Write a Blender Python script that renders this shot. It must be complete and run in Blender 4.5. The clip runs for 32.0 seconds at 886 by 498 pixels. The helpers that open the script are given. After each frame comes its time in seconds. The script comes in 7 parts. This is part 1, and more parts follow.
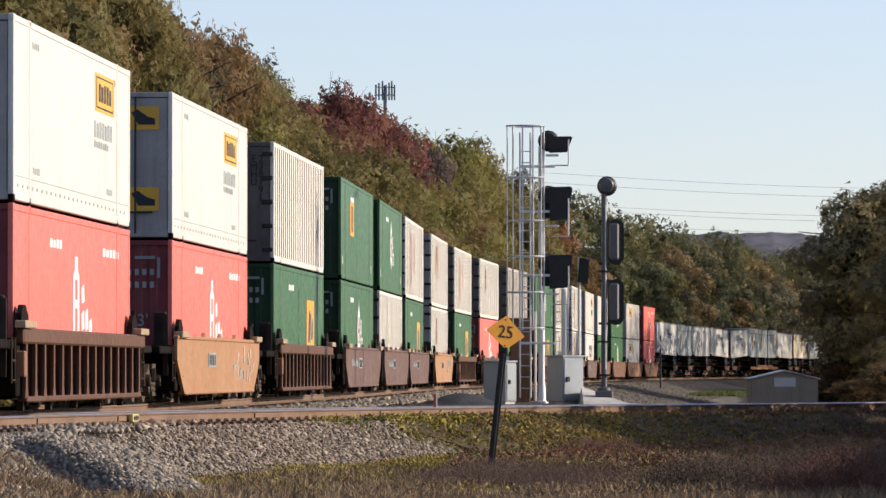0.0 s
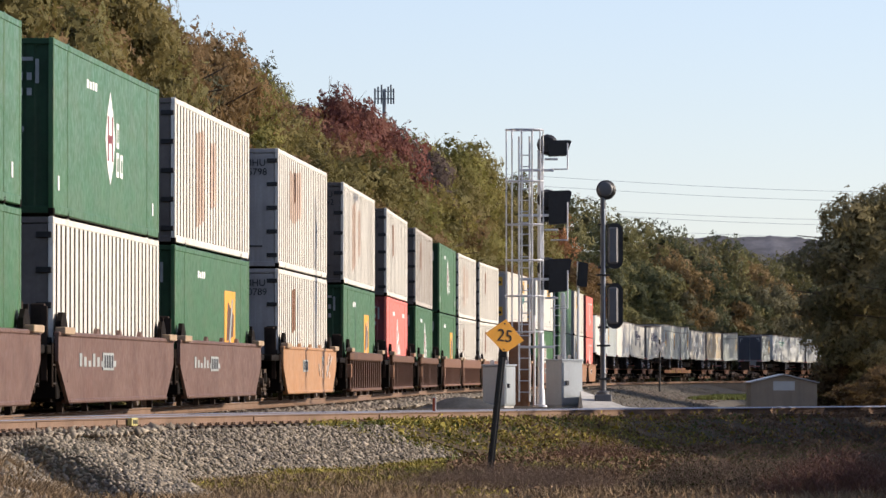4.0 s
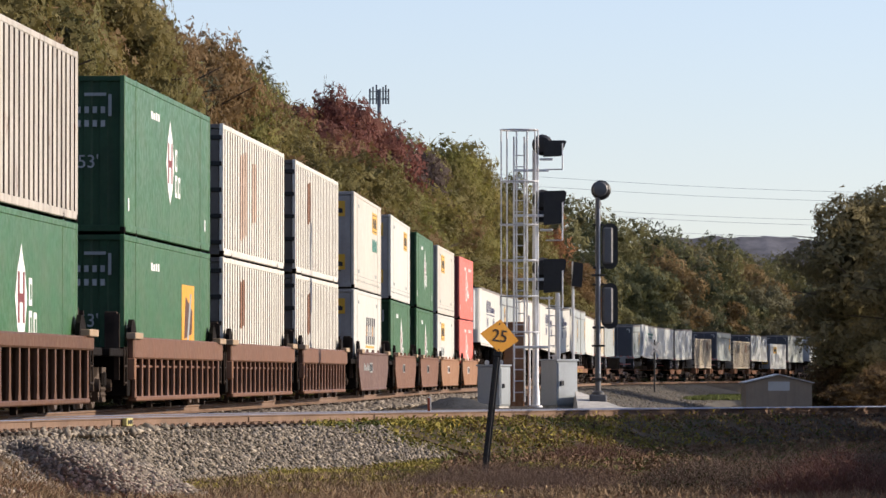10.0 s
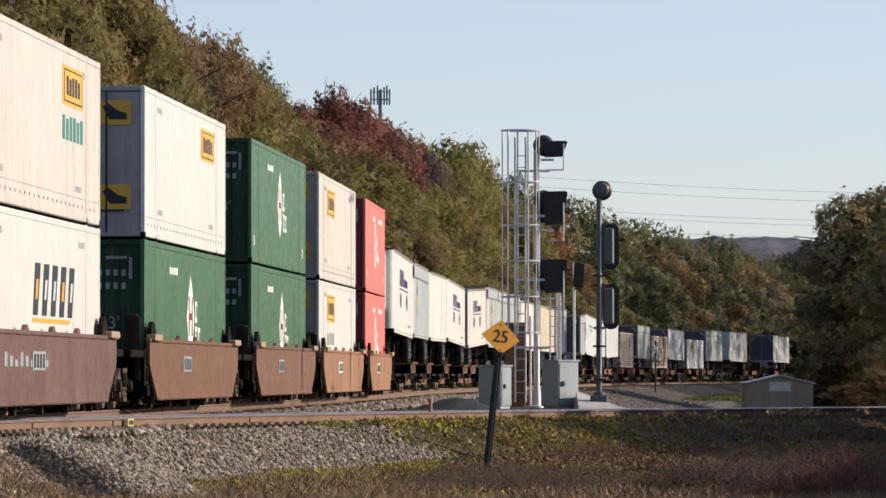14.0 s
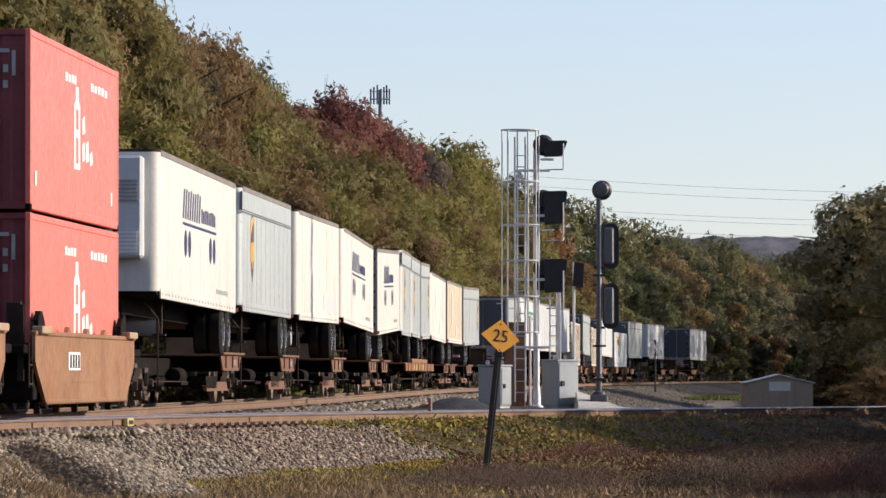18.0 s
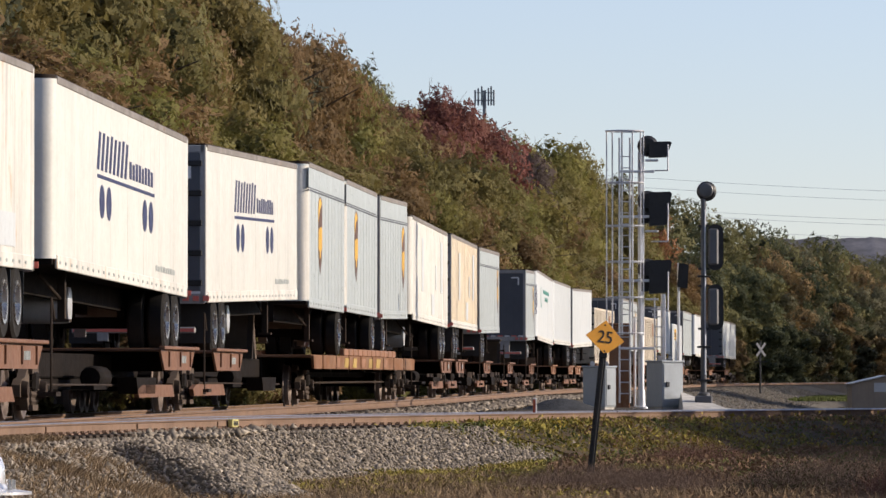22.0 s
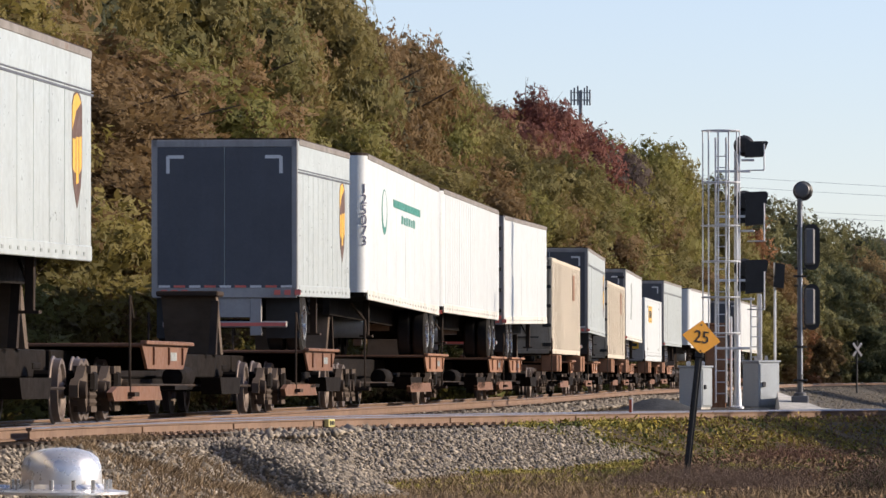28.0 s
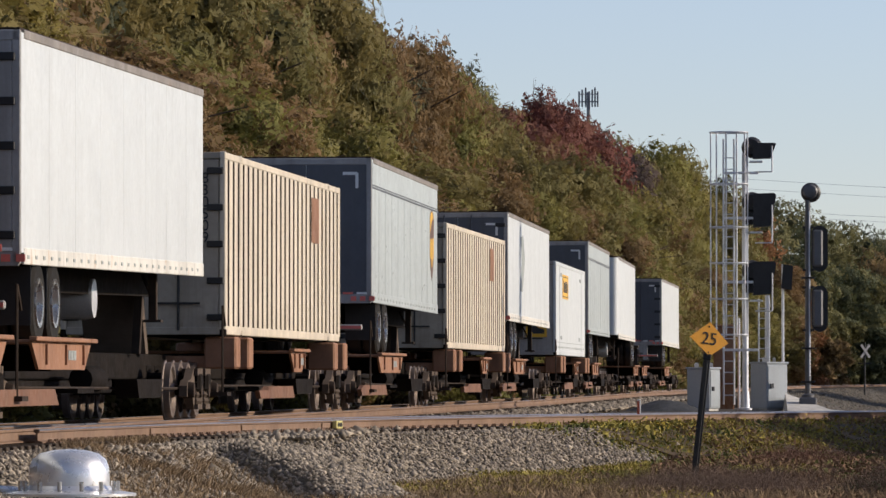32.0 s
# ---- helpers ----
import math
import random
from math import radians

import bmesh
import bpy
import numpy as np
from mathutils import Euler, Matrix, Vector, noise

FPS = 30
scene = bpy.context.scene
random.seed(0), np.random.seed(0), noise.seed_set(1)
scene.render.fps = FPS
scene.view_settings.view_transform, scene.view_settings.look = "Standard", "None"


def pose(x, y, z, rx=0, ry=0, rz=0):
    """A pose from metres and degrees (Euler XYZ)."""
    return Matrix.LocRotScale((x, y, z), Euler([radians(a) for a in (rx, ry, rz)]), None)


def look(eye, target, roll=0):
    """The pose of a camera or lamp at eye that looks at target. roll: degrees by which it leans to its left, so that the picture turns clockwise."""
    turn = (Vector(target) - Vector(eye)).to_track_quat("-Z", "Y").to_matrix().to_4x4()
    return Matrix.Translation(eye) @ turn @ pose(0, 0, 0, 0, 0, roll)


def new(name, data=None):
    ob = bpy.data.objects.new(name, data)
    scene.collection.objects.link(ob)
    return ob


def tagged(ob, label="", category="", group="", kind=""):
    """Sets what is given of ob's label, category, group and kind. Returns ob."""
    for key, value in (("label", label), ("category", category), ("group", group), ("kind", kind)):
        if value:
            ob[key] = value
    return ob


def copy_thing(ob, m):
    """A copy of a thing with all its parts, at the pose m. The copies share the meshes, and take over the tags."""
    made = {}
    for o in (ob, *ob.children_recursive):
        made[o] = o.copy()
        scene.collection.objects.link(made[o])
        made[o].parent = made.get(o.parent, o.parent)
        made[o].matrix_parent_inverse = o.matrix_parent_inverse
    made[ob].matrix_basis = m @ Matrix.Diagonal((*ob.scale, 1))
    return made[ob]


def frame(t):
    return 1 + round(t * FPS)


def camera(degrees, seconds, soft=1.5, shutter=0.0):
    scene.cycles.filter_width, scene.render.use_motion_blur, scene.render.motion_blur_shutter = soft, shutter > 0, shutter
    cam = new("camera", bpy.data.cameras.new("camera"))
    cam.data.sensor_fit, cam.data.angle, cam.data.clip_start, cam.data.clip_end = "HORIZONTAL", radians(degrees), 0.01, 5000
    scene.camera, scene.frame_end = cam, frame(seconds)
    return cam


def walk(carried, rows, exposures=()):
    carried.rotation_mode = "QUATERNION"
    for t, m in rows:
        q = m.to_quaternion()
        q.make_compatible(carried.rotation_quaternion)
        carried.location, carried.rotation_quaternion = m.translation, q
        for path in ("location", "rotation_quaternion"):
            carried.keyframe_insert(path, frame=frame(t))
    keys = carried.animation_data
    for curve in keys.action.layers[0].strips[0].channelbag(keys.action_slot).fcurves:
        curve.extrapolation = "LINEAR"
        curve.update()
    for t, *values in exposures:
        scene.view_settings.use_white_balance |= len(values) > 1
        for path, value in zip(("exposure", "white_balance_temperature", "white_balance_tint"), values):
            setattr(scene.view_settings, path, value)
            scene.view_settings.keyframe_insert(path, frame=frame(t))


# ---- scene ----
# camera on a tripod: one place, a long lens, one pan to the left
EYE = 0.631
PAN = [(0.0, 0.054, 1.295), (0.5, 0.125, 1.301), (1.0, 0.086, 1.331), (1.5, 0.034, 1.337), (2.0, 0.036, 1.339), (2.5, 0.036, 1.346),
       (3.0, 0.071, 1.331), (3.5, 0.059, 1.333), (5.5, 0.018, 1.340), (6.5, 0.008, 1.345), (8.0, 0.004, 1.343), (9.0, -0.004, 1.338),
       (10.5, -0.010, 1.337), (12.0, 0.004, 1.338), (13.0, 0.000, 1.347), (14.5, 0.003, 1.340), (16.5, 0.0, 1.338), (19.0, 0.0, 1.339),
       (20.5, -0.004, 1.338), (21.0, 0.089, 1.346), (21.5, 0.452, 1.352), (22.0, 1.100, 1.350), (22.5, 1.718, 1.348), (23.0, 2.140, 1.355),
       (23.5, 2.354, 1.365), (24.0, 2.372, 1.364), (24.5, 2.283, 1.366), (25.0, 2.190, 1.364), (25.5, 2.129, 1.357), (27.5, 2.093, 1.352),
       (28.0, 2.111, 1.349), (29.0, 2.140, 1.352), (30.0, 2.146, 1.356), (31.0, 2.160, 1.358), (31.5, 2.160, 1.363), (32.0, 2.194, 1.366)]
cam = camera(9.303, 32.0, soft=1.5)
walk(cam, [(t, pose(0, 0, EYE, 90 + up, 0, left)) for t, left, up in PAN], exposures=[(0, 0.18, 6330, 22), (1.5, 0.30, 6330, 22), (5, 0.25, 6330, 22), (11, 0.19, 6330, 22), (12, 0.04, 6330, 22), (14.5, 0.05, 6330, 22), (17, 0.16, 6330, 22), (20.5, 0.13, 6330, 22), (23, 0.04, 6330, 22), (25.5, 0.06, 6330, 22), (28, 0.24, 6330, 22), (29, 0.10, 6330, 22), (30, -0.08, 6290, 21), (32, -0.10, 6290, 21)])

# ---- daylight ----
SUN_UP, SUN_AZ = radians(20), radians(83)          # azimuth from +Y towards +X
world = bpy.data.worlds.new("sky")
scene.world = world
world.use_nodes = True
wn = world.node_tree
sky = wn.nodes.new("ShaderNodeTexSky")
sky.sky_type, sky.sun_disc, sky.sun_elevation, sky.sun_rotation = "NISHITA", False, SUN_UP, SUN_AZ
sky.air_density, sky.dust_density, sky.ozone_density = 0.80, 0.35, 2.2
pale = wn.nodes.new("ShaderNodeHueSaturation")          # thin high haze over the whole sky
pale.inputs["Saturation"].default_value, pale.inputs["Value"].default_value = 0.82, 1.05
wn.links.new(sky.outputs[0], pale.inputs["Color"])
wn.links.new(pale.outputs[0], wn.nodes["Background"].inputs[0])
wn.nodes["Background"].inputs[1].default_value = 0.14
sun = new("sun", bpy.data.lights.new("sun", "SUN"))
sun.data.energy, sun.data.angle, sun.data.color = 5.0, radians(0.55), (1.0, 0.895, 0.66)
sun.matrix_world = look((math.sin(SUN_AZ) * math.cos(SUN_UP) * 100, math.cos(SUN_AZ) * math.cos(SUN_UP) * 100, math.sin(SUN_UP) * 100), (0, 0, 0))


# ---- materials ----
def link(nt, a, b):
    nt.links.new(a, b)


def node(nt, kind, **values):
    n = nt.nodes.new(kind)
    for key, v in values.items():
        n.inputs[key.replace("_", " ")].default_value = v
    return n


def mixed(nt, fac, a, b, how="MIX"):
    m = nt.nodes.new("ShaderNodeMix")
    m.data_type, m.blend_type = "RGBA", how
    for sock, v in ((m.inputs["Factor"], fac), (m.inputs[6], a), (m.inputs[7], b)):
        if hasattr(v, "is_output"):
            link(nt, v, sock)
        else:
            sock.default_value = v if not isinstance(v, tuple) else (*v[:3], 1)
    return m.outputs[2]


def ramp(nt, fac, lo, hi, a=0.0, b=1.0):
    r = nt.nodes.new("ShaderNodeMapRange")
    r.inputs[1].default_value, r.inputs[2].default_value, r.inputs[3].default_value, r.inputs[4].default_value = lo, hi, a, b
    link(nt, fac, r.inputs[0])
    return r.outputs[0]


def noise_at(nt, scale, stretch=(1, 1, 1), detail=4.0, rough=0.6, where="Object"):
    tc = nt.nodes.new("ShaderNodeTexCoord")
    mp = nt.nodes.new("ShaderNodeMapping")
    mp.inputs["Scale"].default_value = stretch
    link(nt, tc.outputs[where], mp.inputs[0])
    n = node(nt, "ShaderNodeTexNoise", Scale=scale, Detail=detail, Roughness=rough)
    link(nt, mp.outputs[0], n.inputs["Vector"])
    return n.outputs["Fac"]


MATS = {}


def surface(name, col, rough=0.6, metal=0.0, var=0.25, scale=1.3, streak=0.0, rust=0.0, rust_col=(0.16, 0.07, 0.03), bump=0.15, bump_scale=30.0, island=0.0, dust=0.0, dust_col=(0.30, 0.24, 0.18)):
    """Painted or raw surface: broad patches, fine grain, running dirt and rust."""
    if name in MATS:
        return MATS[name]
    m = bpy.data.materials.new(name)
    m.use_nodes = True
    nt = m.node_tree
    bs = nt.nodes["Principled BSDF"]
    lo, hi = tuple(c * (1 - var) for c in col), tuple(min(1, c * (1 + var * 0.6)) for c in col)
    c = mixed(nt, ramp(nt, noise_at(nt, scale), 0.3, 0.7), lo, hi)
    c = mixed(nt, ramp(nt, noise_at(nt, scale * 14), 0.3, 0.75, 0, 0.35), c, tuple(x * (1 - var) * 0.75 for x in col))
    if streak:
        c = mixed(nt, ramp(nt, noise_at(nt, 2.2, (1.6, 1.6, 0.10), 5), 0.48, 0.72, 0, streak), c, tuple(x * 0.35 + y for x, y in zip(col, (0.035, 0.026, 0.018))))
    if dust:
        c = mixed(nt, ramp(nt, noise_at(nt, 0.9, (1, 1, 2)), 0.38, 0.68, 0, dust), c, dust_col)
    if rust:
        c = mixed(nt, ramp(nt, noise_at(nt, 2.6, (1, 1, 0.45), 8, 0.7), 0.66 - 0.22 * rust, 0.74 - 0.16 * rust, 0, 0.9), c, rust_col)
    if island:
        g = nt.nodes.new("ShaderNodeNewGeometry")
        c = mixed(nt, ramp(nt, g.outputs["Random Per Island"], 0, 1, 0, island), c, tuple(x * 0.30 for x in col))
    link(nt, c, bs.inputs["Base Color"])
    bs.inputs["Metallic"].default_value = metal
    bs.inputs["Specular IOR Level"].default_value = 0.12 if rough >= 0.8 else 0.3 if rough > 0.55 else 0.5
    link(nt, ramp(nt, noise_at(nt, scale * 5), 0.3, 0.7, max(0.05, rough - 0.12), min(1, rough + 0.12)), bs.inputs["Roughness"])
    if bump:
        b = node(nt, "ShaderNodeBump", Strength=bump, Distance=0.02)
        link(nt, noise_at(nt, bump_scale), b.inputs["Height"])
        link(nt, b.outputs[0], bs.inputs["Normal"])
    MATS[name] = m
    return m


def foliage(name, cols, tone=0.34, leaf=7.0):
    """Sprays of small leaves: the kind's colours by tree, lighter and darker by spray, gaps between the leaves (leaf: how many to a metre; 0: the dense inside)."""
    m = bpy.data.materials.new(name)
    m.use_nodes = True
    nt = m.node_tree
    bs = nt.nodes["Principled BSDF"]
    oi = nt.nodes.new("ShaderNodeObjectInfo")
    cr = nt.nodes.new("ShaderNodeValToRGB")
    link(nt, oi.outputs["Random"], cr.inputs[0])
    els = cr.color_ramp.elements
    while len(els) < len(cols):
        els.new(0.5)
    for i, c in enumerate(cols):
        els[i].position, els[i].color = i / max(1, len(cols) - 1), (*c, 1)
    g = nt.nodes.new("ShaderNodeNewGeometry")
    c = mixed(nt, ramp(nt, g.outputs["Random Per Island"], 0, 1, 0, tone * 0.8), cr.outputs[0], tuple(x * 0.40 for x in cols[0]))
    c = mixed(nt, ramp(nt, noise_at(nt, 0.45), 0.42, 0.7, 0, 0.65), c, cols[-1])
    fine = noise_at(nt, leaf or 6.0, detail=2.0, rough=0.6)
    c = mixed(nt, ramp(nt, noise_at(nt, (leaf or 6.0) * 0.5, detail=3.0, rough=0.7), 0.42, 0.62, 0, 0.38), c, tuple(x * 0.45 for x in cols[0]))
    link(nt, c, bs.inputs["Base Color"])
    bs.inputs["Roughness"].default_value = 0.75
    bs.inputs["Specular IOR Level"].default_value = 0.2
    tr = nt.nodes.new("ShaderNodeBsdfTranslucent")
    link(nt, c, tr.inputs[0])
    mx = nt.nodes.new("ShaderNodeMixShader")
    mx.inputs[0].default_value = 0.36 if leaf else 0.0
    link(nt, bs.outputs[0], mx.inputs[1])
    link(nt, tr.outputs[0], mx.inputs[2])
    out = mx.outputs[0]
    if leaf:
        gap = nt.nodes.new("ShaderNodeMixShader")
        link(nt, ramp(nt, fine, 0.485, 0.515), gap.inputs[0])
        link(nt, nt.nodes.new("ShaderNodeBsdfTransparent").outputs[0], gap.inputs[1])
        link(nt, out, gap.inputs[2])
        out = gap.outputs[0]
    else:
        b = node(nt, "ShaderNodeBump", Strength=1.0, Distance=0.25)
        link(nt, fine, b.inputs["Height"])
        link(nt, b.outputs[0], bs.inputs["Normal"])
    link(nt, out, nt.nodes["Material Output"].inputs[0])
    MATS[name] = m
    return m


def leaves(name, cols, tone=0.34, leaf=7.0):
    """The sprays and the dense inside of one kind of crown; the inside's shade is a darker copy."""
    # 0.6 of the leaf colour: shade within the crown painted in
    return foliage(name, cols, tone, leaf), foliage(name + "_shaded_inside", [tuple(x * 0.6 for x in c) for c in cols], tone, 0)


WHITE = surface("white_paint", (0.595, 0.625, 0.63), 0.42, var=0.07, streak=0.16, bump=0.05)
WARMWHITE = surface("warm_white_paint", (0.67, 0.66, 0.60), 0.42, var=0.08, streak=0.22, bump=0.05)
CREAM = surface("cream_paint", (0.69, 0.67, 0.605), 0.5, var=0.12, streak=0.55, rust=0.28, rust_col=(0.48, 0.31, 0.16), bump=0.08)
TANNED = surface("stained_white_paint", (0.72, 0.61, 0.44), 0.5, var=0.2, streak=0.6, rust=0.32, rust_col=(0.48, 0.26, 0.09), bump=0.08)
CORR_WHITE = surface("weathered_white_steel", (0.74, 0.705, 0.62), 0.5, var=0.10, streak=0.45, rust=0.10, bump=0.08)
CORR_GREY = surface("weathered_grey_steel", (0.52, 0.475, 0.41), 0.55, var=0.2, streak=0.75, rust=0.25, bump=0.08)
# container ends: shade on the side away from the sun painted in, over dirt
SHADEDIRTEND = surface("shaded_dirty_white_steel", (0.15, 0.132, 0.118), 0.6, var=0.4, scale=0.9, streak=0.7, rust=0.15)
# darker groove colour: the shade inside the corrugation, with some grime and rust
GROOVE = surface("grime_and_shade_groove", (0.15, 0.115, 0.085), 0.7, var=0.35, streak=0.5, rust=0.3, bump=0)
# tan container ends: darker than the sides, with streaks and rust
TANEND = surface("darker_streaked_tan_steel", (0.40, 0.35, 0.28), 0.6, var=0.25, scale=0.8, streak=0.6, rust=0.15)
CORR_TAN = surface("tan_steel", (0.62, 0.54, 0.42), 0.55, var=0.15, streak=0.5, rust=0.15, bump=0.08)
GREEN = surface("green_paint", (0.034, 0.135, 0.044), 0.42, var=0.15, streak=0.25, dust=0.12, bump=0.05)
RED = surface("coral_red_paint", (0.80, 0.18, 0.135), 0.45, var=0.10, streak=0.15, bump=0.05)
UPSG = surface("silver_grey_panel", (0.50, 0.545, 0.54), 0.38, metal=0.2, var=0.10, streak=0.35, bump=0.05)
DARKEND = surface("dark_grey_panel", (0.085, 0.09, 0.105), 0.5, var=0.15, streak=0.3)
# grey fittings; white container ends take it too, their shade painted as grey
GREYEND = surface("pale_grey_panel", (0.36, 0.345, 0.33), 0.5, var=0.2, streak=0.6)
BROWNCAR = surface("brown_car_paint", (0.125, 0.057, 0.030), 0.6, var=0.25, streak=0.4, dust=0.3, dust_col=(0.17, 0.095, 0.05), rust=0.2)
TANCAR = surface("faded_orange_car_paint", (0.42, 0.22, 0.105), 0.6, var=0.16, streak=0.3, dust=0.3, dust_col=(0.42, 0.28, 0.18), rust=0.15)
PLUMCAR = surface("faded_plum_car_paint", (0.135, 0.073, 0.055), 0.6, var=0.2, streak=0.35, dust=0.4, dust_col=(0.22, 0.145, 0.115))
REDCAR = surface("red_brown_car_paint", (0.185, 0.088, 0.051), 0.6, var=0.2, streak=0.35, dust=0.3, dust_col=(0.215, 0.12, 0.068), rust=0.15)
ORANGECAR = surface("orange_brown_car_paint", (0.29, 0.14, 0.066), 0.6, var=0.22, streak=0.4, dust=0.4, dust_col=(0.40, 0.25, 0.15), rust=0.2)
ROOFRAIL = surface("weathered_grey_rail", (0.25, 0.225, 0.20), 0.6, var=0.35, scale=0.8, streak=0.4, rust=0.25)
FADEDYELLOW = surface("flaking_yellow_paint", (0.46, 0.31, 0.085), 0.7, var=0.35, scale=3.0, streak=0.5, rust=0.5)
GUIDE = surface("dusty_tan_plate", (0.42, 0.30, 0.19), 0.7, var=0.25, dust=0.3)
RUST = surface("rusty_steel", (0.22, 0.105, 0.055), 0.8, var=0.3, rust=0.5, dust=0.3)
ORANGE = surface("orange_brown_steel", (0.30, 0.15, 0.085), 0.7, var=0.25, streak=0.4, rust=0.4)
# near black: shade under and between the cars painted in with the grime
GRIMESHADE = surface("grimy_shaded_black_steel", (0.010, 0.0072, 0.0055), 0.9, var=0.4, dust=0.25, dust_col=(0.020, 0.0135, 0.009))
CASTING = surface("dusty_cast_steel", (0.034, 0.025, 0.020), 0.8, var=0.35, dust=0.35, dust_col=(0.10, 0.068, 0.046))
FRAMEDUST = surface("dusty_brown_cast_steel", (0.10, 0.075, 0.058), 0.85, var=0.35, dust=0.5, dust_col=(0.19, 0.145, 0.11))
WHEELTREAD = surface("worn_wheel_steel", (0.17, 0.13, 0.11), 0.5, metal=0.5, var=0.3, dust=0.3)
RUBBER = surface("tyre_rubber", (0.020, 0.019, 0.018), 0.85, var=0.3, dust=0.3, dust_col=(0.05, 0.042, 0.034))
ALLOY = surface("polished_rim", (0.50, 0.49, 0.48), 0.28, metal=0.85, var=0.2)
BLACK = surface("black_paint", (0.012, 0.012, 0.013), 0.5, var=0.3)
NAVY = surface("navy_lettering", (0.012, 0.018, 0.085), 0.5, var=0.1)
INK = surface("dark_lettering", (0.03, 0.032, 0.04), 0.6, var=0.2)
PALE = surface("white_lettering", (0.80, 0.80, 0.78), 0.6, var=0.1)
GOLD = surface("gold_panel", (0.74, 0.42, 0.035), 0.5, var=0.12)
ORNG = surface("orange_panel", (0.80, 0.36, 0.03), 0.5, var=0.12)
TEAL = surface("teal_lettering", (0.03, 0.22, 0.17), 0.5, var=0.15)
SHIELD = surface("brown_shield", (0.10, 0.040, 0.016), 0.5, var=0.1)
GHOST = surface("faded_stain", (0.58, 0.43, 0.33), 0.6, var=0.25, streak=0.5)
RUSTPATCH = surface("rust_brown_stain", (0.26, 0.13, 0.075), 0.7, var=0.3, streak=0.4)
GREYTXT = surface("grey_lettering", (0.34, 0.37, 0.36), 0.6, var=0.3)
MAROON = surface("maroon_emblem", (0.20, 0.03, 0.03), 0.5, var=0.15)
GALV = surface("galvanised_steel", (0.66, 0.67, 0.69), 0.40, metal=0.5, var=0.15)
MASTGREY = surface("weathered_grey_mast", (0.115, 0.118, 0.125), 0.5, metal=0.3, var=0.25)
DULLSTEEL = surface("dull_grey_steel", (0.20, 0.21, 0.22), 0.6, var=0.15)
CASE = surface("pale_grey_case_paint", (0.36, 0.40, 0.43), 0.4, metal=0.15, var=0.08, streak=0.2)
HEADBLACK = surface("matt_black_signal", (0.010, 0.010, 0.011), 0.55, var=0.3)
SIGNY = surface("yellow_sign_paint", (0.80, 0.36, 0.03), 0.5, var=0.12, streak=0.15)
RAILSTEEL = surface("rusty_rail", (0.185, 0.115, 0.075), 0.75, var=0.2, dust=0.4, dust_col=(0.29, 0.195, 0.135))
RAILTOP = surface("worn_rail_head", (0.38, 0.38, 0.41), 0.38, metal=0.9, var=0.15)
TIE = surface("weathered_tie", (0.085, 0.065, 0.050), 0.9, var=0.35)
STONE = surface("ballast_stone", (0.46, 0.395, 0.315), 0.9, var=0.25, scale=6, island=1.0, bump=0.3)
# bed darker than the stones: shade in the gaps between them is painted in
GRAVEL = surface("gravel_bed", (0.095, 0.08, 0.062), 0.95, var=0.45, scale=3.0, bump=0.8, bump_scale=14)
PALEGRAVEL = surface("pale_gravel", (0.15, 0.135, 0.11), 0.95, var=0.4, scale=0.9, bump=0.8, bump_scale=11)
APRONSTONE = surface("apron_stone", (0.24, 0.21, 0.17), 0.9, var=0.25, scale=3, island=0.9)
DARKGRAVEL = surface("dark_blue_grey_gravel", (0.06, 0.064, 0.07), 0.95, var=0.4, scale=4.0, bump=0.8, bump_scale=14)
EARTH = surface("grassy_earth", (0.095, 0.072, 0.044), 0.95, var=0.45, scale=0.35, dust=0.5, dust_col=(0.045, 0.052, 0.018), bump=0.8, bump_scale=5)
DRY = surface("dry_grass", (0.36, 0.26, 0.16), 0.9, var=0.3, scale=0.5, island=0.55, bump=0)
BRUSH = surface("purple_brown_brush", (0.19, 0.135, 0.105), 0.9, var=0.3, scale=0.6, island=0.3, bump=0)
WEED = surface("yellow_green_weed", (0.42, 0.35, 0.085), 0.8, var=0.4, scale=0.7, island=0.6, bump=0)
GRASS = surface("short_green_grass", (0.15, 0.175, 0.05), 0.8, var=0.3, scale=0.7, island=0.6, bump=0)
BARK = surface("tree_bark", (0.10, 0.078, 0.06), 0.9, var=0.3, bump=0.5, bump_scale=8)
SHEDM = surface("tan_metal_siding", (0.28, 0.225, 0.17), 0.6, var=0.1, streak=0.3)
ROOFM = surface("pale_metal_roof", (0.45, 0.45, 0.45), 0.4, metal=0.3, var=0.1)
CONCRETE = surface("pale_concrete", (0.50, 0.49, 0.46), 0.9, var=0.3, scale=4, bump=0.8, bump_scale=12)
CHROME = surface("silver_painted_tank", (0.74, 0.75, 0.77), 0.30, metal=0.6, var=0.06, bump=0.03)
# pale bluish base colour: distance haze painted onto the hill
HILL = surface("haze_tinted_hill", (0.165, 0.165, 0.18), 1.0, var=0.55, scale=0.06, bump=1.0, bump_scale=0.25)
WIRE = surface("grey_cable", (0.45, 0.48, 0.52), 0.6, var=0.1, bump=0)
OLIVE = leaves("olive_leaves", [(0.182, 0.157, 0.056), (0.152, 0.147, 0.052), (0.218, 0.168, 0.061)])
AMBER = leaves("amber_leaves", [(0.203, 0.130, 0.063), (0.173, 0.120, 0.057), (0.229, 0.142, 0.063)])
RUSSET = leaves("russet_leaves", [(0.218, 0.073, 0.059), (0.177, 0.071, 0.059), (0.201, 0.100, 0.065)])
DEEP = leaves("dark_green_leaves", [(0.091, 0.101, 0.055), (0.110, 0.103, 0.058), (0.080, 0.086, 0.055)])
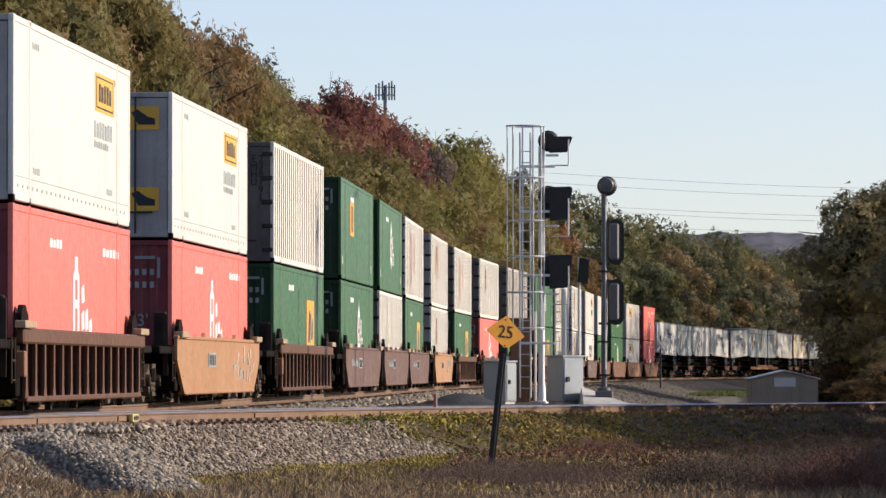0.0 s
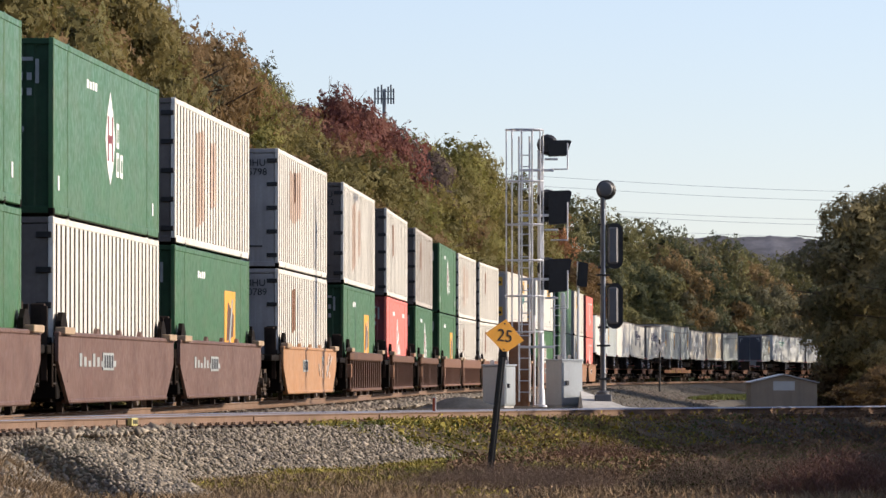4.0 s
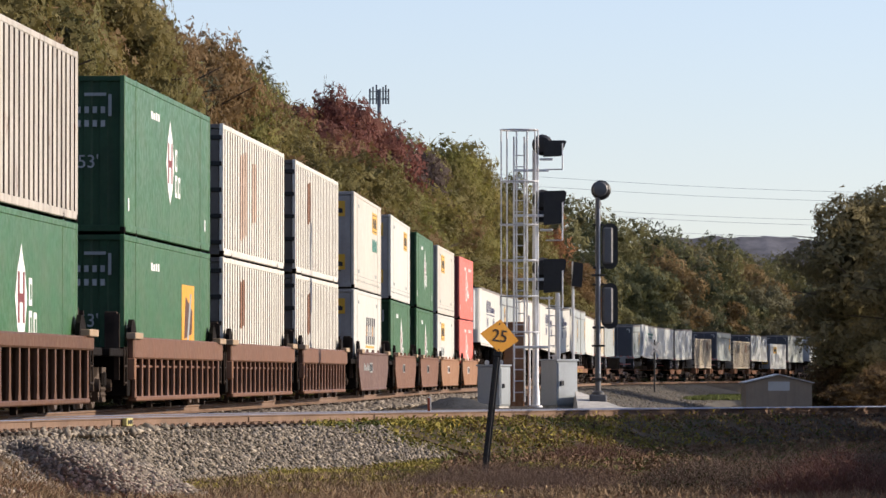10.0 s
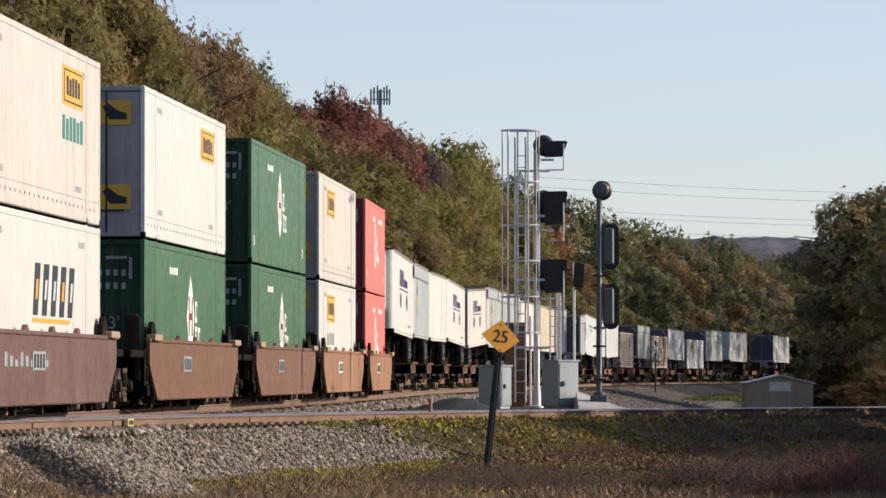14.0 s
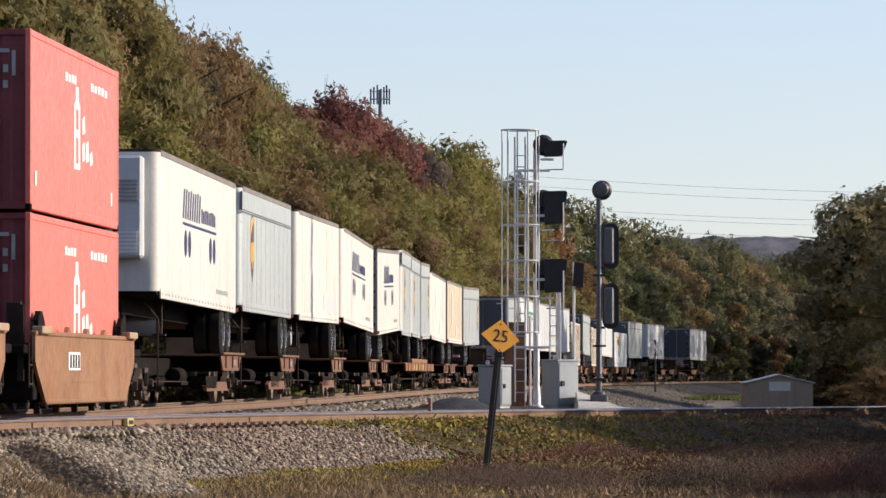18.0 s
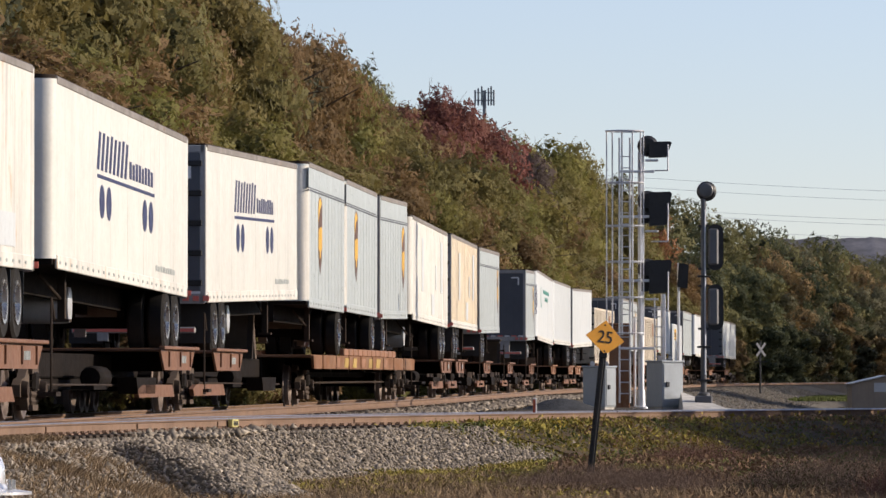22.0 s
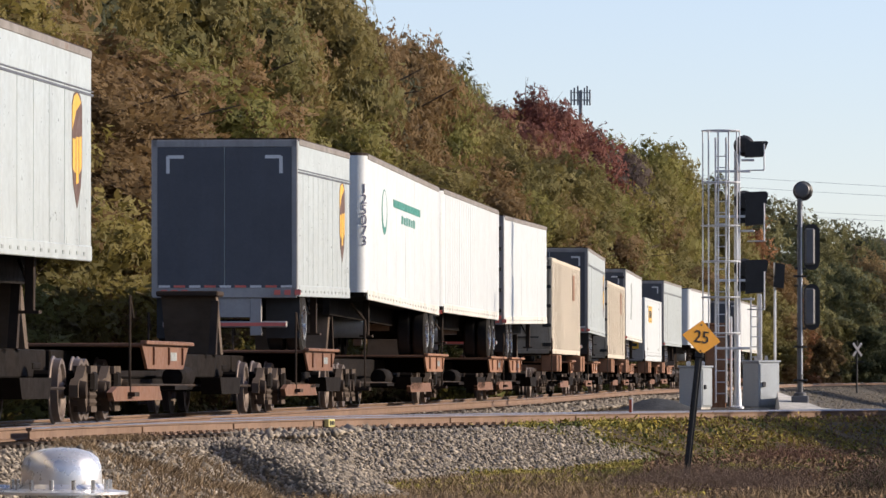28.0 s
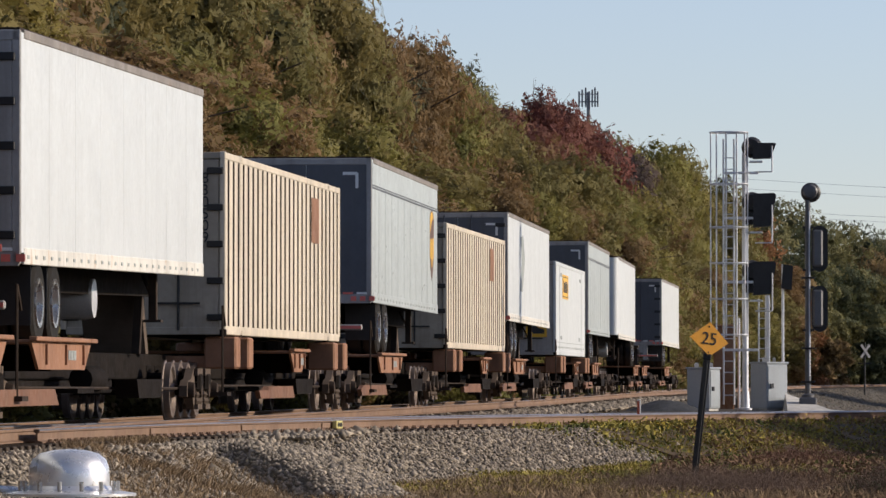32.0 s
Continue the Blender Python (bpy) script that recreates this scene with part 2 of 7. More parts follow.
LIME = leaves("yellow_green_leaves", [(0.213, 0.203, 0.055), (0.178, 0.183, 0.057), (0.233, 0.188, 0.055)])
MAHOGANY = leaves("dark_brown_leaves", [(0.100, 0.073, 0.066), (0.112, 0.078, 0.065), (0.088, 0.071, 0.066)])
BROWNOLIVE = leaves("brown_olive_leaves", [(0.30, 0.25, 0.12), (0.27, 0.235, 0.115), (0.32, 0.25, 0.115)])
# far leaves: a little distance haze mixed into the colours
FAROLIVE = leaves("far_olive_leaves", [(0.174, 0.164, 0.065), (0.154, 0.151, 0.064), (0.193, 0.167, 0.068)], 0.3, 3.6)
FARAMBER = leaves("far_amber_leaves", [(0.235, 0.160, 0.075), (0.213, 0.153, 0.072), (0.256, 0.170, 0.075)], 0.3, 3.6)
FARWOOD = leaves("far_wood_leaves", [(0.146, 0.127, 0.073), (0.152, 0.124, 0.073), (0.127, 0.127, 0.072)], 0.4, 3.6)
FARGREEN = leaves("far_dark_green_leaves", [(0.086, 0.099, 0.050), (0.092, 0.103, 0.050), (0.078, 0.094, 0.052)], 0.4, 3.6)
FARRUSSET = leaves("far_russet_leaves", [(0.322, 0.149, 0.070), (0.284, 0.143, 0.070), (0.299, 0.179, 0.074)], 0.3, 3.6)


# ---- mesh helpers ----
class Build:
    """Collects corners and faces of one part."""

    def __init__(self):
        self.v, self.f = [], []

    def add(self, verts, faces):
        k = len(self.v)
        self.v += [tuple(p) for p in verts]
        self.f += [tuple(i + k for i in q) for q in faces]
        return self

    def box(self, x0, x1, y0, y1, z0, z1, c=0.0):
        if c <= 0:
            return self.add([(x, y, z) for z in (z0, z1) for y in (y0, y1) for x in (x0, x1)],
                            [(0, 2, 3, 1), (4, 5, 7, 6), (0, 1, 5, 4), (2, 6, 7, 3), (0, 4, 6, 2), (1, 3, 7, 5)])
        c = min(c, (x1 - x0) * 0.45, (y1 - y0) * 0.45, (z1 - z0) * 0.45)
        vs, idx = [], {}
        for sx in (0, 1):
            for sy in (0, 1):
                for sz in (0, 1):
                    for ax in range(3):
                        p = [(x0, x1)[sx], (y0, y1)[sy], (z0, z1)[sz]]
                        for a, s in enumerate((sx, sy, sz)):
                            if a != ax:
                                p[a] += c if s == 0 else -c
                        idx[sx, sy, sz, ax] = len(vs)
                        vs.append(p)
        fs = []
        for ax in range(3):
            o = [a for a in range(3) if a != ax]
            for s in (0, 1):
                loop = []
                for a, b in ((0, 0), (1, 0), (1, 1), (0, 1)):
                    k = [0, 0, 0]
                    k[ax], k[o[0]], k[o[1]] = s, a, b
                    loop.append(idx[(*k, ax)])
                fs.append(loop if (s == 1) != (ax == 1) else loop[::-1])
            for a in (0, 1):
                for b in (0, 1):
                    k0, k1 = [0, 0, 0], [0, 0, 0]
                    k0[ax], k1[ax] = 0, 1
                    k0[o[0]] = k1[o[0]] = a
                    k0[o[1]] = k1[o[1]] = b
                    q = [idx[(*k0, o[0])], idx[(*k1, o[0])], idx[(*k1, o[1])], idx[(*k0, o[1])]]
                    fs.append(q if ((a == b) == (ax != 1)) else q[::-1])
        for sx in (0, 1):
            for sy in (0, 1):
                for sz in (0, 1):
                    q = [idx[sx, sy, sz, 0], idx[sx, sy, sz, 1], idx[sx, sy, sz, 2]]
                    fs.append(q if (sx + sy + sz) % 2 else q[::-1])
        return self.add(vs, fs)

    def tube(self, p0, p1, r0, r1=None, n=10, caps=True):
        r1 = r0 if r1 is None else r1
        p0, p1 = Vector(p0), Vector(p1)
        q = (p1 - p0).to_track_quat("Z", "Y")
        ring = [q @ Vector((math.cos(a), math.sin(a), 0)) for a in (2 * math.pi * i / n for i in range(n))]
        vs = [p0 + r0 * d for d in ring] + [p1 + r1 * d for d in ring]
        fs = [(i, (i + 1) % n, n + (i + 1) % n, n + i) for i in range(n)]
        if caps:
            fs += [tuple(range(n))[::-1], tuple(range(n, 2 * n))]
        return self.add(vs, fs)

    def lathe(self, profile, origin=(0, 0, 0), axis="z", n=20, ends=True):
        """profile: (radius, along) pairs."""
        vs = []
        for r, h in profile:
            for i in range(n):
                a = 2 * math.pi * i / n
                c, s = r * math.cos(a), r * math.sin(a)
                p = {"z": (c, s, h), "y": (s, h, c), "x": (h, c, s)}[axis]
                vs.append((p[0] + origin[0], p[1] + origin[1], p[2] + origin[2]))
        fs = [(j * n + i, j * n + (i + 1) % n, (j + 1) * n + (i + 1) % n, (j + 1) * n + i) for j in range(len(profile) - 1) for i in range(n)]
        if ends:
            fs += [tuple(range(n))[::-1], tuple(range((len(profile) - 1) * n, len(profile) * n))]
        return self.add(vs, fs)

    def prism(self, outline, y0, y1, plane="xz"):
        """An outline of (a, b) pairs pushed from y0 to y1 along the third axis."""
        n = len(outline)
        put = {"xz": lambda a, b, y: (a, y, b), "yz": lambda a, b, y: (y, a, b), "xy": lambda a, b, y: (a, b, y)}[plane]
        vs = [put(a, b, y0) for a, b in outline] + [put(a, b, y1) for a, b in outline]
        fs = [(i, (i + 1) % n, n + (i + 1) % n, n + i) for i in range(n)] + [tuple(range(n))[::-1], tuple(range(n, 2 * n))]
        return self.add(vs, fs)

    def mesh(self, name, mat, smooth=32):
        me = bpy.data.meshes.new(name)
        me.from_pydata(self.v, [], self.f)
        bm = bmesh.new()
        bm.from_mesh(me)
        bmesh.ops.recalc_face_normals(bm, faces=bm.faces)
        bm.to_mesh(me)
        bm.free()
        me.polygons.foreach_set("use_smooth", [True] * len(me.polygons))
        me.set_sharp_from_angle(angle=radians(smooth))
        me.materials.append(mat)
        return me


class Marks:
    """A thing whose painted marks are set out from z metres above its foot."""

    def __init__(self, ob, z):
        self.ob, self.z = ob, z


def part(name, shape, mat, parent, label="", at=None):
    """One mesh object under a thing or under a part. shape: a Build, or a mesh that alike parts share."""
    if isinstance(parent, Marks):
        parent, at = parent.ob, pose(0, 0, parent.z)
    me = shape.mesh(name, mat) if isinstance(shape, Build) else shape
    ob = new(name, me)
    ob.parent = parent
    if at is not None:
        ob.matrix_basis = at
    return tagged(ob, label)


def thing(name, label, category, group="", kind="", m=None):
    ob = new(name)
    ob.empty_display_size = 0.3
    if m is not None:
        ob.matrix_basis = m
    return tagged(ob, label, category, group, kind)


def lettering(text, size, mat, parent, at, name="lettering", thick=0.004, label=""):
    cu = bpy.data.curves.new(name, "FONT")
    cu.body, cu.size, cu.extrude, cu.align_x, cu.align_y = text, size, thick, "CENTER", "CENTER"
    tmp = bpy.data.objects.new(name, cu)
    scene.collection.objects.link(tmp)
    bpy.context.view_layer.update()
    me = bpy.data.meshes.new_from_object(tmp.evaluated_get(bpy.context.evaluated_depsgraph_get()))
    bpy.data.objects.remove(tmp)
    me.materials.clear()
    me.materials.append(mat)
    return part(name, me, mat, parent, label, at)


# ---- the line of the tracks ----
BENDS = (0.92, 0.12, -0.49, 0.32, 0.76, -0.69, 0.57, 0.69, 0.48, 0.27, 0.07, -0.14)   # curvature per km, every 60 m
SPEEDS = (21.24, 21.49, 20.96, 20.80, 20.60, 19.98, 19.57, 19.42, 18.85)              # m/s, every 4 s
S_GRID = np.arange(-140.0, 1000.0, 2.0)
_k = np.interp(S_GRID, np.arange(12) * 60.0, BENDS) / 1000
_th = np.concatenate([[0], np.cumsum((_k[1:] + _k[:-1]) / 2 * 2.0)])
_th += radians(1.290) - np.interp(0.0, S_GRID, _th)
_x = np.concatenate([[0], np.cumsum(np.sin((_th[1:] + _th[:-1]) / 2) * 2.0)])
_y = np.concatenate([[0], np.cumsum(np.cos((_th[1:] + _th[:-1]) / 2) * 2.0)])
_x += -9.631 - np.interp(0.0, S_GRID, _x)
_y += 40.0 - np.interp(0.0, S_GRID, _y)
_tg = np.arange(0, 33.01, 0.1)
_v = np.interp(_tg, np.arange(9) * 4.0, SPEEDS)
_s = np.concatenate([[0], np.cumsum((_v[1:] + _v[:-1]) / 2 * 0.1)])


def travelled(t):
    return float(np.interp(t, _tg, _s))


def rail_z(s):
    return 0.153e-3 * s + 0.092e-6 * s * s


def on_line(s, d=0.0, z=0.0):
    """A point of the main line s metres along, d metres to its right, z over the rail."""
    a = float(np.interp(s, S_GRID, _th))
    return Vector((float(np.interp(s, S_GRID, _x)) + d * math.cos(a), float(np.interp(s, S_GRID, _y)) - d * math.sin(a), rail_z(s) + z))


def car_pose(s0, s1):
    """The pose of a car whose bogies stand at s0 and s1: x runs along the line away from the camera, z up."""
    a, b = on_line(s0), on_line(s1)
    return Matrix.Translation((a + b) / 2) @ (b - a).to_track_quat("X", "Z").to_matrix().to_4x4()


SIDE_S = np.arange(0.0, 100.0, 1.0)
_sth = np.radians(2.7 + 0.42 * SIDE_S * 0.93)
SIDE_X = -8.45 + np.concatenate([[0], np.cumsum(np.sin(_sth[:-1]))])
SIDE_Y = 68.0 + np.concatenate([[0], np.cumsum(np.cos(_sth[:-1]))])


def on_side(s, d=0.0, z=0.0):
    """The same for the branch that leaves the main line to the right."""
    a = float(np.interp(s, SIDE_S, _sth))
    down = -0.0016 * s
    return Vector((float(np.interp(s, SIDE_S, SIDE_X)) + d * math.cos(a), float(np.interp(s, SIDE_S, SIDE_Y)) - d * math.sin(a), down + z))


MOVERS = []        # (thing, first bogie, last bogie, pose on the car)
# ---- ground and tracks ----
def sweep(name, where, ss, profile, mat, parent, label="", closed=True):
    """A cross-section of (d, z) pairs carried along a line."""
    n, b = len(profile), Build()
    vs = [tuple(where(s, d, z)) for s in ss for d, z in profile]
    m = n if closed else n - 1
    fs = [(i * n + j, i * n + (j + 1) % n, (i + 1) * n + (j + 1) % n, (i + 1) * n + j) for i in range(len(ss) - 1) for j in range(m)]
    if closed:
        fs += [tuple(range(n)), tuple(range((len(ss) - 1) * n, len(ss) * n))[::-1]]
    b.add(vs, fs)
    return part(name, b, mat, parent, label)


def ground_z(x, y):
    s = y - 40.0
    d = x - float(np.interp(s, S_GRID, _x))
    if y < 25:
        d = max(d, -5.0)
    z = -0.92
    if d < -7:
        z = -0.9 + min(9.0, 0.30 * (-d - 7))
    if d > -2 and y > 190:
        z = -0.92 - 0.9 * min(1.0, (y - 190) / 120) * min(1.0, max(0.0, (d - 3) / 9))
    bump = 0.10 * noise.noise((x * 0.21, y * 0.13, 0)) + 0.04 * noise.noise((x * 0.9, y * 0.6, 5))
    return z + bump * min(1.0, max(0.0, (y - 5) / 20))


xs = list(np.concatenate([[-3000, -1200, -500, -250, -150], np.arange(-100, 121, 2.0), [150, 250, 500, 1200, 3000]]))
ys = list(np.concatenate([[-2500, -800, -200, -60, -20], np.arange(0, 140, 1.6), np.arange(140, 760, 9.0), [800, 1000, 1400, 2500, 4800]]))
b = Build()
b.add([(x, y, ground_z(x, y)) for y in ys for x in xs], [(j * len(xs) + i, j * len(xs) + i + 1, (j + 1) * len(xs) + i + 1, (j + 1) * len(xs) + i) for j in range(len(ys) - 1) for i in range(len(xs) - 1)])
ground = new("ground", b.mesh("ground", EARTH, 60))
tagged(ground, "brown and green rough grassy ground beside the tracks", "ground", kind="structure")

MAIN_S = [float(s) for s in np.concatenate([np.arange(-100, 500, 6.0), np.arange(500, 980, 12.0)])]
BRANCH_S = [float(s) for s in np.arange(0, 96, 2.0)]
main_bed = tagged(new("ballast_bed_main"), "grey crushed stone ballast bed under the main line", "ballast", kind="structure")
sweep("ballast_bank", on_line, MAIN_S, [(-4.2, -1.6), (-3.0, -0.75), (-1.85, -0.24), (1.85, -0.24), (3.1, -0.75), (4.4, -1.6)], GRAVEL, main_bed)
side_bed = tagged(new("ballast_bed_branch"), "pale grey crushed stone ballast bed of the branch track", "ballast", kind="structure")
sweep("ballast_bank", on_side, [s for s in BRANCH_S if s >= 2], [(-3.4, -1.6), (-1.9, -0.27), (1.85, -0.27), (4.2, -1.05), (5.2, -1.6)], GRAVEL, side_bed)
sweep("ballast_bank", lambda s, d, z: on_line(s, d, z), [float(s) for s in np.arange(-60, 31, 3.0)], [(1.0, -1.6), (1.2, -0.245), (1.9, -0.28), (4.6, -1.05), (5.4, -1.6)], GRAVEL, side_bed)

RAIL_PROFILE = [(-0.075, -0.172), (0.075, -0.172), (0.075, -0.158), (0.012, -0.138), (0.012, -0.046), (0.036, -0.034), (0.036, -0.006), (0.030, -0.002), (-0.030, -0.002), (-0.036, -0.006), (-0.036, -0.034), (-0.012, -0.046), (-0.012, -0.138), (-0.075, -0.158)]
HEAD_PROFILE = [(-0.027, -0.002), (0.027, -0.002), (0.024, 0.002), (-0.024, 0.002)]
WORN_PROFILE = [(-0.039, -0.016), (0.039, -0.016), (0.039, -0.008), (0.030, 0.002), (-0.030, 0.002), (-0.039, -0.008)]
track = tagged(new("track_main"), "rusty steel rails on dark wooden ties, main line", "railway track", kind="structure")
branch = tagged(new("track_branch"), "rusty steel rails with a polished head, curving branch track", "railway track", kind="structure")
for where, ss, who, drop in ((on_line, MAIN_S, track, 0.0), (on_side, BRANCH_S, branch, -0.004)):
    for d in (-0.755, 0.755):
        r = sweep("rail", where, ss, [(d + a, c + drop) for a, c in RAIL_PROFILE], RAILSTEEL, who)
        sweep("rail_head", where, ss, [(d + a, c + drop) for a, c in (HEAD_PROFILE if who is track else WORN_PROFILE)], RAILTOP, r, "bright worn running surface")
tie_mesh = Build().box(-0.115, 0.115, -1.3, 1.3, -0.36, -0.178, 0.012).mesh("tie", TIE)
plate_mesh = Build().box(-0.09, 0.09, -0.17, 0.17, -0.178, -0.158).box(-0.08, -0.05, -0.12, -0.09, -0.158, -0.13).box(0.05, 0.08, -0.12, -0.09, -0.158, -0.13).mesh("tie_plate", RAILSTEEL)


def heading(where, s):
    return (where(s + 0.5) - where(s - 0.5)).to_track_quat("X", "Z").to_matrix().to_4x4()


for i in range(150):
    s = 0.4 + i * 0.52
    part("tie", tie_mesh, TIE, branch, at=Matrix.Translation(on_side(s)) @ heading(on_side, s))
    m = Matrix.Translation(on_side(s, 0.755)) @ heading(on_side, s)
    if i < 96:
        part("tie_plate", plate_mesh, RAILSTEEL, branch, at=m)
for i in range(200):
    s = -8 + i * 0.55
    part("tie", tie_mesh, TIE, track, at=Matrix.Translation(on_line(s)) @ heading(on_line, s))
far_ties = Build()
for i in range(420):
    s = 102 + i * 0.55
    m = Matrix.Translation(on_line(s)) @ heading(on_line, s)
    far_ties.add([m @ Vector((x, y, z)) for z in (-0.36, -0.178) for y in (-1.3, 1.3) for x in (-0.115, 0.115)], [(0, 2, 3, 1), (4, 5, 7, 6), (0, 1, 5, 4), (2, 6, 7, 3), (0, 4, 6, 2), (1, 3, 7, 5)])
tagged(part("ties", far_ties, TIE, track), kind="stuff")
# joint bars and the yellow marker on the near rail
bar = Build().box(-0.45, 0.45, -0.012, 0.012, -0.135, -0.05, 0.008).mesh("joint_bar", RAILSTEEL)
for s in (9.0, 15.5, 21.0, 30.0, 38.0):
    part("joint_bar", bar, RAILSTEEL, branch, at=Matrix.Translation(on_side(s, 0.755 + 0.03)) @ heading(on_side, s))


def loose_stones(name, label, spots, size, mat, seed):
    """Many small broken stones in one mesh."""
    rng = np.random.default_rng(seed)
    n = len(spots)
    base = np.array([(1, 0, 0), (-1, 0, 0), (0, 1, 0), (0, -1, 0), (0, 0, 1), (0, 0, -1)], float)
    jit = base[None] * rng.uniform(0.6, 1.25, (n, 6, 1)) + rng.uniform(-0.35, 0.35, (n, 6, 3))
    jit *= (size * rng.lognormal(0, 0.35, (n, 1, 1))) * np.array([1, 1, 0.75])
    a = rng.uniform(0, 6.28, n)
    c, s = np.cos(a)[:, None], np.sin(a)[:, None]
    x, y = jit[:, :, 0] * c - jit[:, :, 1] * s, jit[:, :, 0] * s + jit[:, :, 1] * c
    v = np.stack([x, y, jit[:, :, 2]], -1) + np.asarray(spots)[:, None, :]
    tri = np.array([(0, 2, 4), (2, 1, 4), (1, 3, 4), (3, 0, 4), (2, 0, 5), (1, 2, 5), (3, 1, 5), (0, 3, 5)])
    f = (tri[None] + (np.arange(n) * 6)[:, None, None]).reshape(-1, 3)
    me = bpy.data.meshes.new(name)
    me.vertices.add(n * 6)
    me.vertices.foreach_set("co", v.reshape(-1))
    me.loops.add(len(f) * 3)
    me.loops.foreach_set("vertex_index", f.reshape(-1).astype(np.int32))
    me.polygons.add(len(f))
    me.polygons.foreach_set("loop_start", (np.arange(len(f)) * 3).astype(np.int32))
    me.update(calc_edges=True)
    me.materials.append(mat)
    return tagged(new(name, me), label, "gravel", kind="stuff")


rng = np.random.default_rng(4)
spots = []
for i in range(46000):
    s, d = rng.uniform(0, 62), rng.uniform(0.95, 4.5)
    z = -0.27 if d < 1.85 else -0.27 - (d - 1.85) * 0.78 / 2.35
    if s > 33.5 and rng.random() < (s - 33.5) / 5:
        continue
    spots.append(on_side(s, d, z + rng.uniform(-0.01, 0.035)))
for i in range(24000):
    s, d = rng.uniform(-12, 30), rng.uniform(1.0, 4.9)
    z = -0.27 if d < 1.9 else -0.28 - (d - 1.9) * 0.77 / 2.7
    spots.append(on_line(s, d, z + rng.uniform(-0.01, 0.035)))
loose_stones("ballast_stones", "pale grey broken ballast stones beside the rails", spots, 0.032, STONE, 7)
spots = [on_line(rng.uniform(40, 200), rng.uniform(0.95, 3.2), -0.24) for i in range(14000)]
loose_stones("ballast_stones", "grey broken stones along the main line", spots, 0.055, STONE, 8)
# low gravel ridge that runs slantwise down the ballast's foot
ridge = tagged(new("gravel_ridge"), "low ridge of grey gravel running slantwise down to the grass", "gravel", kind="structure")
RIDGE_A, RIDGE_B = Vector((-9.2, 84.0, 0.56)), Vector((-3.0, 66.5, -1.06))
along = (RIDGE_B - RIDGE_A)
across = Vector((-along.y, along.x, 0)).normalized()          # to the sunny side


def on_ridge(s, d, z):
    p = RIDGE_A + along * s
    bow = 0.35 * math.sin(s * 5.0) * s
    rise = min(1.0, max(0.0, (s - 0.50) / 0.08))
    return p + across * (d + bow) + Vector((0, 0, (z if z < 0 else z * rise) * (0.85 + 0.3 * math.sin(s * 9.0 + 1.0))))


sweep("gravel_sheet", on_ridge, [0.52 + 0.02 * i for i in range(25)], [(-0.75, -0.55), (-0.40, -0.04), (-0.06, 0.14), (0.15, 0.16), (0.9, 0.06), (1.6, -0.2), (1.6, -0.6)], GRAVEL, ridge)
spots = []
for i in range(6000):
    t, d = rng.uniform(0.52, 1), rng.uniform(-0.7, 1.5)
    spots.append(on_ridge(t, d, float(np.interp(d, (-0.75, -0.42, -0.06, 0.15, 0.9, 1.6), (-0.45, -0.04, 0.14, 0.16, 0.06, -0.2)))))
loose_stones("ballast_stones", "grey broken stones over the low gravel ridge", spots, 0.032, STONE, 18)
# wide gravel apron to the right of the main line beyond the signals
apron = tagged(new("gravel_apron"), "pale gravel apron sloping down from the main line", "gravel", kind="structure")
sweep("gravel_sheet", on_line, [float(s) for s in np.arange(215, 470, 8.0)], [(1.8, -0.235), (4.2, -0.30), (7.5, -1.0), (10.5, -1.45), (12.0, -2.6), (1.8, -2.0)], PALEGRAVEL, apron)
spots = []
for i in range(9000):
    s, d = rng.uniform(215, 440), rng.uniform(2.0, 10.0)
    spots.append(on_line(s, d, float(np.interp(d, (1.8, 4.2, 7.5, 10.5), (-0.235, -0.30, -1.0, -1.45)))))
loose_stones("apron_stones", "scattered pale stones on the gravel apron", spots, 0.055, APRONSTONE, 15)
# weedy soil over the branch's bank
soil = tagged(new("weedy_bank"), "brown weedy soil over the branch's bank", "bank", kind="structure")
sweep("soil", on_side, [float(s) for s in np.arange(34.5, 97, 2.0)], [(1.0, -0.50), (1.15, -0.262), (1.9, -0.245), (4.3, -1.0), (5.4, -1.15), (5.4, -1.6)], surface("dark_brown_soil", (0.11, 0.078, 0.045), 0.95, var=0.45, scale=0.8, bump=0.8, bump_scale=8), soil)
# ---- rolling stock ----
wheel_mesh = Build().lathe([(0.02, -0.10), (0.10, -0.09), (0.12, -0.03), (0.33, -0.02), (0.36, -0.06), (0.42, -0.06), (0.425, 0.03), (0.455, 0.045), (0.455, 0.065), (0.36, 0.07), (0.33, 0.02), (0.12, 0.02), (0.10, 0.06), (0.02, 0.06)], axis="y", n=16).mesh("wheel", WHEELTREAD)
axle_mesh = Build().tube((0, -0.98, 0), (0, 0.98, 0), 0.075).mesh("axle", GRIMESHADE)
_coil = [(0.05 + 0.03 * (k % 2), 0.048 * k) for k in range(11)]
spring_mesh = Build().lathe(_coil, (-0.13, 0, 0), n=7).lathe(_coil, (0.06, 0, 0), n=7).lathe(_coil, (0.2, 0, 0), n=7).mesh("spring_nest", FRAMEDUST)
_sf = [(-1.08, 0.36), (-1.08, 0.52), (-0.92, 0.60), (-0.62, 0.62), (-0.34, 0.78), (0.34, 0.78), (0.62, 0.62), (0.92, 0.60), (1.08, 0.52), (1.08, 0.36), (0.88, 0.34), (0.80, 0.44), (0.50, 0.44), (0.28, 0.16), (-0.28, 0.16), (-0.50, 0.44), (-0.80, 0.44), (-0.88, 0.34)]
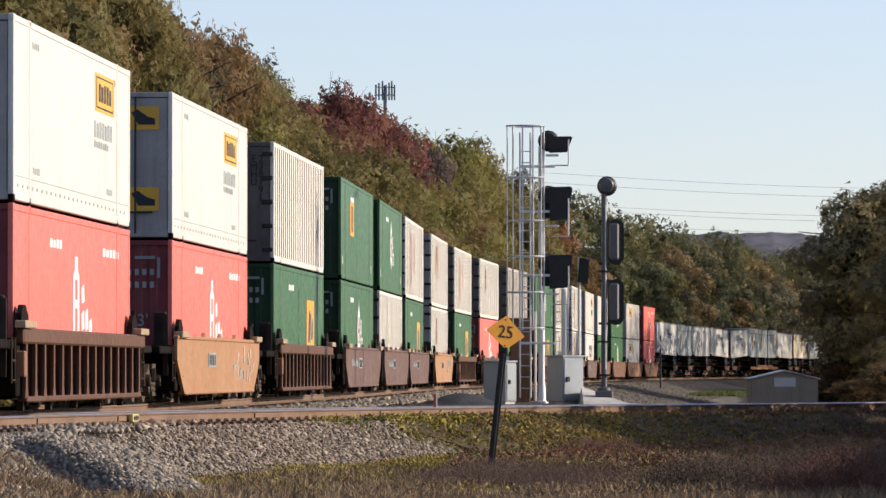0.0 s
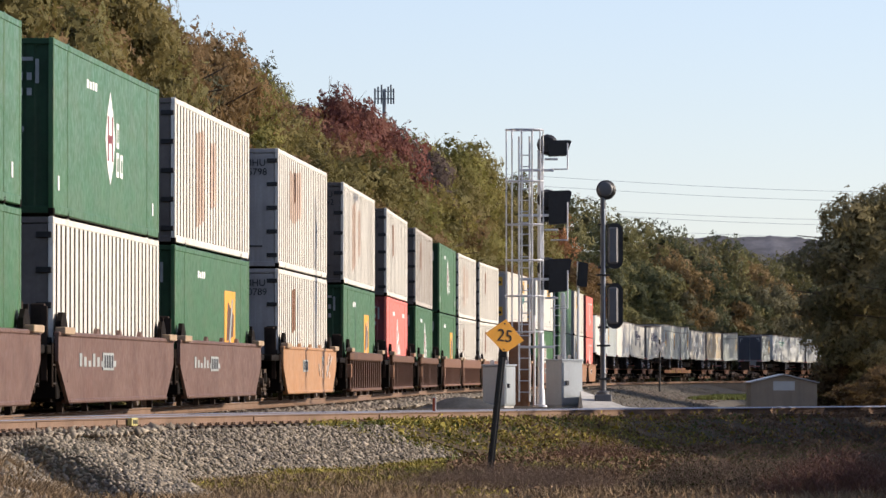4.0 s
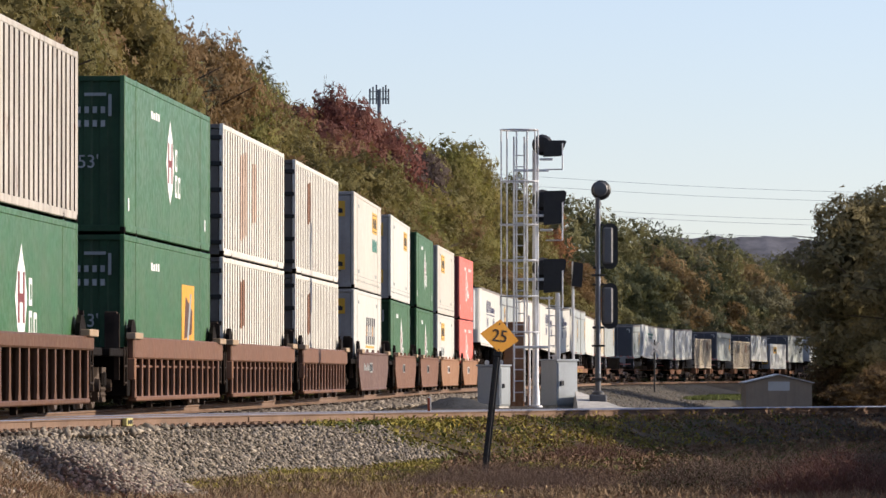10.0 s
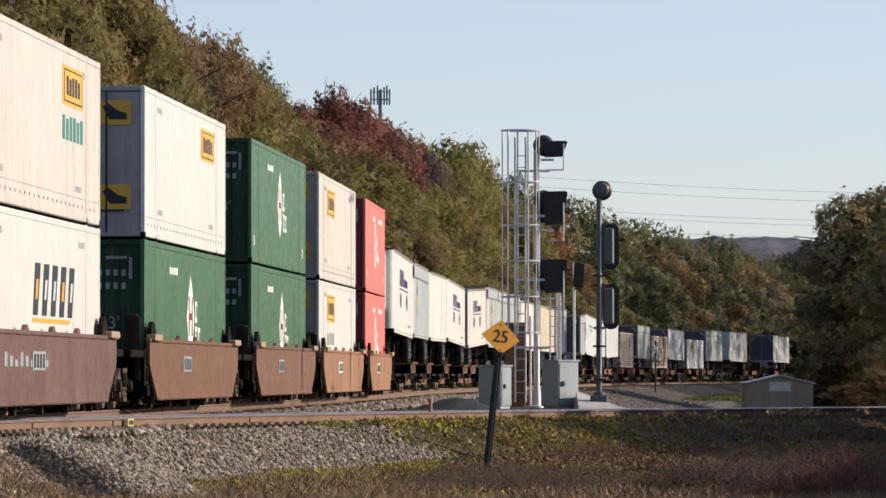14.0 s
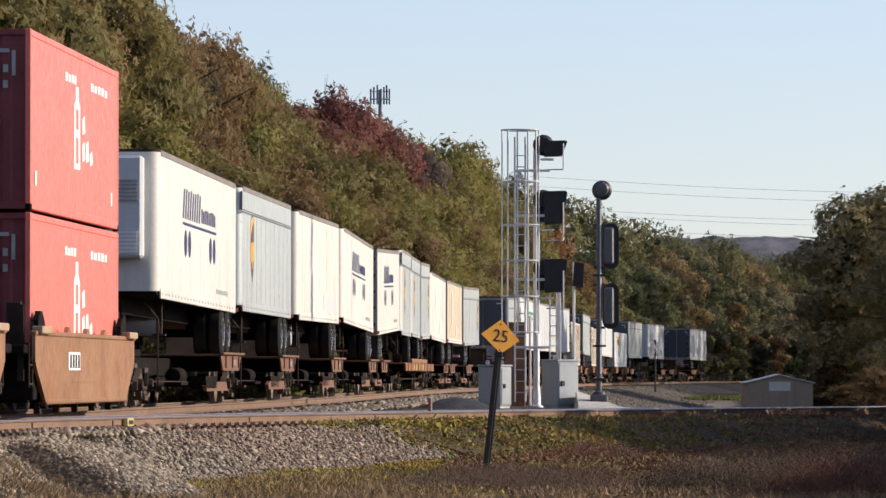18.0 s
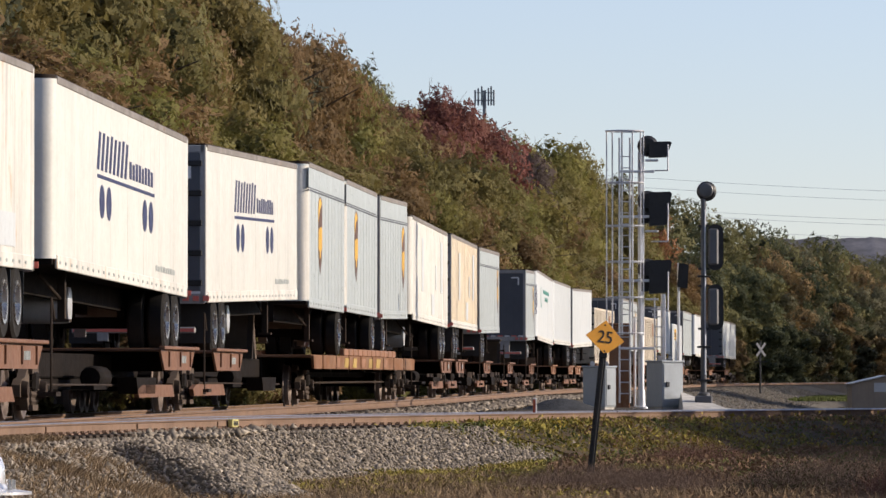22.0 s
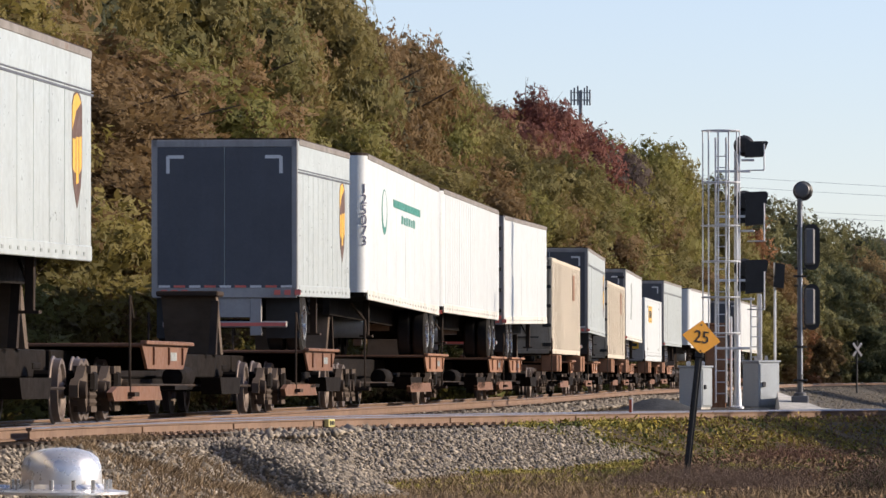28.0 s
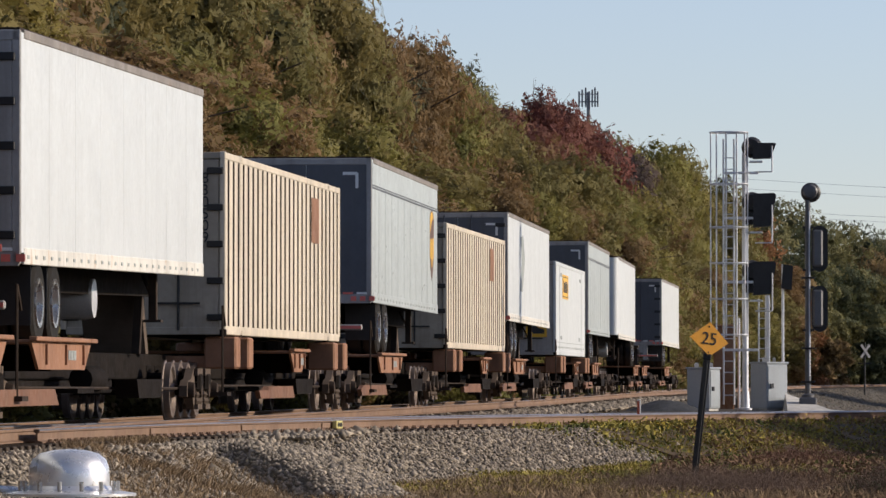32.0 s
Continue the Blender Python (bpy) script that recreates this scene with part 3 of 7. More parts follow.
frame_mesh = Build().prism(_sf, -0.06, 0.06).prism([(-0.30, 0.68), (0.30, 0.68), (0.30, 0.78), (-0.30, 0.78)], -0.12, 0.12).prism([(-0.26, 0.16), (0.26, 0.16), (0.26, 0.24), (-0.26, 0.24)], -0.12, 0.12).mesh("side_frame", FRAMEDUST)
box_mesh = Build().lathe([(0.03, -0.12), (0.11, -0.11), (0.13, -0.02), (0.13, 0.06)], axis="y", n=12).mesh("bearing", CASTING)
bolster_mesh = Build().box(-0.20, 0.20, -1.15, 1.15, 0.42, 0.72, 0.05).box(-0.35, 0.35, -0.35, 0.35, 0.72, 0.84, 0.03).mesh("bolster", GRIMESHADE)


def bogie(parent, x):
    b = part("bogie", bolster_mesh, GRIMESHADE, parent, "grimy cast steel bogie with coil springs", Matrix.Translation((x, 0, 0)))
    for sy in (-1, 1):
        part("side_frame", frame_mesh, FRAMEDUST, b, at=pose(0, 1.0 * sy, 0))
        part("spring_nest", spring_mesh, FRAMEDUST, b, at=pose(0, 1.06 * sy, 0.24))
        for wx in (-0.89, 0.89):
            part("wheel", wheel_mesh, WHEELTREAD, b, at=pose(wx, 0.76 * sy, 0.455, 0, 0, 0 if sy < 0 else 180))
            part("bearing", box_mesh, CASTING, b, at=pose(wx, 1.04 * sy, 0.455, 0, 0, 0 if sy < 0 else 180))
    for wx in (-0.89, 0.89):
        part("axle", axle_mesh, GRIMESHADE, b, at=pose(wx, 0, 0.455))
    return b


coupler_mesh = Build().box(-0.55, 0.55, -0.09, 0.09, 0.72, 0.90, 0.03).box(-0.72, -0.45, -0.16, 0.16, 0.68, 0.96, 0.05).mesh("coupler", CASTING)
rib_mesh = Build().prism([(-0.20, 0.22), (0.20, 0.22), (0.11, 0.40), (0.09, 1.08), (-0.09, 1.08), (-0.11, 0.40)], -0.03, 0.02).prism([(-0.012, 0.24), (0.012, 0.24), (0.012, 1.06), (-0.012, 1.06)], 0.02, 0.18)
RIBS = {}


def well_car(a, length, style, mat, colour, lead, tail):
    """One unit of a well car whose load starts at a. lead, tail: from the load's ends to the bogies (0: the next unit carries that bogie)."""
    L = length
    h = L / 2
    label = {"ribbed": "%s well car with ribbed sides, dusty", "plain": "%s well car with smooth sides, dusty"}[style] % colour
    car = thing("well_car", label, "freight car", "well cars of the train")
    w = 1.46
    for sy in (-1, 1):
        b = Build()
        if style == "ribbed":
            low = 0.94 if mat is REDCAR else 1.06
            b.box(-h - 0.45, h + 0.45, w - 0.07, w + 0.07, low, 1.34 if mat is REDCAR else 1.30, 0.03)
            b.box(-h + 0.05, h - 0.05, w - 0.10, w + 0.06, 0.16, 0.25, 0.02)
            wall = part("side_wall", b, mat, car, at=pose(0, 0, 0, 0, 0, 0 if sy > 0 else 180))
            # the panel's black colour stands for the shade between the ribs
            part("inner_panel", Build().box(-h - 0.30, h + 0.30, w - 0.145, w - 0.125, 0.25, low), GRIMESHADE, wall, "recessed inner panel, its shade painted dark")
            key = mat.name
            if key not in RIBS:
                RIBS[key] = rib_mesh.mesh("rib", mat)
            if mat is REDCAR:
                part("tie_bar", Build().tube((-h + 0.3, w - 0.04, 0.80), (h - 0.3, w - 0.04, 0.80), 0.025, n=6), mat, wall)
            n = 15
            for i in range(n):
                part("rib", RIBS[key], mat, wall, at=pose(-h + 0.12 + (2 * h - 0.24) * i / (n - 1), w, 0, 0, 0, 180))
        else:
            b.prism([(-h - 0.90, 0.86), (-h - 0.70, 0.74), (-h + 0.50, 0.18), (h - 0.50, 0.18), (h + 0.70, 0.74), (h + 0.90, 0.86), (h + 0.90, 1.30), (-h - 0.90, 1.30)], w - 0.03, w + 0.03)
            b.box(-h - 0.90, h + 0.90, w - 0.06, w + 0.055, 1.26, 1.34, 0.02)
            b.box(-h + 0.52, h - 0.52, w - 0.10, w + 0.05, 0.17, 0.25, 0.02)
            wall = part("side_wall", b, mat, car, at=pose(0, 0, 0, 0, 0, 0 if sy > 0 else 180))
            for x in (-h * 0.42, 0.0, h * 0.42):
                part("stiffener", Build().prism([(x - 0.32, 1.30), (x + 0.32, 1.30), (x + 0.08, 1.43), (x - 0.08, 1.43)], w - 0.05, w + 0.02), mat, wall)
            part("seam", Build().box(-h * 0.97, h * 0.97, w + 0.028, w + 0.036, 0.52, 0.55), mat, wall)
        for x in (-h + 0.15, h - 0.55):
            part("load_guide", Build().prism([(x - 0.30, 1.30), (x + 0.70, 1.30), (x + 0.62, 1.52), (x + 0.42, 1.66), (x + 0.12, 1.66), (x - 0.18, 1.50)], w - 0.11, w - 0.03), GRIMESHADE, wall)
            xa = x - 0.75 if x < 0 else x + 0.05
            part("guide_plate", Build().box(xa, xa + 1.25, w - 0.05, w + 0.13, 1.295, 1.415, 0.015), GUIDE, wall, "dusty tan guide plate")
    part("well_floor", Build().box(-h, h, -1.25, 1.25, 0.20, 0.30).box(-h - 0.4, -h, -1.4, 1.4, 0.25, 1.15, 0.02).box(h, h + 0.4, -1.4, 1.4, 0.25, 1.15, 0.02), GRIMESHADE, car, "grimy dark well floor")
    for i in range(5):
        x = -h + 1.2 + (2 * h - 2.4) * i / 4
        part("floor_lug", Build().prism([(x - 0.12, 0.20), (x + 0.12, 0.20), (x + 0.07, 0.02), (x - 0.07, 0.02)], -1.3, -1.2), CASTING, car)
    for sx, over in ((-1, lead), (1, tail)):
        reach = over if over else 1.0
        lo, hi = sorted((sx * (h + 0.35), sx * (h + 0.35 + reach + (0.9 if over > 1.5 and over < 1.9 else 0.0))))
        part("end_platform", Build().box(lo, hi, -1.38, 1.38, 0.98, 1.12, 0.02).box(lo, hi, -0.35, 0.35, 0.84, 0.98), GRIMESHADE, car)
        for sy in (-1, 1):
            part("end_post", Build().box(sx * (h + 0.62) - 0.06, sx * (h + 0.62) + 0.06, 1.12 * sy - 0.12, 1.12 * sy + 0.12, 1.10, 1.80, 0.02).box(sx * (h + 0.85) - 0.03, sx * (h + 0.85) + 0.03, 1.25 * sy - 0.05, 1.25 * sy + 0.05, 0.55, 1.75), CASTING, car)
            part("grab_ladder", Build().tube((sx * (h + 0.75), 1.42 * sy, 0.45), (sx * (h + 0.75), 1.42 * sy, 1.15), 0.018, n=6).tube((sx * (h + 1.15), 1.42 * sy, 0.45), (sx * (h + 1.15), 1.42 * sy, 1.15), 0.018, n=6).tube((sx * (h + 0.75), 1.42 * sy, 0.5), (sx * (h + 1.15), 1.42 * sy, 0.5), 0.018, n=6).tube((sx * (h + 0.75), 1.42 * sy, 0.8), (sx * (h + 1.15), 1.42 * sy, 0.8), 0.018, n=6), CASTING, car)
        part("brake_hose", Build().tube((sx * (h + 1.0), -0.5, 0.9), (sx * (h + 1.35), -0.55, 0.35), 0.03, n=6), GRIMESHADE, car)
        if over:
            bogie(car, sx * (h + over))
        if 1.5 < over < 1.9:
            part("coupler", coupler_mesh, CASTING, car, at=pose(sx * (h + over + 1.35), 0, 0, 0, 0, 0 if sx < 0 else 180))
    if style == "plain":
        part("data_panel", Build().box(-2.9, -1.3, -w - 0.044, -w - 0.030, 0.72, 1.02), PALE if mat is ORANGECAR else GREYTXT, car, "small stencilled panel")
        for i in range(4):
            part("stencil_bar", Build().box(-2.7 + 0.36 * i, -2.5 + 0.36 * i, -w - 0.050, -w - 0.044, 0.76, 0.98), INK, car)
        if mat is PLUMCAR:
            for i in range(9):
                part("stencil_bar", Build().box(-6.2 + 0.62 * i, -5.85 + 0.62 * i, -w - 0.038, -w - 0.030, 0.78, 1.0 - 0.06 * (i % 3)), GREYTXT, car)
        if mat is TANCAR:
            rg = random.Random(int(a))
            for k in range(22):
                x0, z0 = rg.choice((2.4, 5.0)) + rg.uniform(0, 2.0), rg.uniform(0.40, 1.0)
                dx, dz, t = rg.uniform(-0.4, 0.5), rg.uniform(0.12, 0.28), rg.uniform(0.06, 0.16)
                part("paint_stroke", Build().prism([(x0, z0), (x0 + t * 2, z0 + 0.02), (x0 + dx + t * 2, z0 + dz), (x0 + dx, z0 + dz - 0.02)], -w - 0.037 - 0.0006 * k, -w - 0.030), GHOST if k % 3 else GREYTXT, car, "pale scrawled paint stroke" if k == 0 else "")
    else:
        part("warning_light", Build().box(-h - 0.62, -h - 0.42, -w - 0.10, -w + 0.05, 0.55, 0.95, 0.02), ORANGE, car, "orange bracket")
    MOVERS.append((car, a - (lead or 1.0), a + L + (tail or 1.0), Matrix()))
    return car


def bars(parent, x0, x1, z0, z1, n, mat, y, thick=0.004, gap=0.3, name="mark_bar"):
    """Writing that cannot be read: plain upright bars."""
    step = (x1 - x0) / n
    for i in range(n):
        part(name, Build().box(x0 + i * step, x0 + (i + 1 - gap) * step, y - thick, y, z0, z1 - (0.12 * (z1 - z0) if i % 3 == 1 else 0)), mat, parent)


STAINS = {   # metres along the side, share of the height
    "stain": [(3.4, 7.1, 0.44, 0.86, GHOST, "faded brownish stripe where a mark was removed"), (4.8, 5.5, 0.58, 0.85, RUSTPATCH, "rust brown upright mark")],
    "stain_small": [(4.2, 5.3, 0.50, 0.86, RUSTPATCH, "rust brown upright mark")],
    "stain_wide": [(4.3, 6.2, 0.18, 0.84, GHOST, "orange-brown faded stripe"), (7.3, 8.6, 0.30, 0.78, GHOST, "orange-brown faded stripe")],
}


def logo(box, kind, y, h, height):
    """Painted marks on the sunny side, as plain shapes."""
    q = lambda name, outline, mat, lift=0.004, lab="": part(name, Build().prism(outline, y - lift, y), mat, box, lab)
    sq = lambda x0, x1, z0, z1: [(x0, z0), (x1, z0), (x1, z1), (x0, z1)]
    H = height
    if kind == "yellow_plate":
        x0, x1 = h - 5.4, h - 2.5
        q("logo_plate", sq(x0, x1, H * 0.66, H * 0.89), GOLD, 0.004, "yellow square emblem")
        q("logo_border", sq(x0 + 0.18, x1 - 0.18, H * 0.68, H * 0.87), INK, 0.006)
        q("logo_field", sq(x0 + 0.26, x1 - 0.26, H * 0.69, H * 0.86), GOLD, 0.008)
        bars(box, x0 + 0.5, x1 - 0.4, H * 0.72, H * 0.83, 5, INK, y - 0.008)
        bars(box, x0 - 0.1, x1 - 0.2, H * 0.50, H * 0.60, 7, GREYTXT, y)
        bars(box, x0 - 0.1, x1 - 0.8, H * 0.44, H * 0.48, 7, GREYTXT, y)
    if kind == "yellow_teal":
        logo(box, "plate_only", y, h, height)
        bars(box, h - 5.4, h - 2.4, H * 0.46, H * 0.60, 6, TEAL, y)
    if kind == "plate_only":
        x0, x1 = h - 5.4, h - 2.5
        q("logo_plate", sq(x0, x1, H * 0.66, H * 0.89), GOLD, 0.004, "yellow square emblem")
        q("logo_border", sq(x0 + 0.18, x1 - 0.18, H * 0.68, H * 0.87), INK, 0.006)
        q("logo_field", sq(x0 + 0.26, x1 - 0.26, H * 0.69, H * 0.86), GOLD, 0.008)
        bars(box, x0 + 0.5, x1 - 0.4, H * 0.72, H * 0.83, 5, INK, y - 0.008)
    if kind == "plate_front":
        x0, x1 = -h + 3.4, -h + 6.6
        q("logo_plate", sq(x0, x1, H * 0.62, H * 0.88), GOLD, 0.004, "yellow square emblem")
        q("logo_border", sq(x0 + 0.18, x1 - 0.18, H * 0.64, H * 0.86), INK, 0.006)
        q("logo_field", sq(x0 + 0.26, x1 - 0.26, H * 0.65, H * 0.85), GOLD, 0.008)
        bars(box, x0 + 0.5, x1 - 0.4, H * 0.69, H * 0.81, 5, INK, y - 0.008)
    if kind == "plate_front_grey":
        logo(box, "plate_front", y, h, height)
        bars(box, -h + 3.4, -h + 6.6, H * 0.40, H * 0.52, 6, GREYTXT, y)
    if kind == "gold_bar":
        x0, x1 = h - 5.8, h - 3.3
        q("logo_plate", sq(x0, x1, H * 0.27, H * 0.74), ORNG, 0.004, "orange square panel")
        q("logo_field", [(x0 + 0.45, H * 0.36), (x1 - 0.50, H * 0.40), (x1 - 0.35, H * 0.56), (x0 + 0.75, H * 0.66)], SHIELD, 0.006)
        q("logo_line", [(x0 + 0.95, H * 0.33), (x0 + 1.3, H * 0.33), (x1 - 0.55, H * 0.68), (x1 - 0.85, H * 0.68)], GREYTXT, 0.008)
    if kind == "gold_bar_high":
        x0, x1 = -h + 4.4, -h + 6.1
        q("logo_plate", sq(x0, x1, H * 0.46, H * 0.80), ORNG, 0.004, "orange upright panel")
        q("logo_field", sq(x0 + 0.5, x1 - 0.5, H * 0.50, H * 0.76), SHIELD, 0.006)
    if kind in ("lozenge_low", "lozenge_mid"):
        cx, zc = {"lozenge_low": (0.6, 0.52), "lozenge_mid": (0.0, 0.54)}[kind]
        zc *= H
        q("emblem", [(cx - 0.75, zc), (cx - 0.42, zc + 0.50), (cx - 0.25, zc + 0.62), (cx, zc + 0.86), (cx + 0.25, zc + 0.62), (cx + 0.42, zc + 0.50), (cx + 0.75, zc), (cx + 0.42, zc - 0.50), (cx, zc - 0.80), (cx - 0.42, zc - 0.50)], PALE, 0.004, "white lozenge emblem")
        q("emblem_stroke", sq(cx - 0.42, cx - 0.20, zc - 0.38, zc + 0.42), MAROON, 0.006, "maroon stroke")
        q("emblem_stroke", sq(cx + 0.20, cx + 0.42, zc - 0.38, zc + 0.42), MAROON, 0.006)
        q("emblem_stroke", sq(cx - 0.20, cx + 0.20, zc - 0.06, zc + 0.08), MAROON, 0.006)
        for k, (dx, z0, z1) in enumerate(((1.15, -0.10, 0.34), (1.15, -0.62, -0.18), (1.75, -0.62, -0.20))):
            q("emblem_letter", sq(cx + dx - 0.20, cx + dx + 0.20, zc + z0, zc + z1), PALE, 0.004)
            q("emblem_letter", sq(cx + dx - 0.07, cx + dx + 0.12, zc + z0 + 0.10, zc + z1 - 0.10), GREEN, 0.006)
    if kind in ("figure", "figure_low"):
        zc = H * (0.50 if kind == "figure_low" else 0.52)
        cap = [(-0.42, -0.62), (0.42, -0.62), (0.42, 0.46), (0.20, 0.56), (0.20, 0.78), (-0.20, 0.78), (-0.20, 0.56), (-0.42, 0.46)]
        q("emblem_figure", [(x, zc + z) for x, z in cap], PALE, 0.004, "white upright emblem")
        q("emblem_hole", sq(-0.18, 0.18, zc + 0.06, zc + 0.40), RED, 0.006)
        q("emblem_hole", sq(-0.18, 0.18, zc - 0.52, zc - 0.08), RED, 0.006)
        for k, (dx, z0, z1) in enumerate(((0.95, 0.0, 0.34), (0.95, -0.46, -0.10), (1.5, -0.46, -0.06), (2.05, -0.50, -0.22))):
            q("emblem_letter", [(dx - 0.18, zc + z0), (dx + 0.22, zc + z0 + 0.05), (dx + 0.12, zc + z1), (dx - 0.22, zc + z1 - 0.08)], PALE, 0.004)
        bars(box, h - 4.2, h - 1.6, H * 0.80, H * 0.85, 5, PALE, y)
    if kind == "navy_slant":
        for k in range(5):
            x = -1.2 + 1.15 * k
            q("logo_stroke", [(x, H * 0.44), (x + 0.62, H * 0.44), (x + 1.0, H * 0.73), (x + 0.30, H * 0.73)], INK, 0.004, "black slanted emblem stroke" if k == 0 else "")
            q("logo_notch", [(x + 0.30, H * 0.53), (x + 0.55, H * 0.53), (x + 0.72, H * 0.64), (x + 0.45, H * 0.64)], (ORNG, WHITE, WHITE, ORNG, WHITE)[k], 0.006)
        q("logo_line", [(-1.3, H * 0.40), (3.6, H * 0.40), (3.8, H * 0.425), (-1.2, H * 0.425)], ORNG, 0.004, "orange underline")
    if kind in STAINS:
        n = round((2 * h - 0.24) / 0.62)
        step = (2 * h - 0.24) / n
        for x0, x1, z0, z1, mt, words in STAINS[kind]:
            for k in range(n + 1):
                c = -h + 0.12 + k * step
                if x0 <= c + h <= x1:
                    up = 0.03 * math.sin(7.3 * k + x0)
                    half = (step - 0.22) / 2 - 0.002
                    q("faded_panel" if mt is GHOST else "rust_mark", sq(c - half, c + half, H * (z0 + up), H * (z1 + up * 0.7)), mt, 0.003, words)
    if kind == "navy_word":
        q("logo_line", sq(-3.6, 3.4, H * 0.545, H * 0.565), NAVY, 0.004, "navy underline")
        for i, z1 in enumerate((0.80, 0.80, 0.79, 0.80, 0.79, 0.79, 0.80, 0.79)):
            q("mark_bar", [(-3.66 + 0.46 * i, H * 0.59), (-3.40 + 0.46 * i, H * 0.59), (-3.16 + 0.46 * i, H * z1), (-3.40 + 0.46 * i, H * z1)], NAVY, 0.004)
        bars(box, 0.2, 3.3, H * 0.60, H * 0.70, 8, NAVY, y)
        for x in (-3.05, -2.25, 2.15, 2.95):
            q("emblem_drop", [(x + 0.30 * math.cos(t), H * 0.42 + H * 0.095 * math.sin(t)) for t in (2 * math.pi * k / 12 for k in range(12))], NAVY, 0.004, "navy oval" if x == -3.05 else "")
        bars(box, h - 4.5, h - 1.8, H * 0.115, H * 0.15, 8, GREYTXT, y)
    if kind in ("shield_back", "shield_front"):
        x = h - 1.5 if kind == "shield_back" else -h + 2.6
        q("shield", [(x - 0.44, H * 0.72), (x - 0.30, H * 0.765), (x, H * 0.785), (x + 0.30, H * 0.765), (x + 0.44, H * 0.72), (x + 0.44, H * 0.44), (x + 0.32, H * 0.34), (x, H * 0.24), (x - 0.32, H * 0.34), (x - 0.44, H * 0.44)], SHIELD, 0.004, "brown and gold shield emblem")
        q("shield_field", [(x - 0.44, H * 0.60), (x - 0.10, H * 0.69), (x + 0.34, H * 0.735), (x, H * 0.775), (x - 0.30, H * 0.755), (x - 0.43, H * 0.71)], GOLD, 0.006)
        q("shield_field", [(x - 0.40, H * 0.42), (x - 0.16, H * 0.40), (x - 0.16, H * 0.56), (x - 0.40, H * 0.56)], GOLD, 0.006)
        q("shield_field", [(x - 0.10, H * 0.35), (x + 0.10, H * 0.36), (x + 0.10, H * 0.57), (x - 0.10, H * 0.57)], GOLD, 0.006)
        q("shield_field", [(x + 0.16, H * 0.40), (x + 0.38, H * 0.43), (x + 0.38, H * 0.58), (x + 0.16, H * 0.57)], GOLD, 0.006)
    if kind == "green_word":
        q("logo_line", sq(-2.6, 3.2, H * 0.70, H * 0.755), TEAL, 0.004, "green stripe")
        bars(box, -0.9, 2.2, H * 0.60, H * 0.66, 6, TEAL, y)
        q("logo_oval", [(-4.4 + 0.55 * math.cos(t), H * 0.64 + H * 0.16 * math.sin(t)) for t in (2 * math.pi * k / 16 for k in range(16))], TEAL, 0.004, "green oval emblem")
        q("logo_field", [(-4.4 + 0.40 * math.cos(t), H * 0.66 + H * 0.13 * math.sin(t)) for t in (2 * math.pi * k / 16 for k in range(16))], WHITE, 0.006)
    if kind == "patches":
        for x, wd, z0, z1 in ((-h * 0.45, 0.35, 0.30, 0.82), (h * 0.12, 0.55, 0.10, 0.30), (h * 0.62, 0.40, 0.34, 0.86), (h * 0.30, 0.22, 0.36, 0.60)):
            q("repair_panel", sq(x - wd, x + wd, H * z0, H * z1), WHITE, 0.008, "clean white repair panel")
    if kind == "low_patch":
        q("repair_panel", sq(h - 6.2, h - 1.9, H * 0.10, H * 0.26), WHITE, 0.008, "clean white lower panel")
        q("seam_line", sq(h - 5.0, h - 4.9, H * 0.3, H * 0.9), TANNED, 0.005)
    if kind == "ghost_wave":
        q("faded_mark", [(-h + 4.2, H * 0.30), (-h + 5.2, H * 0.30), (-h + 6.0, H * 0.62), (-h + 5.4, H * 0.84), (-h + 4.4, H * 0.80), (-h + 4.9, H * 0.58)], GREYTXT, 0.004, "dark blue-grey faded mark")


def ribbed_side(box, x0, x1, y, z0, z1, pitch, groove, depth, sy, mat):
    """A steel sheet with upright grooves; their shade is painted in along with the grime."""
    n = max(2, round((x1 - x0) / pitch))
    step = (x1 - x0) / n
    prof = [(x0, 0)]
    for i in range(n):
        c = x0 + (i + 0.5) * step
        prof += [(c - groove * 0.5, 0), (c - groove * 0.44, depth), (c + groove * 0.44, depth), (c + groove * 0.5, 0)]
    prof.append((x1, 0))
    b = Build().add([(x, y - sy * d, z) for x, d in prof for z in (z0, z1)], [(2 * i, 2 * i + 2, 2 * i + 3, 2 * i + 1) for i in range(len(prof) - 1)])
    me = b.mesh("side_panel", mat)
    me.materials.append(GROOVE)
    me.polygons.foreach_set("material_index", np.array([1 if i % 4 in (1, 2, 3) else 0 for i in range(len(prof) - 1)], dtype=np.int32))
    return part("side_panel", me, mat, box)


hinge_mesh = Build().box(-0.03, 0.03, -0.13, 0.13, -0.05, 0.05, 0.01).mesh("hinge", BLACK)


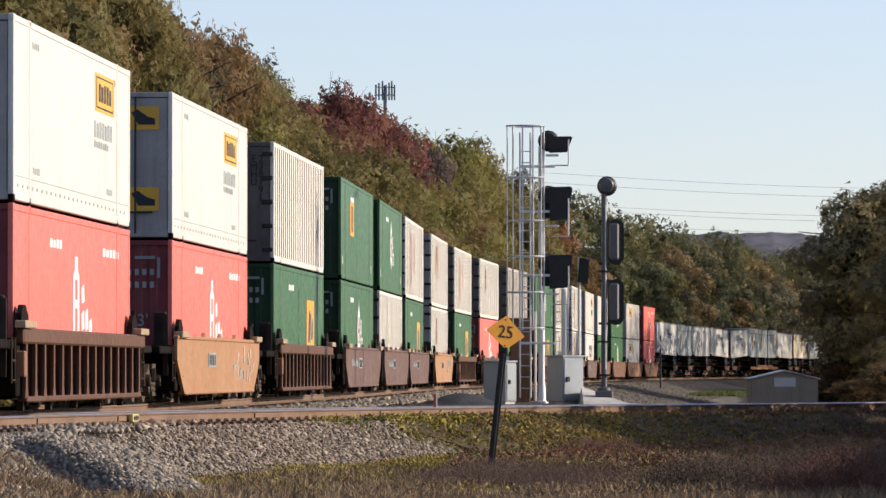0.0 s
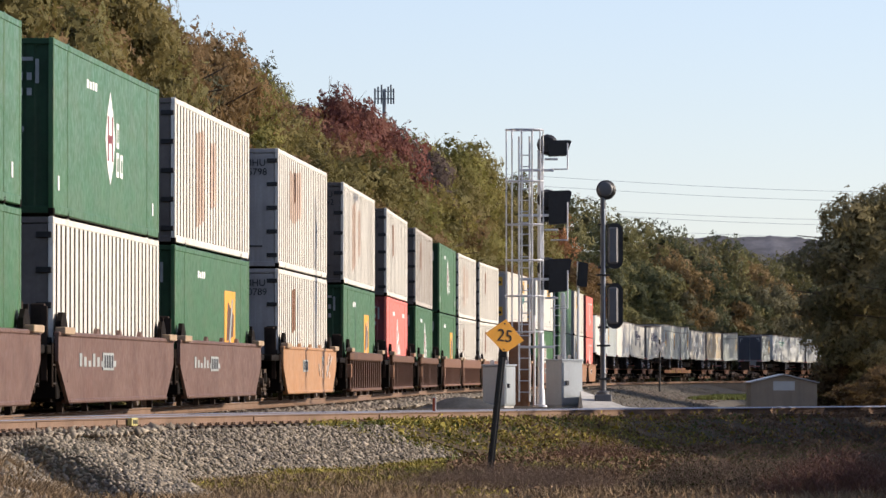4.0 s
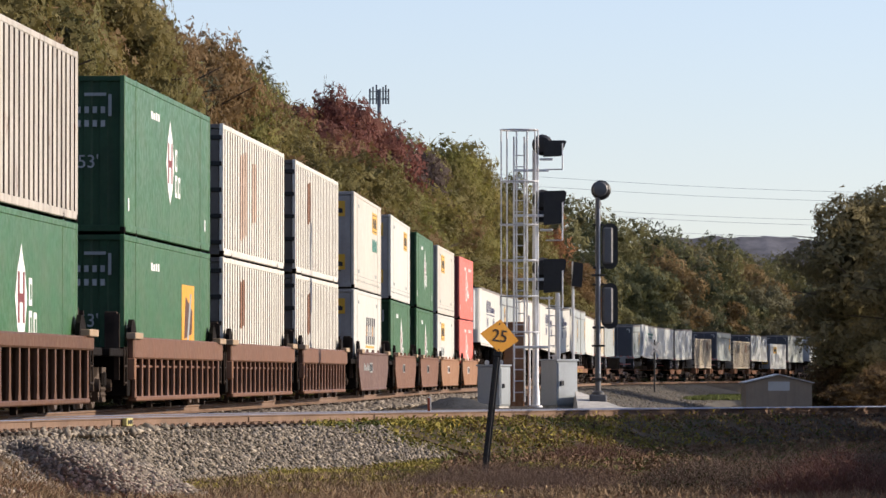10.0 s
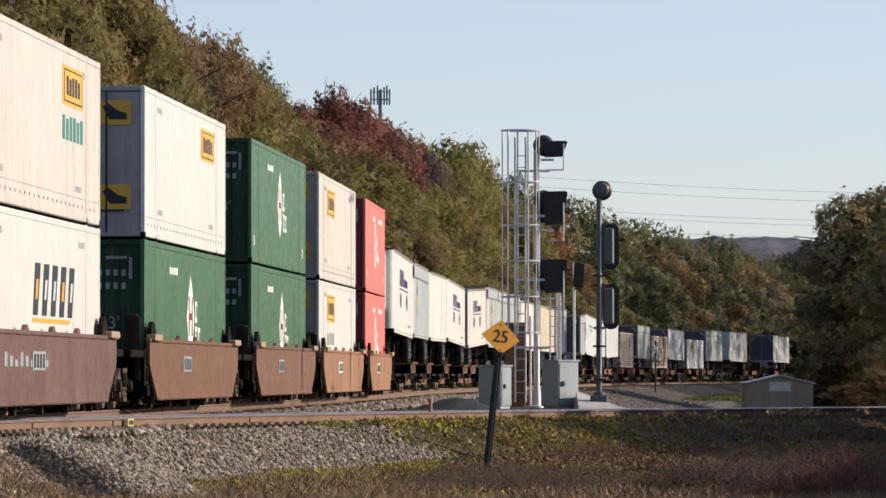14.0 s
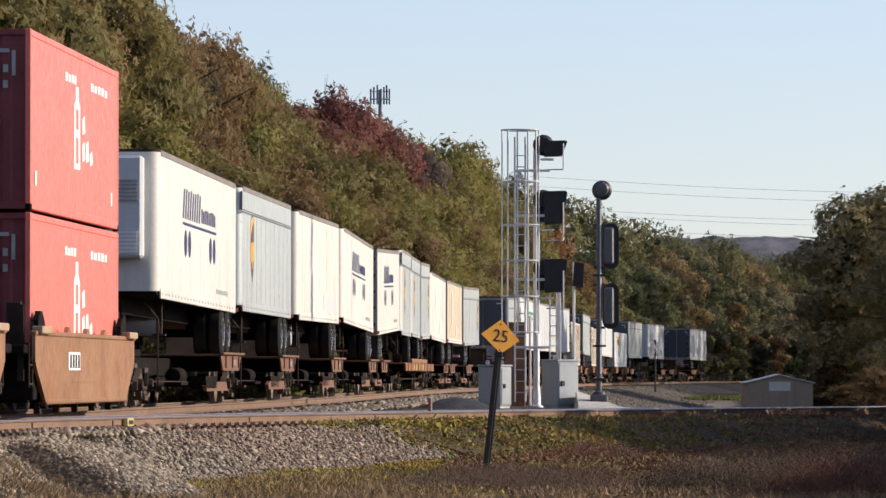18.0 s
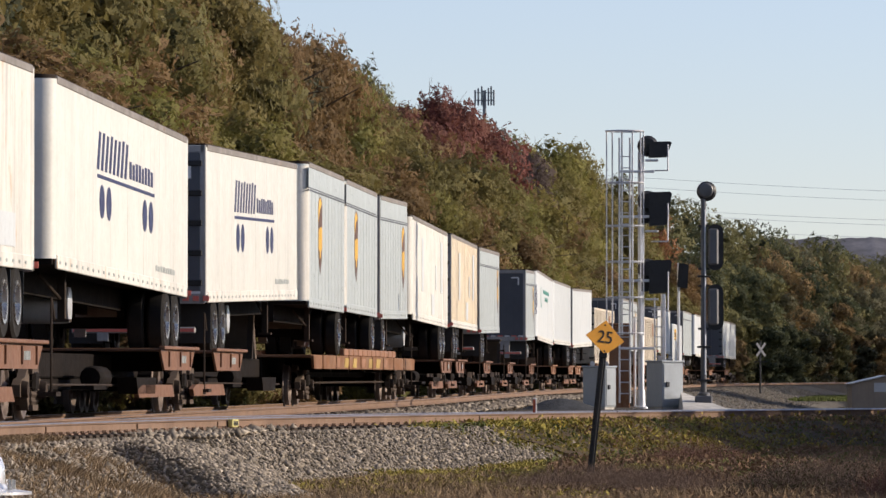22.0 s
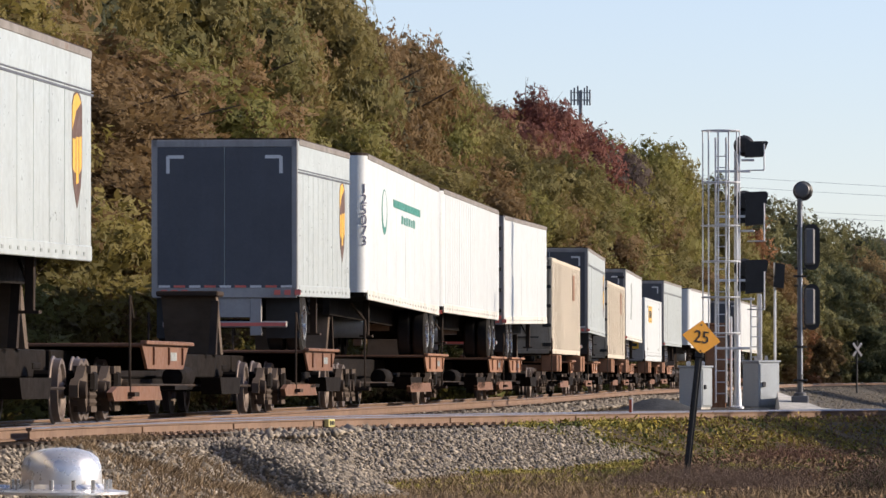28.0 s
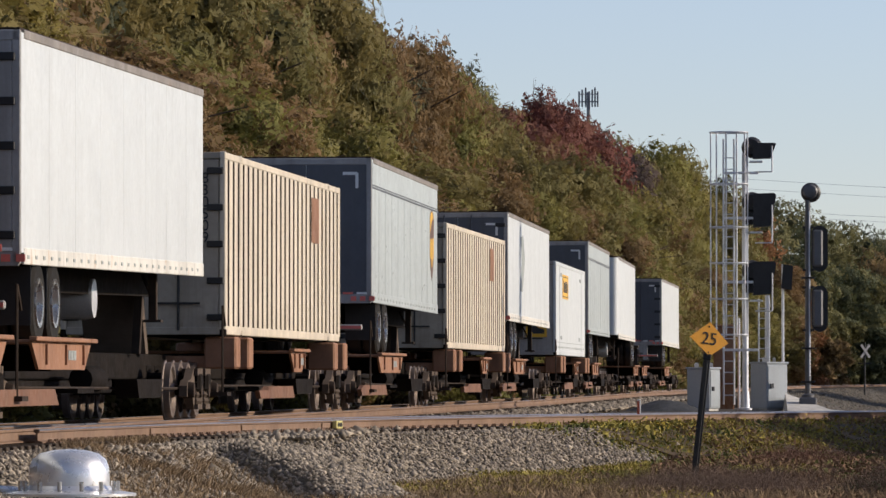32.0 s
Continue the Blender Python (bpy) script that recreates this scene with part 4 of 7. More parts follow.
def container(L, H, style, mat, label, mark=None, end="wall", end_mat=None, code=None, code_mat=None, upright=False, text_mat=None):
    """A freight container: corner posts, rails, inset sides with or without grooves, end wall or doors."""
    h, w = L / 2, 1.295
    box = thing("container", label, "container", "containers on the train")
    for sy in (-1, 1):
        if style == "ribbed":
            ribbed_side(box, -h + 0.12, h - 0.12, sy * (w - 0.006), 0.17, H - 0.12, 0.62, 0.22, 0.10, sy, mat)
        else:
            part("side_panel", Build().box(-h + 0.1, h - 0.1, min(sy * (w - 0.012), sy * (w - 0.04)), max(sy * (w - 0.012), sy * (w - 0.04)), 0.16, H - 0.1), mat, box)
    part("roof_panel", Build().box(-h + 0.1, h - 0.1, -w + 0.05, w - 0.05, H - 0.06, H - 0.03), mat, box)
    part("floor_panel", Build().box(-h + 0.1, h - 0.1, -w + 0.05, w - 0.05, 0.06, 0.10), GRIMESHADE, box)
    for sy in (-1, 1):
        y0, y1 = sorted((sy * (w - 0.09), sy * w))
        part("bottom_rail", Build().box(-h + 0.11, h - 0.11, y0, y1, 0.03, 0.17, 0.012), mat, box)
        part("top_rail", Build().box(-h + 0.11, h - 0.11, y0, y1, H - 0.12, H - 0.01, 0.012), mat, box)
        for sx in (-1, 1):
            x0, x1 = sorted((sx * (h - 0.15), sx * h))
            part("corner_post", Build().box(x0, x1, y0 - 0.002, y1 + 0.002, 0.11, H - 0.11, 0.012), mat, box)
            for z in (0.0, H - 0.12):
                part("corner_casting", Build().box(x0, x1, y0 - 0.004, y1 + 0.004, z, z + 0.12, 0.015), GRIMESHADE if z == 0 else mat, box)
            xc = sx * (h - 1.98) if L > 13 else None
            if xc is not None:
                part("lifting_post", Build().box(xc - 0.09, xc + 0.09, sy * (w - 0.045) - 0.045, sy * (w - 0.045) + 0.048, 0.17, H - 0.12, 0.008), mat, box)
                for z in (0.0, H - 0.11):
                    part("lifting_casting", Build().box(xc - 0.10, xc + 0.10, sy * (w - 0.045) - 0.045, sy * (w - 0.045) + 0.051, z, z + 0.115, 0.01), GRIMESHADE if z == 0 else mat, box)
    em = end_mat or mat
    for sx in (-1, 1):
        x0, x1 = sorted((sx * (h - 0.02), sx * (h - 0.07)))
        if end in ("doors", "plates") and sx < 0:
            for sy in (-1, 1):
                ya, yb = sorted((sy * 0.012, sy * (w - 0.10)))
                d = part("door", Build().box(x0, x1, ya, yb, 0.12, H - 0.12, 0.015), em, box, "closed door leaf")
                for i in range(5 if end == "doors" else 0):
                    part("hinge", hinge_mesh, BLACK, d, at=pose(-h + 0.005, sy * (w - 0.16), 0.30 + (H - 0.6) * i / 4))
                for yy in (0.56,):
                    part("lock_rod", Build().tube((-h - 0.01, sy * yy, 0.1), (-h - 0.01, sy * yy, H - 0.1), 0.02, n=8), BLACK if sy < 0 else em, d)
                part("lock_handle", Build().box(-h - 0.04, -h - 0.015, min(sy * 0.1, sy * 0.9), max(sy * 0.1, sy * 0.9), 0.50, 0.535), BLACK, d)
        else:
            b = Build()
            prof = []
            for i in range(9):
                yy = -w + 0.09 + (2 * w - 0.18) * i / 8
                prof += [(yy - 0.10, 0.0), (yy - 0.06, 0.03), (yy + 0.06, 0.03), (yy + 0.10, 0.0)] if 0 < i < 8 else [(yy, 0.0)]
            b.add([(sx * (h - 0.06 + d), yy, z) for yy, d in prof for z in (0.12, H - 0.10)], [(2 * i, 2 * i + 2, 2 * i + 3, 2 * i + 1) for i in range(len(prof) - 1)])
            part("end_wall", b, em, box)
        xs0, xs1 = sorted((sx * (h - 0.12), sx * h))
        part("end_sill", Build().box(xs0, xs1, -w + 0.09, w - 0.09, 0.03, 0.15, 0.01), em, box)
        part("end_header", Build().box(xs0, xs1, -w + 0.09, w - 0.09, H - 0.11, H - 0.01, 0.01), em, box)
    if end == "marks":
        for sy in (-1, 1):
            part("corner_mark", Build().box(-h - 0.003, -h + 0.004, sy * 1.02 - 0.03, sy * 1.02 + 0.03, H - 0.75, H - 0.35).box(-h - 0.003, -h + 0.004, min(sy * 0.55, sy * 0.95), max(sy * 0.55, sy * 0.95), H - 0.38, H - 0.32), GREYTXT, box, "pale corner mark")
    if end == "plates":
        for z in (H - 0.75, 0.55):
            part("end_plate", Build().box(-h - 0.006, -h + 0.022, -1.02, -0.20 if z > 1 else -0.40, z, z + 0.46), GOLD, box, "yellow emblem plate")
            part("end_plate_mark", Build().prism([(-0.95, z + 0.10), (-0.62, z + 0.10), (-0.48, z + 0.34), (-0.60, z + 0.40), (-0.80, z + 0.26), (-0.95, z + 0.22)], -h - 0.010, -h - 0.006, "yz"), INK, box)
    tm = text_mat or INK
    if code:
        lines = code.split()
        if upright:
            for j, word in enumerate(lines):
                for i, ch in enumerate(word):
                    lettering(ch, 0.24, tm, box, pose(-h - 0.006, -0.98 + 0.17 * j, H - 0.42 - 0.185 * i, 90, 0, -90))
        else:
            for j, word in enumerate(lines):
                lettering(word, 0.235, BLACK, box, pose(-h - 0.002, -0.66, H - 0.36 - 0.22 * j, 90, 0, -90))
    elif end == "marks":
        for j in range(2):
            for i in range(4):
                part("mark_bar", Build().box(-h - 0.004, -h + 0.004, -0.40 - 0.15 * i - 0.08, -0.40 - 0.15 * i, 2.20 - 0.25 * j, 2.32 - 0.25 * j), GREYTXT, box)
        lettering("53'", 0.34, GREYTXT, box, pose(-h - 0.002, -0.62, 1.30, 90, 0, -90))
    if style == "plain":
        if mat in (WHITE, WARMWHITE, TANWHITE):
            part("lower_seam", Build().box(-h + 0.2, h - 0.2, -w + 0.0085, -w + 0.0125, 0.40, 0.415), GREYTXT, box)
            for x, z in ((-h + 2.4, 0.5), (h - 3.6, 0.5), (-h + 2.3, H - 0.42), (h - 3.1, H - 0.42)):
                bars(box, x, x + 0.9, z, z + 0.11, 4, GREYTXT, -w + 0.012)
            b = Build()
            for i in range(26):
                b.box(-h + 0.5 + 0.59 * i, -h + 0.62 + 0.59 * i, -w + 0.004, -w + 0.012, 0.24, 0.29)
            tagged(part("rivets", b, GREYTXT, box), kind="stuff")
        elif mat in (GREEN, RED):
            bars(box, -h + 4.6, -h + 6.2, H * 0.80, H * 0.85, 4, PALE, -w + 0.012)
            part("size_mark", Build().box(-h + 0.55, -h + 0.75, -w - 0.001, -w + 0.012, 0.42, 0.66), PALE, box)
            part("size_mark", Build().box(h - 1.2, h - 1.0, -w - 0.001, -w + 0.012, 0.42, 0.66), PALE, box)
    for m in (mark or ()):
        logo(box, m, -w + (0.004 if style == "ribbed" else 0.010), h, H)
    return box


# upper and lower load of each well car, from the head of the view to the trailers
G, R, W, CW, CG = GREEN, RED, WARMWHITE, CORR_WHITE, CORR_GREY
# green and red ends: darker copies of the side paint, for their shaded side
green = lambda *m: ("plain", G, "dark green steel container with painted marks", m, "marks", surface("shaded_green_paint", (0.016, 0.058, 0.024), 0.6, var=0.3, streak=0.4), None)
red = lambda *m: ("plain", R, "coral red steel container with white emblem", m, "marks", surface("shaded_red_paint", (0.20, 0.03, 0.035), 0.55, var=0.2, streak=0.3), None)
TANWHITE = surface("greyed_white_paint", (0.64, 0.59, 0.51), 0.45, var=0.10, streak=0.4, bump=0.05)
tanned = lambda *m: ("plain", TANWHITE, "greyed dusty white container with yellow emblem", m, "plates", GREYEND, None)
white = lambda *m: ("plain", W, "smooth white container with yellow emblem", m, "plates", GREYEND, None)
corr = lambda mat, words, code, *m: ("ribbed", mat, words + " corrugated steel container", m, "doors", GREYEND if words == "white" else SHADEDIRTEND, code)
LOADS = [
    (43.56, 16.15, "ribbed", BROWNCAR, "brown", 1.75, 1.75, white("yellow_plate"), red("figure_low")),
    (67.21, 16.15, "plain", TANCAR, "faded orange", 1.75, 1.75, white("yellow_plate"), red("figure_low")),
    (90.51, 16.15, "ribbed", BROWNCAR, "brown", 1.75, 1.75, corr(CW, "weathered white", "238191 EMHU"), green("gold_bar")),
    (113.87, 16.15, "plain", PLUMCAR, "faded plum", 1.75, 2.0, green("gold_bar_high"), green("lozenge_low")),
    (134.16, 16.15, "plain", PLUMCAR, "faded plum", 0, 1.55, green("lozenge_mid"), corr(CW, "off-white", None)),
    (153.37, 16.15, "plain", PLUMCAR, "faded plum", 0, 1.75, corr(CW, "stained white", None, "stain_wide"), green("gold_bar")),
    (177.57, 16.15, "plain", TANCAR, "faded orange", 1.75, 1.75, corr(CW, "white", "EMHU 295798", "stain"), corr(CW, "white", "EMHU 290789", "stain_small")),
    (200.87, 16.15, "ribbed", BROWNCAR, "brown", 1.75, 1.75, corr(CW, "grimy white", "EMHU 239592", "stain_wide"), green("gold_bar")),
    (224.97, 16.15, "ribbed", BROWNCAR, "brown", 1.75, 1.75, corr(CW, "dirty-ended white", "EMHU 231400", "stain_small"), red("figure_low")),
    (248.71, 16.15, "ribbed", BROWNCAR, "brown", 1.75, 1.75, corr(CG, "dirty white", "EMHU 233637", "stain_small"), green("lozenge_low")),
    (272.08, 16.15, "ribbed", REDCAR, "red-brown", 1.75, 1.52, green("lozenge_mid"), green("gold_bar")),
    (291.27, 16.15, "ribbed", REDCAR, "red-brown", 0, 1.88, corr(CW, "stained white", None, "stain_wide"), corr(CW, "grey-white", None, "stain_small")),
    (311.18, 16.15, "ribbed", REDCAR, "red-brown", 0, 1.75, corr(CW, "dusty white", None, "stain_small"), corr(CW, "dusty white", None, "stain_small")),
    (335.02, 16.15, "plain", PLUMCAR, "dusty brown", 1.75, 1.75, tanned("yellow_teal"), white("navy_slant")),
    (358.50, 16.15, "plain", REDCAR, "red-brown", 1.75, 1.75, white("plate_only"), green("lozenge_low")),
    (381.16, 16.15, "plain", REDCAR, "red-brown", 1.75, 2.4, green("lozenge_mid"), green("lozenge_low")),
    (402.22, 16.15, "plain", ORANGECAR, "orange-brown", 0, 2.2, tanned("plate_front"), white("plate_front_grey")),
    (423.86, 12.40, "plain", ORANGECAR, "orange-brown", 0, 1.75, red("figure"), red("figure_low")),
]
for a, L, style, mat, colour, lead, tail, top, low in LOADS:
    car = well_car(a, L, style, mat, colour, lead, tail)
    tail_s, lead_s = a + L + (tail or 1.0), a - (lead or 1.0)
    mid = ((tail or 1.0) - (lead or 1.0)) / 2
    for child in car.children:
        child.matrix_basis = pose(-mid, 0, 0) @ child.matrix_basis
    for z, load in ((0.33, low), (3.245, top)):
        st, mt, lab, marks, end, em, code = load
        if z == 0.33:
            lab += " in the well"
        else:
            lab += ", stacked on top"
        c = container(L, 2.895, st, mt, lab, marks, end, em, code, upright=bool(code and code[0] == "2"))
        MOVERS.append((c, lead_s, tail_s, pose(-mid, 0, z)))

# ---- trailers and their cars ----
tyre_mesh = Build().lathe([(0.27, -0.13), (0.47, -0.14), (0.515, -0.10), (0.52, 0.0), (0.515, 0.10), (0.47, 0.14), (0.27, 0.13)], axis="y", n=22, ends=False).mesh("tyre", RUBBER)
rim_mesh = Build().lathe([(0.03, -0.02), (0.12, -0.05), (0.20, 0.04), (0.235, -0.02), (0.25, -0.15), (0.305, -0.155), (0.31, -0.10), (0.285, 0.10), (0.05, 0.10)], axis="y", n=18).mesh("rim", ALLOY)


def trailer(L, H, style, mat, label, marks, rear, tandem=True, end_mat=None, nose_mat=None, number=None):
    """A road trailer whose tyres stand at z = 0; rear: -1 if its doors face the camera."""
    h, w, z0 = L / 2, 1.295, 0.98
    tr = thing("semi_trailer", label, "trailer", "trailers on the train")
    b = Build()
    r = 0.22
    nx = -rear
    outline = [(rear * h, -w), (rear * h, w)]
    for k in range(5):
        a = math.pi / 2 * k / 4
        outline.append((nx * (h - r + r * math.sin(a)), w - r + r * math.cos(a)))
    for k in range(5):
        a = math.pi / 2 * k / 4
        outline.append((nx * (h - r + r * math.cos(a)), -w + r - r * math.sin(a)))
    b.prism(outline, z0 + 0.14, H - 0.06, "xy")
    part("body", b, mat, tr)
    part("roof", Build().prism([(x * 0.999, y * 0.985) for x, y in outline], H - 0.06, H, "xy"), CASTING, tr)
    if nose_mat:
        xa, xb = sorted((nx * (h - 0.02), nx * (h + 0.012)))
        part("nose_panel", Build().box(xa, xb, -w + r, w - r, z0 + 0.16, H - 0.10, 0.004), nose_mat, tr, "beige front panel")
        for sy in (-1, 1):
            part("nose_corner", Build().prism([(nx * (h - r + (r + 0.006) * math.sin(a)), sy * (w - r + (r + 0.006) * math.cos(a))) for a in (math.pi / 2 * k / 5 for k in range(6))] + [(nx * (h - r), sy * (w - r))], z0 + 0.16, H - 0.10, "xy"), nose_mat, tr)
    for sy in (-1, 1):
        ya, yb = sorted((sy * (w - 0.03), sy * (w + 0.012)))
        part("side_rail", Build().box(-h + 0.2, h - 0.2, ya, yb, z0, z0 + 0.20, 0.01), UPSG if style == "band" else CREAM, tr)
        part("top_rail", Build().box(-h + 0.2, h - 0.2, ya, yb, H - 0.13, H - 0.02, 0.01), ROOFRAIL, tr, "weathered grey top rail")
        if sy < 0:
            n = int(L / 0.62)
            b = Build()
            for i in range(n):
                b.box(-h + 0.4 + (L - 0.8) * i / n, -h + 0.54 + (L - 0.8) * i / n, -w - 0.018, -w - 0.010, z0 + 0.07, z0 + 0.115)
            tagged(part("rivets", b, GREYTXT, tr), kind="stuff")
    if style == "posts":
        n = int(L / 0.61)
        for i in range(1, n):
            x = -h + L * i / n
            part("side_post", Build().box(x - 0.02, x + 0.02, -w - 0.004, -w + 0.01, z0 + 0.17, H - 0.13), mat, tr)
    elif style == "band":
        part("upper_panel", Build().box(-h + 0.04, h - 0.24, -w - 0.005, -w + 0.006, H - 0.54, H - 0.13), mat, tr, "upper side panel")
        part("upper_band", Build().box(-h + 0.03, h - 0.03, -w - 0.008, -w + 0.01, H - 0.62, H - 0.585, 0.003).box(-h + 0.03, h - 0.03, -w - 0.008, -w + 0.01, H - 0.565, H - 0.545, 0.003), DARKEND, tr)
        b = Build()
        for i in range(1, 11):
            x = -h + L * i / 11
            b.box(x - 0.007, x + 0.007, -w - 0.004, -w + 0.006, z0 + 0.17, H - 0.13)
        tagged(part("panel_seams", b, mat, tr), kind="stuff")
    else:
        b = Build()
        for i in range(1, 8):
            x = -h + L * i / 8
            b.box(x - 0.004, x + 0.004, -w - 0.0012, -w + 0.006, z0 + 0.17, H - 0.13)
        tagged(part("panel_seams", b, mat, tr), kind="stuff")
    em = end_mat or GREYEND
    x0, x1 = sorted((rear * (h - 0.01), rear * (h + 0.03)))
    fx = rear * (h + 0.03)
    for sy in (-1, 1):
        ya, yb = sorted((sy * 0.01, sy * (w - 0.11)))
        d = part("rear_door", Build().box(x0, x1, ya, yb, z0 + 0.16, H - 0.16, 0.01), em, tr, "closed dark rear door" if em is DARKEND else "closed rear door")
        if rear < 0 and style != "band":
            for i in range(5):
                part("hinge", hinge_mesh, BLACK, d, at=pose(fx, sy * (w - 0.20), z0 + 0.35 + (H - z0 - 0.7) * i / 4))
        if style != "band":
            part("lock_rod", Build().tube((fx + rear * 0.02, sy * 0.35, z0 + 0.1), (fx + rear * 0.02, sy * 0.35, H - 0.1), 0.02, n=8), em, d)
        part("door_post", Build().box(min(x0, x1), max(x0, x1) + 0.004, min(sy * (w - 0.11), sy * (w - 0.004)), max(sy * (w - 0.11), sy * (w - 0.004)), z0, H - 0.03, 0.01), GREYEND, tr)
        part("corner_mark", Build().box(min(fx, fx + rear * 0.006), max(fx, fx + rear * 0.006), sy * 1.0 - 0.03, sy * 1.0 + 0.03, H - 0.62, H - 0.32).box(min(fx, fx + rear * 0.006), max(fx, fx + rear * 0.006), min(sy * 0.72, sy * 1.0), max(sy * 0.72, sy * 1.0), H - 0.36, H - 0.30), PALE, tr, "white corner mark")
        for k in range(3):
            part("tail_light", Build().box(min(fx, fx + rear * 0.02), max(fx, fx + rear * 0.02), sy * 1.0 - 0.35 + 0.18 * k, sy * 1.0 - 0.24 + 0.18 * k, z0 + 0.03, z0 + 0.12), RED, tr, "red tail light")
    part("rear_sill", Build().box(x0, x1, -w + 0.02, w - 0.02, z0 - 0.02, z0 + 0.16, 0.01), GREYEND, tr)
    part("rear_header", Build().box(x0, x1, -w + 0.02, w - 0.02, H - 0.16, H - 0.03, 0.01), GREYEND, tr)
    for i in range(9):
        part("reflective_strip", Build().box(min(fx, fx + rear * 0.008), max(fx, fx + rear * 0.008), -w + 0.1 + 0.27 * i, -w + 0.3 + 0.27 * i, z0 + 0.16, z0 + 0.20), RED if i % 2 else PALE, tr)
    lo, hi = sorted((fx - rear * 0.12, fx - rear * 0.02))
    part("bumper", Build().box(lo, hi, -1.1, 1.1, 0.44, 0.55, 0.02), GREYEND, tr, "rear under-ride bar")
    part("bumper_strip", Build().box(min(fx - rear * 0.02, fx - rear * 0.012), max(fx - rear * 0.02, fx - rear * 0.012), -1.08, 1.08, 0.465, 0.525), RED, tr, "red and white reflective strip")
    for sy in (-1, 1):
        part("bumper_post", Build().box(lo, hi, sy * 0.55 - 0.1, sy * 0.55 + 0.1, 0.30, z0 - 0.02, 0.01), GREYEND, tr)
    part("apron_plate", Build().box(lo + 0.02, hi - 0.02, -0.46, 0.46, 0.62, z0 - 0.02), GREYEND, tr)
    part("floor_frame", Build().box(-h + 0.1, h - 0.1, -0.55, -0.42, z0 - 0.30, z0 + 0.14).box(-h + 0.1, h - 0.1, 0.42, 0.55, z0 - 0.30, z0 + 0.14).box(-h + 0.05, h - 0.05, -w + 0.05, w - 0.05, z0 + 0.06, z0 + 0.14), GRIMESHADE, tr)
    axles = (1.5, 2.75) if tandem else (1.1,)
    for ax in axles:
        x = rear * (h - ax)
        part("axle_beam", Build().box(x - 0.07, x + 0.07, -1.0, 1.0, 0.42, 0.58).box(x - 0.35, x + 0.35, -0.60, -0.48, 0.55, z0 - 0.2).box(x - 0.35, x + 0.35, 0.48, 0.60, 0.55, z0 - 0.2), GRIMESHADE, tr)
        for sy in (-1, 1):
            for yy in (1.13, 0.80):
                wh = part("wheel", tyre_mesh, RUBBER, tr, "road wheel with a bright rim", pose(x, sy * yy, 0.52, 0, 0, 0 if sy < 0 else 180))
                if yy > 1:
                    part("rim", rim_mesh, ALLOY, wh)
            part("mud_flap", Build().box(x + rear * 0.62 - 0.01, x + rear * 0.62 + 0.01, sy * 0.97 - 0.3, sy * 0.97 + 0.3, 0.25, z0 - 0.02), BLACK, tr)
    lx = nx * (h - 3.2)
    for sy in (-1, 1):
        part("landing_leg", Build().box(lx - 0.06, lx + 0.06, sy * 0.95 - 0.06, sy * 0.95 + 0.06, 0.32, z0 + 0.05, 0.01).box(lx - 0.13, lx + 0.13, sy * 0.95 - 0.13, sy * 0.95 + 0.13, 0.29, 0.33).tube((lx, sy * 0.95, 0.6), (lx + nx * 0.7, sy * 0.7, z0), 0.025, n=6), CASTING, tr)
    if tandem and style != "band":
        part("fuel_tank", Build().lathe([(0.02, -0.62), (0.27, -0.60), (0.29, -0.5), (0.29, 0.5), (0.27, 0.60), (0.02, 0.62)], (nx * (h - 6.6), 0, 0.62), "y", 18), GALV, tr, "round tank under the floor")
    if number:
        for i, ch in enumerate(number):
            lettering(ch, 0.27, NAVY, tr, pose(-h + 0.056, -w + 0.056, H - 0.72 - 0.205 * i, 90, 0, -45))
    for m in marks:
        logo(Marks(tr, z0), m, -w - (0.012 if style == "posts" else 0.002), h, H - z0)
    return tr


DECK = 1.10


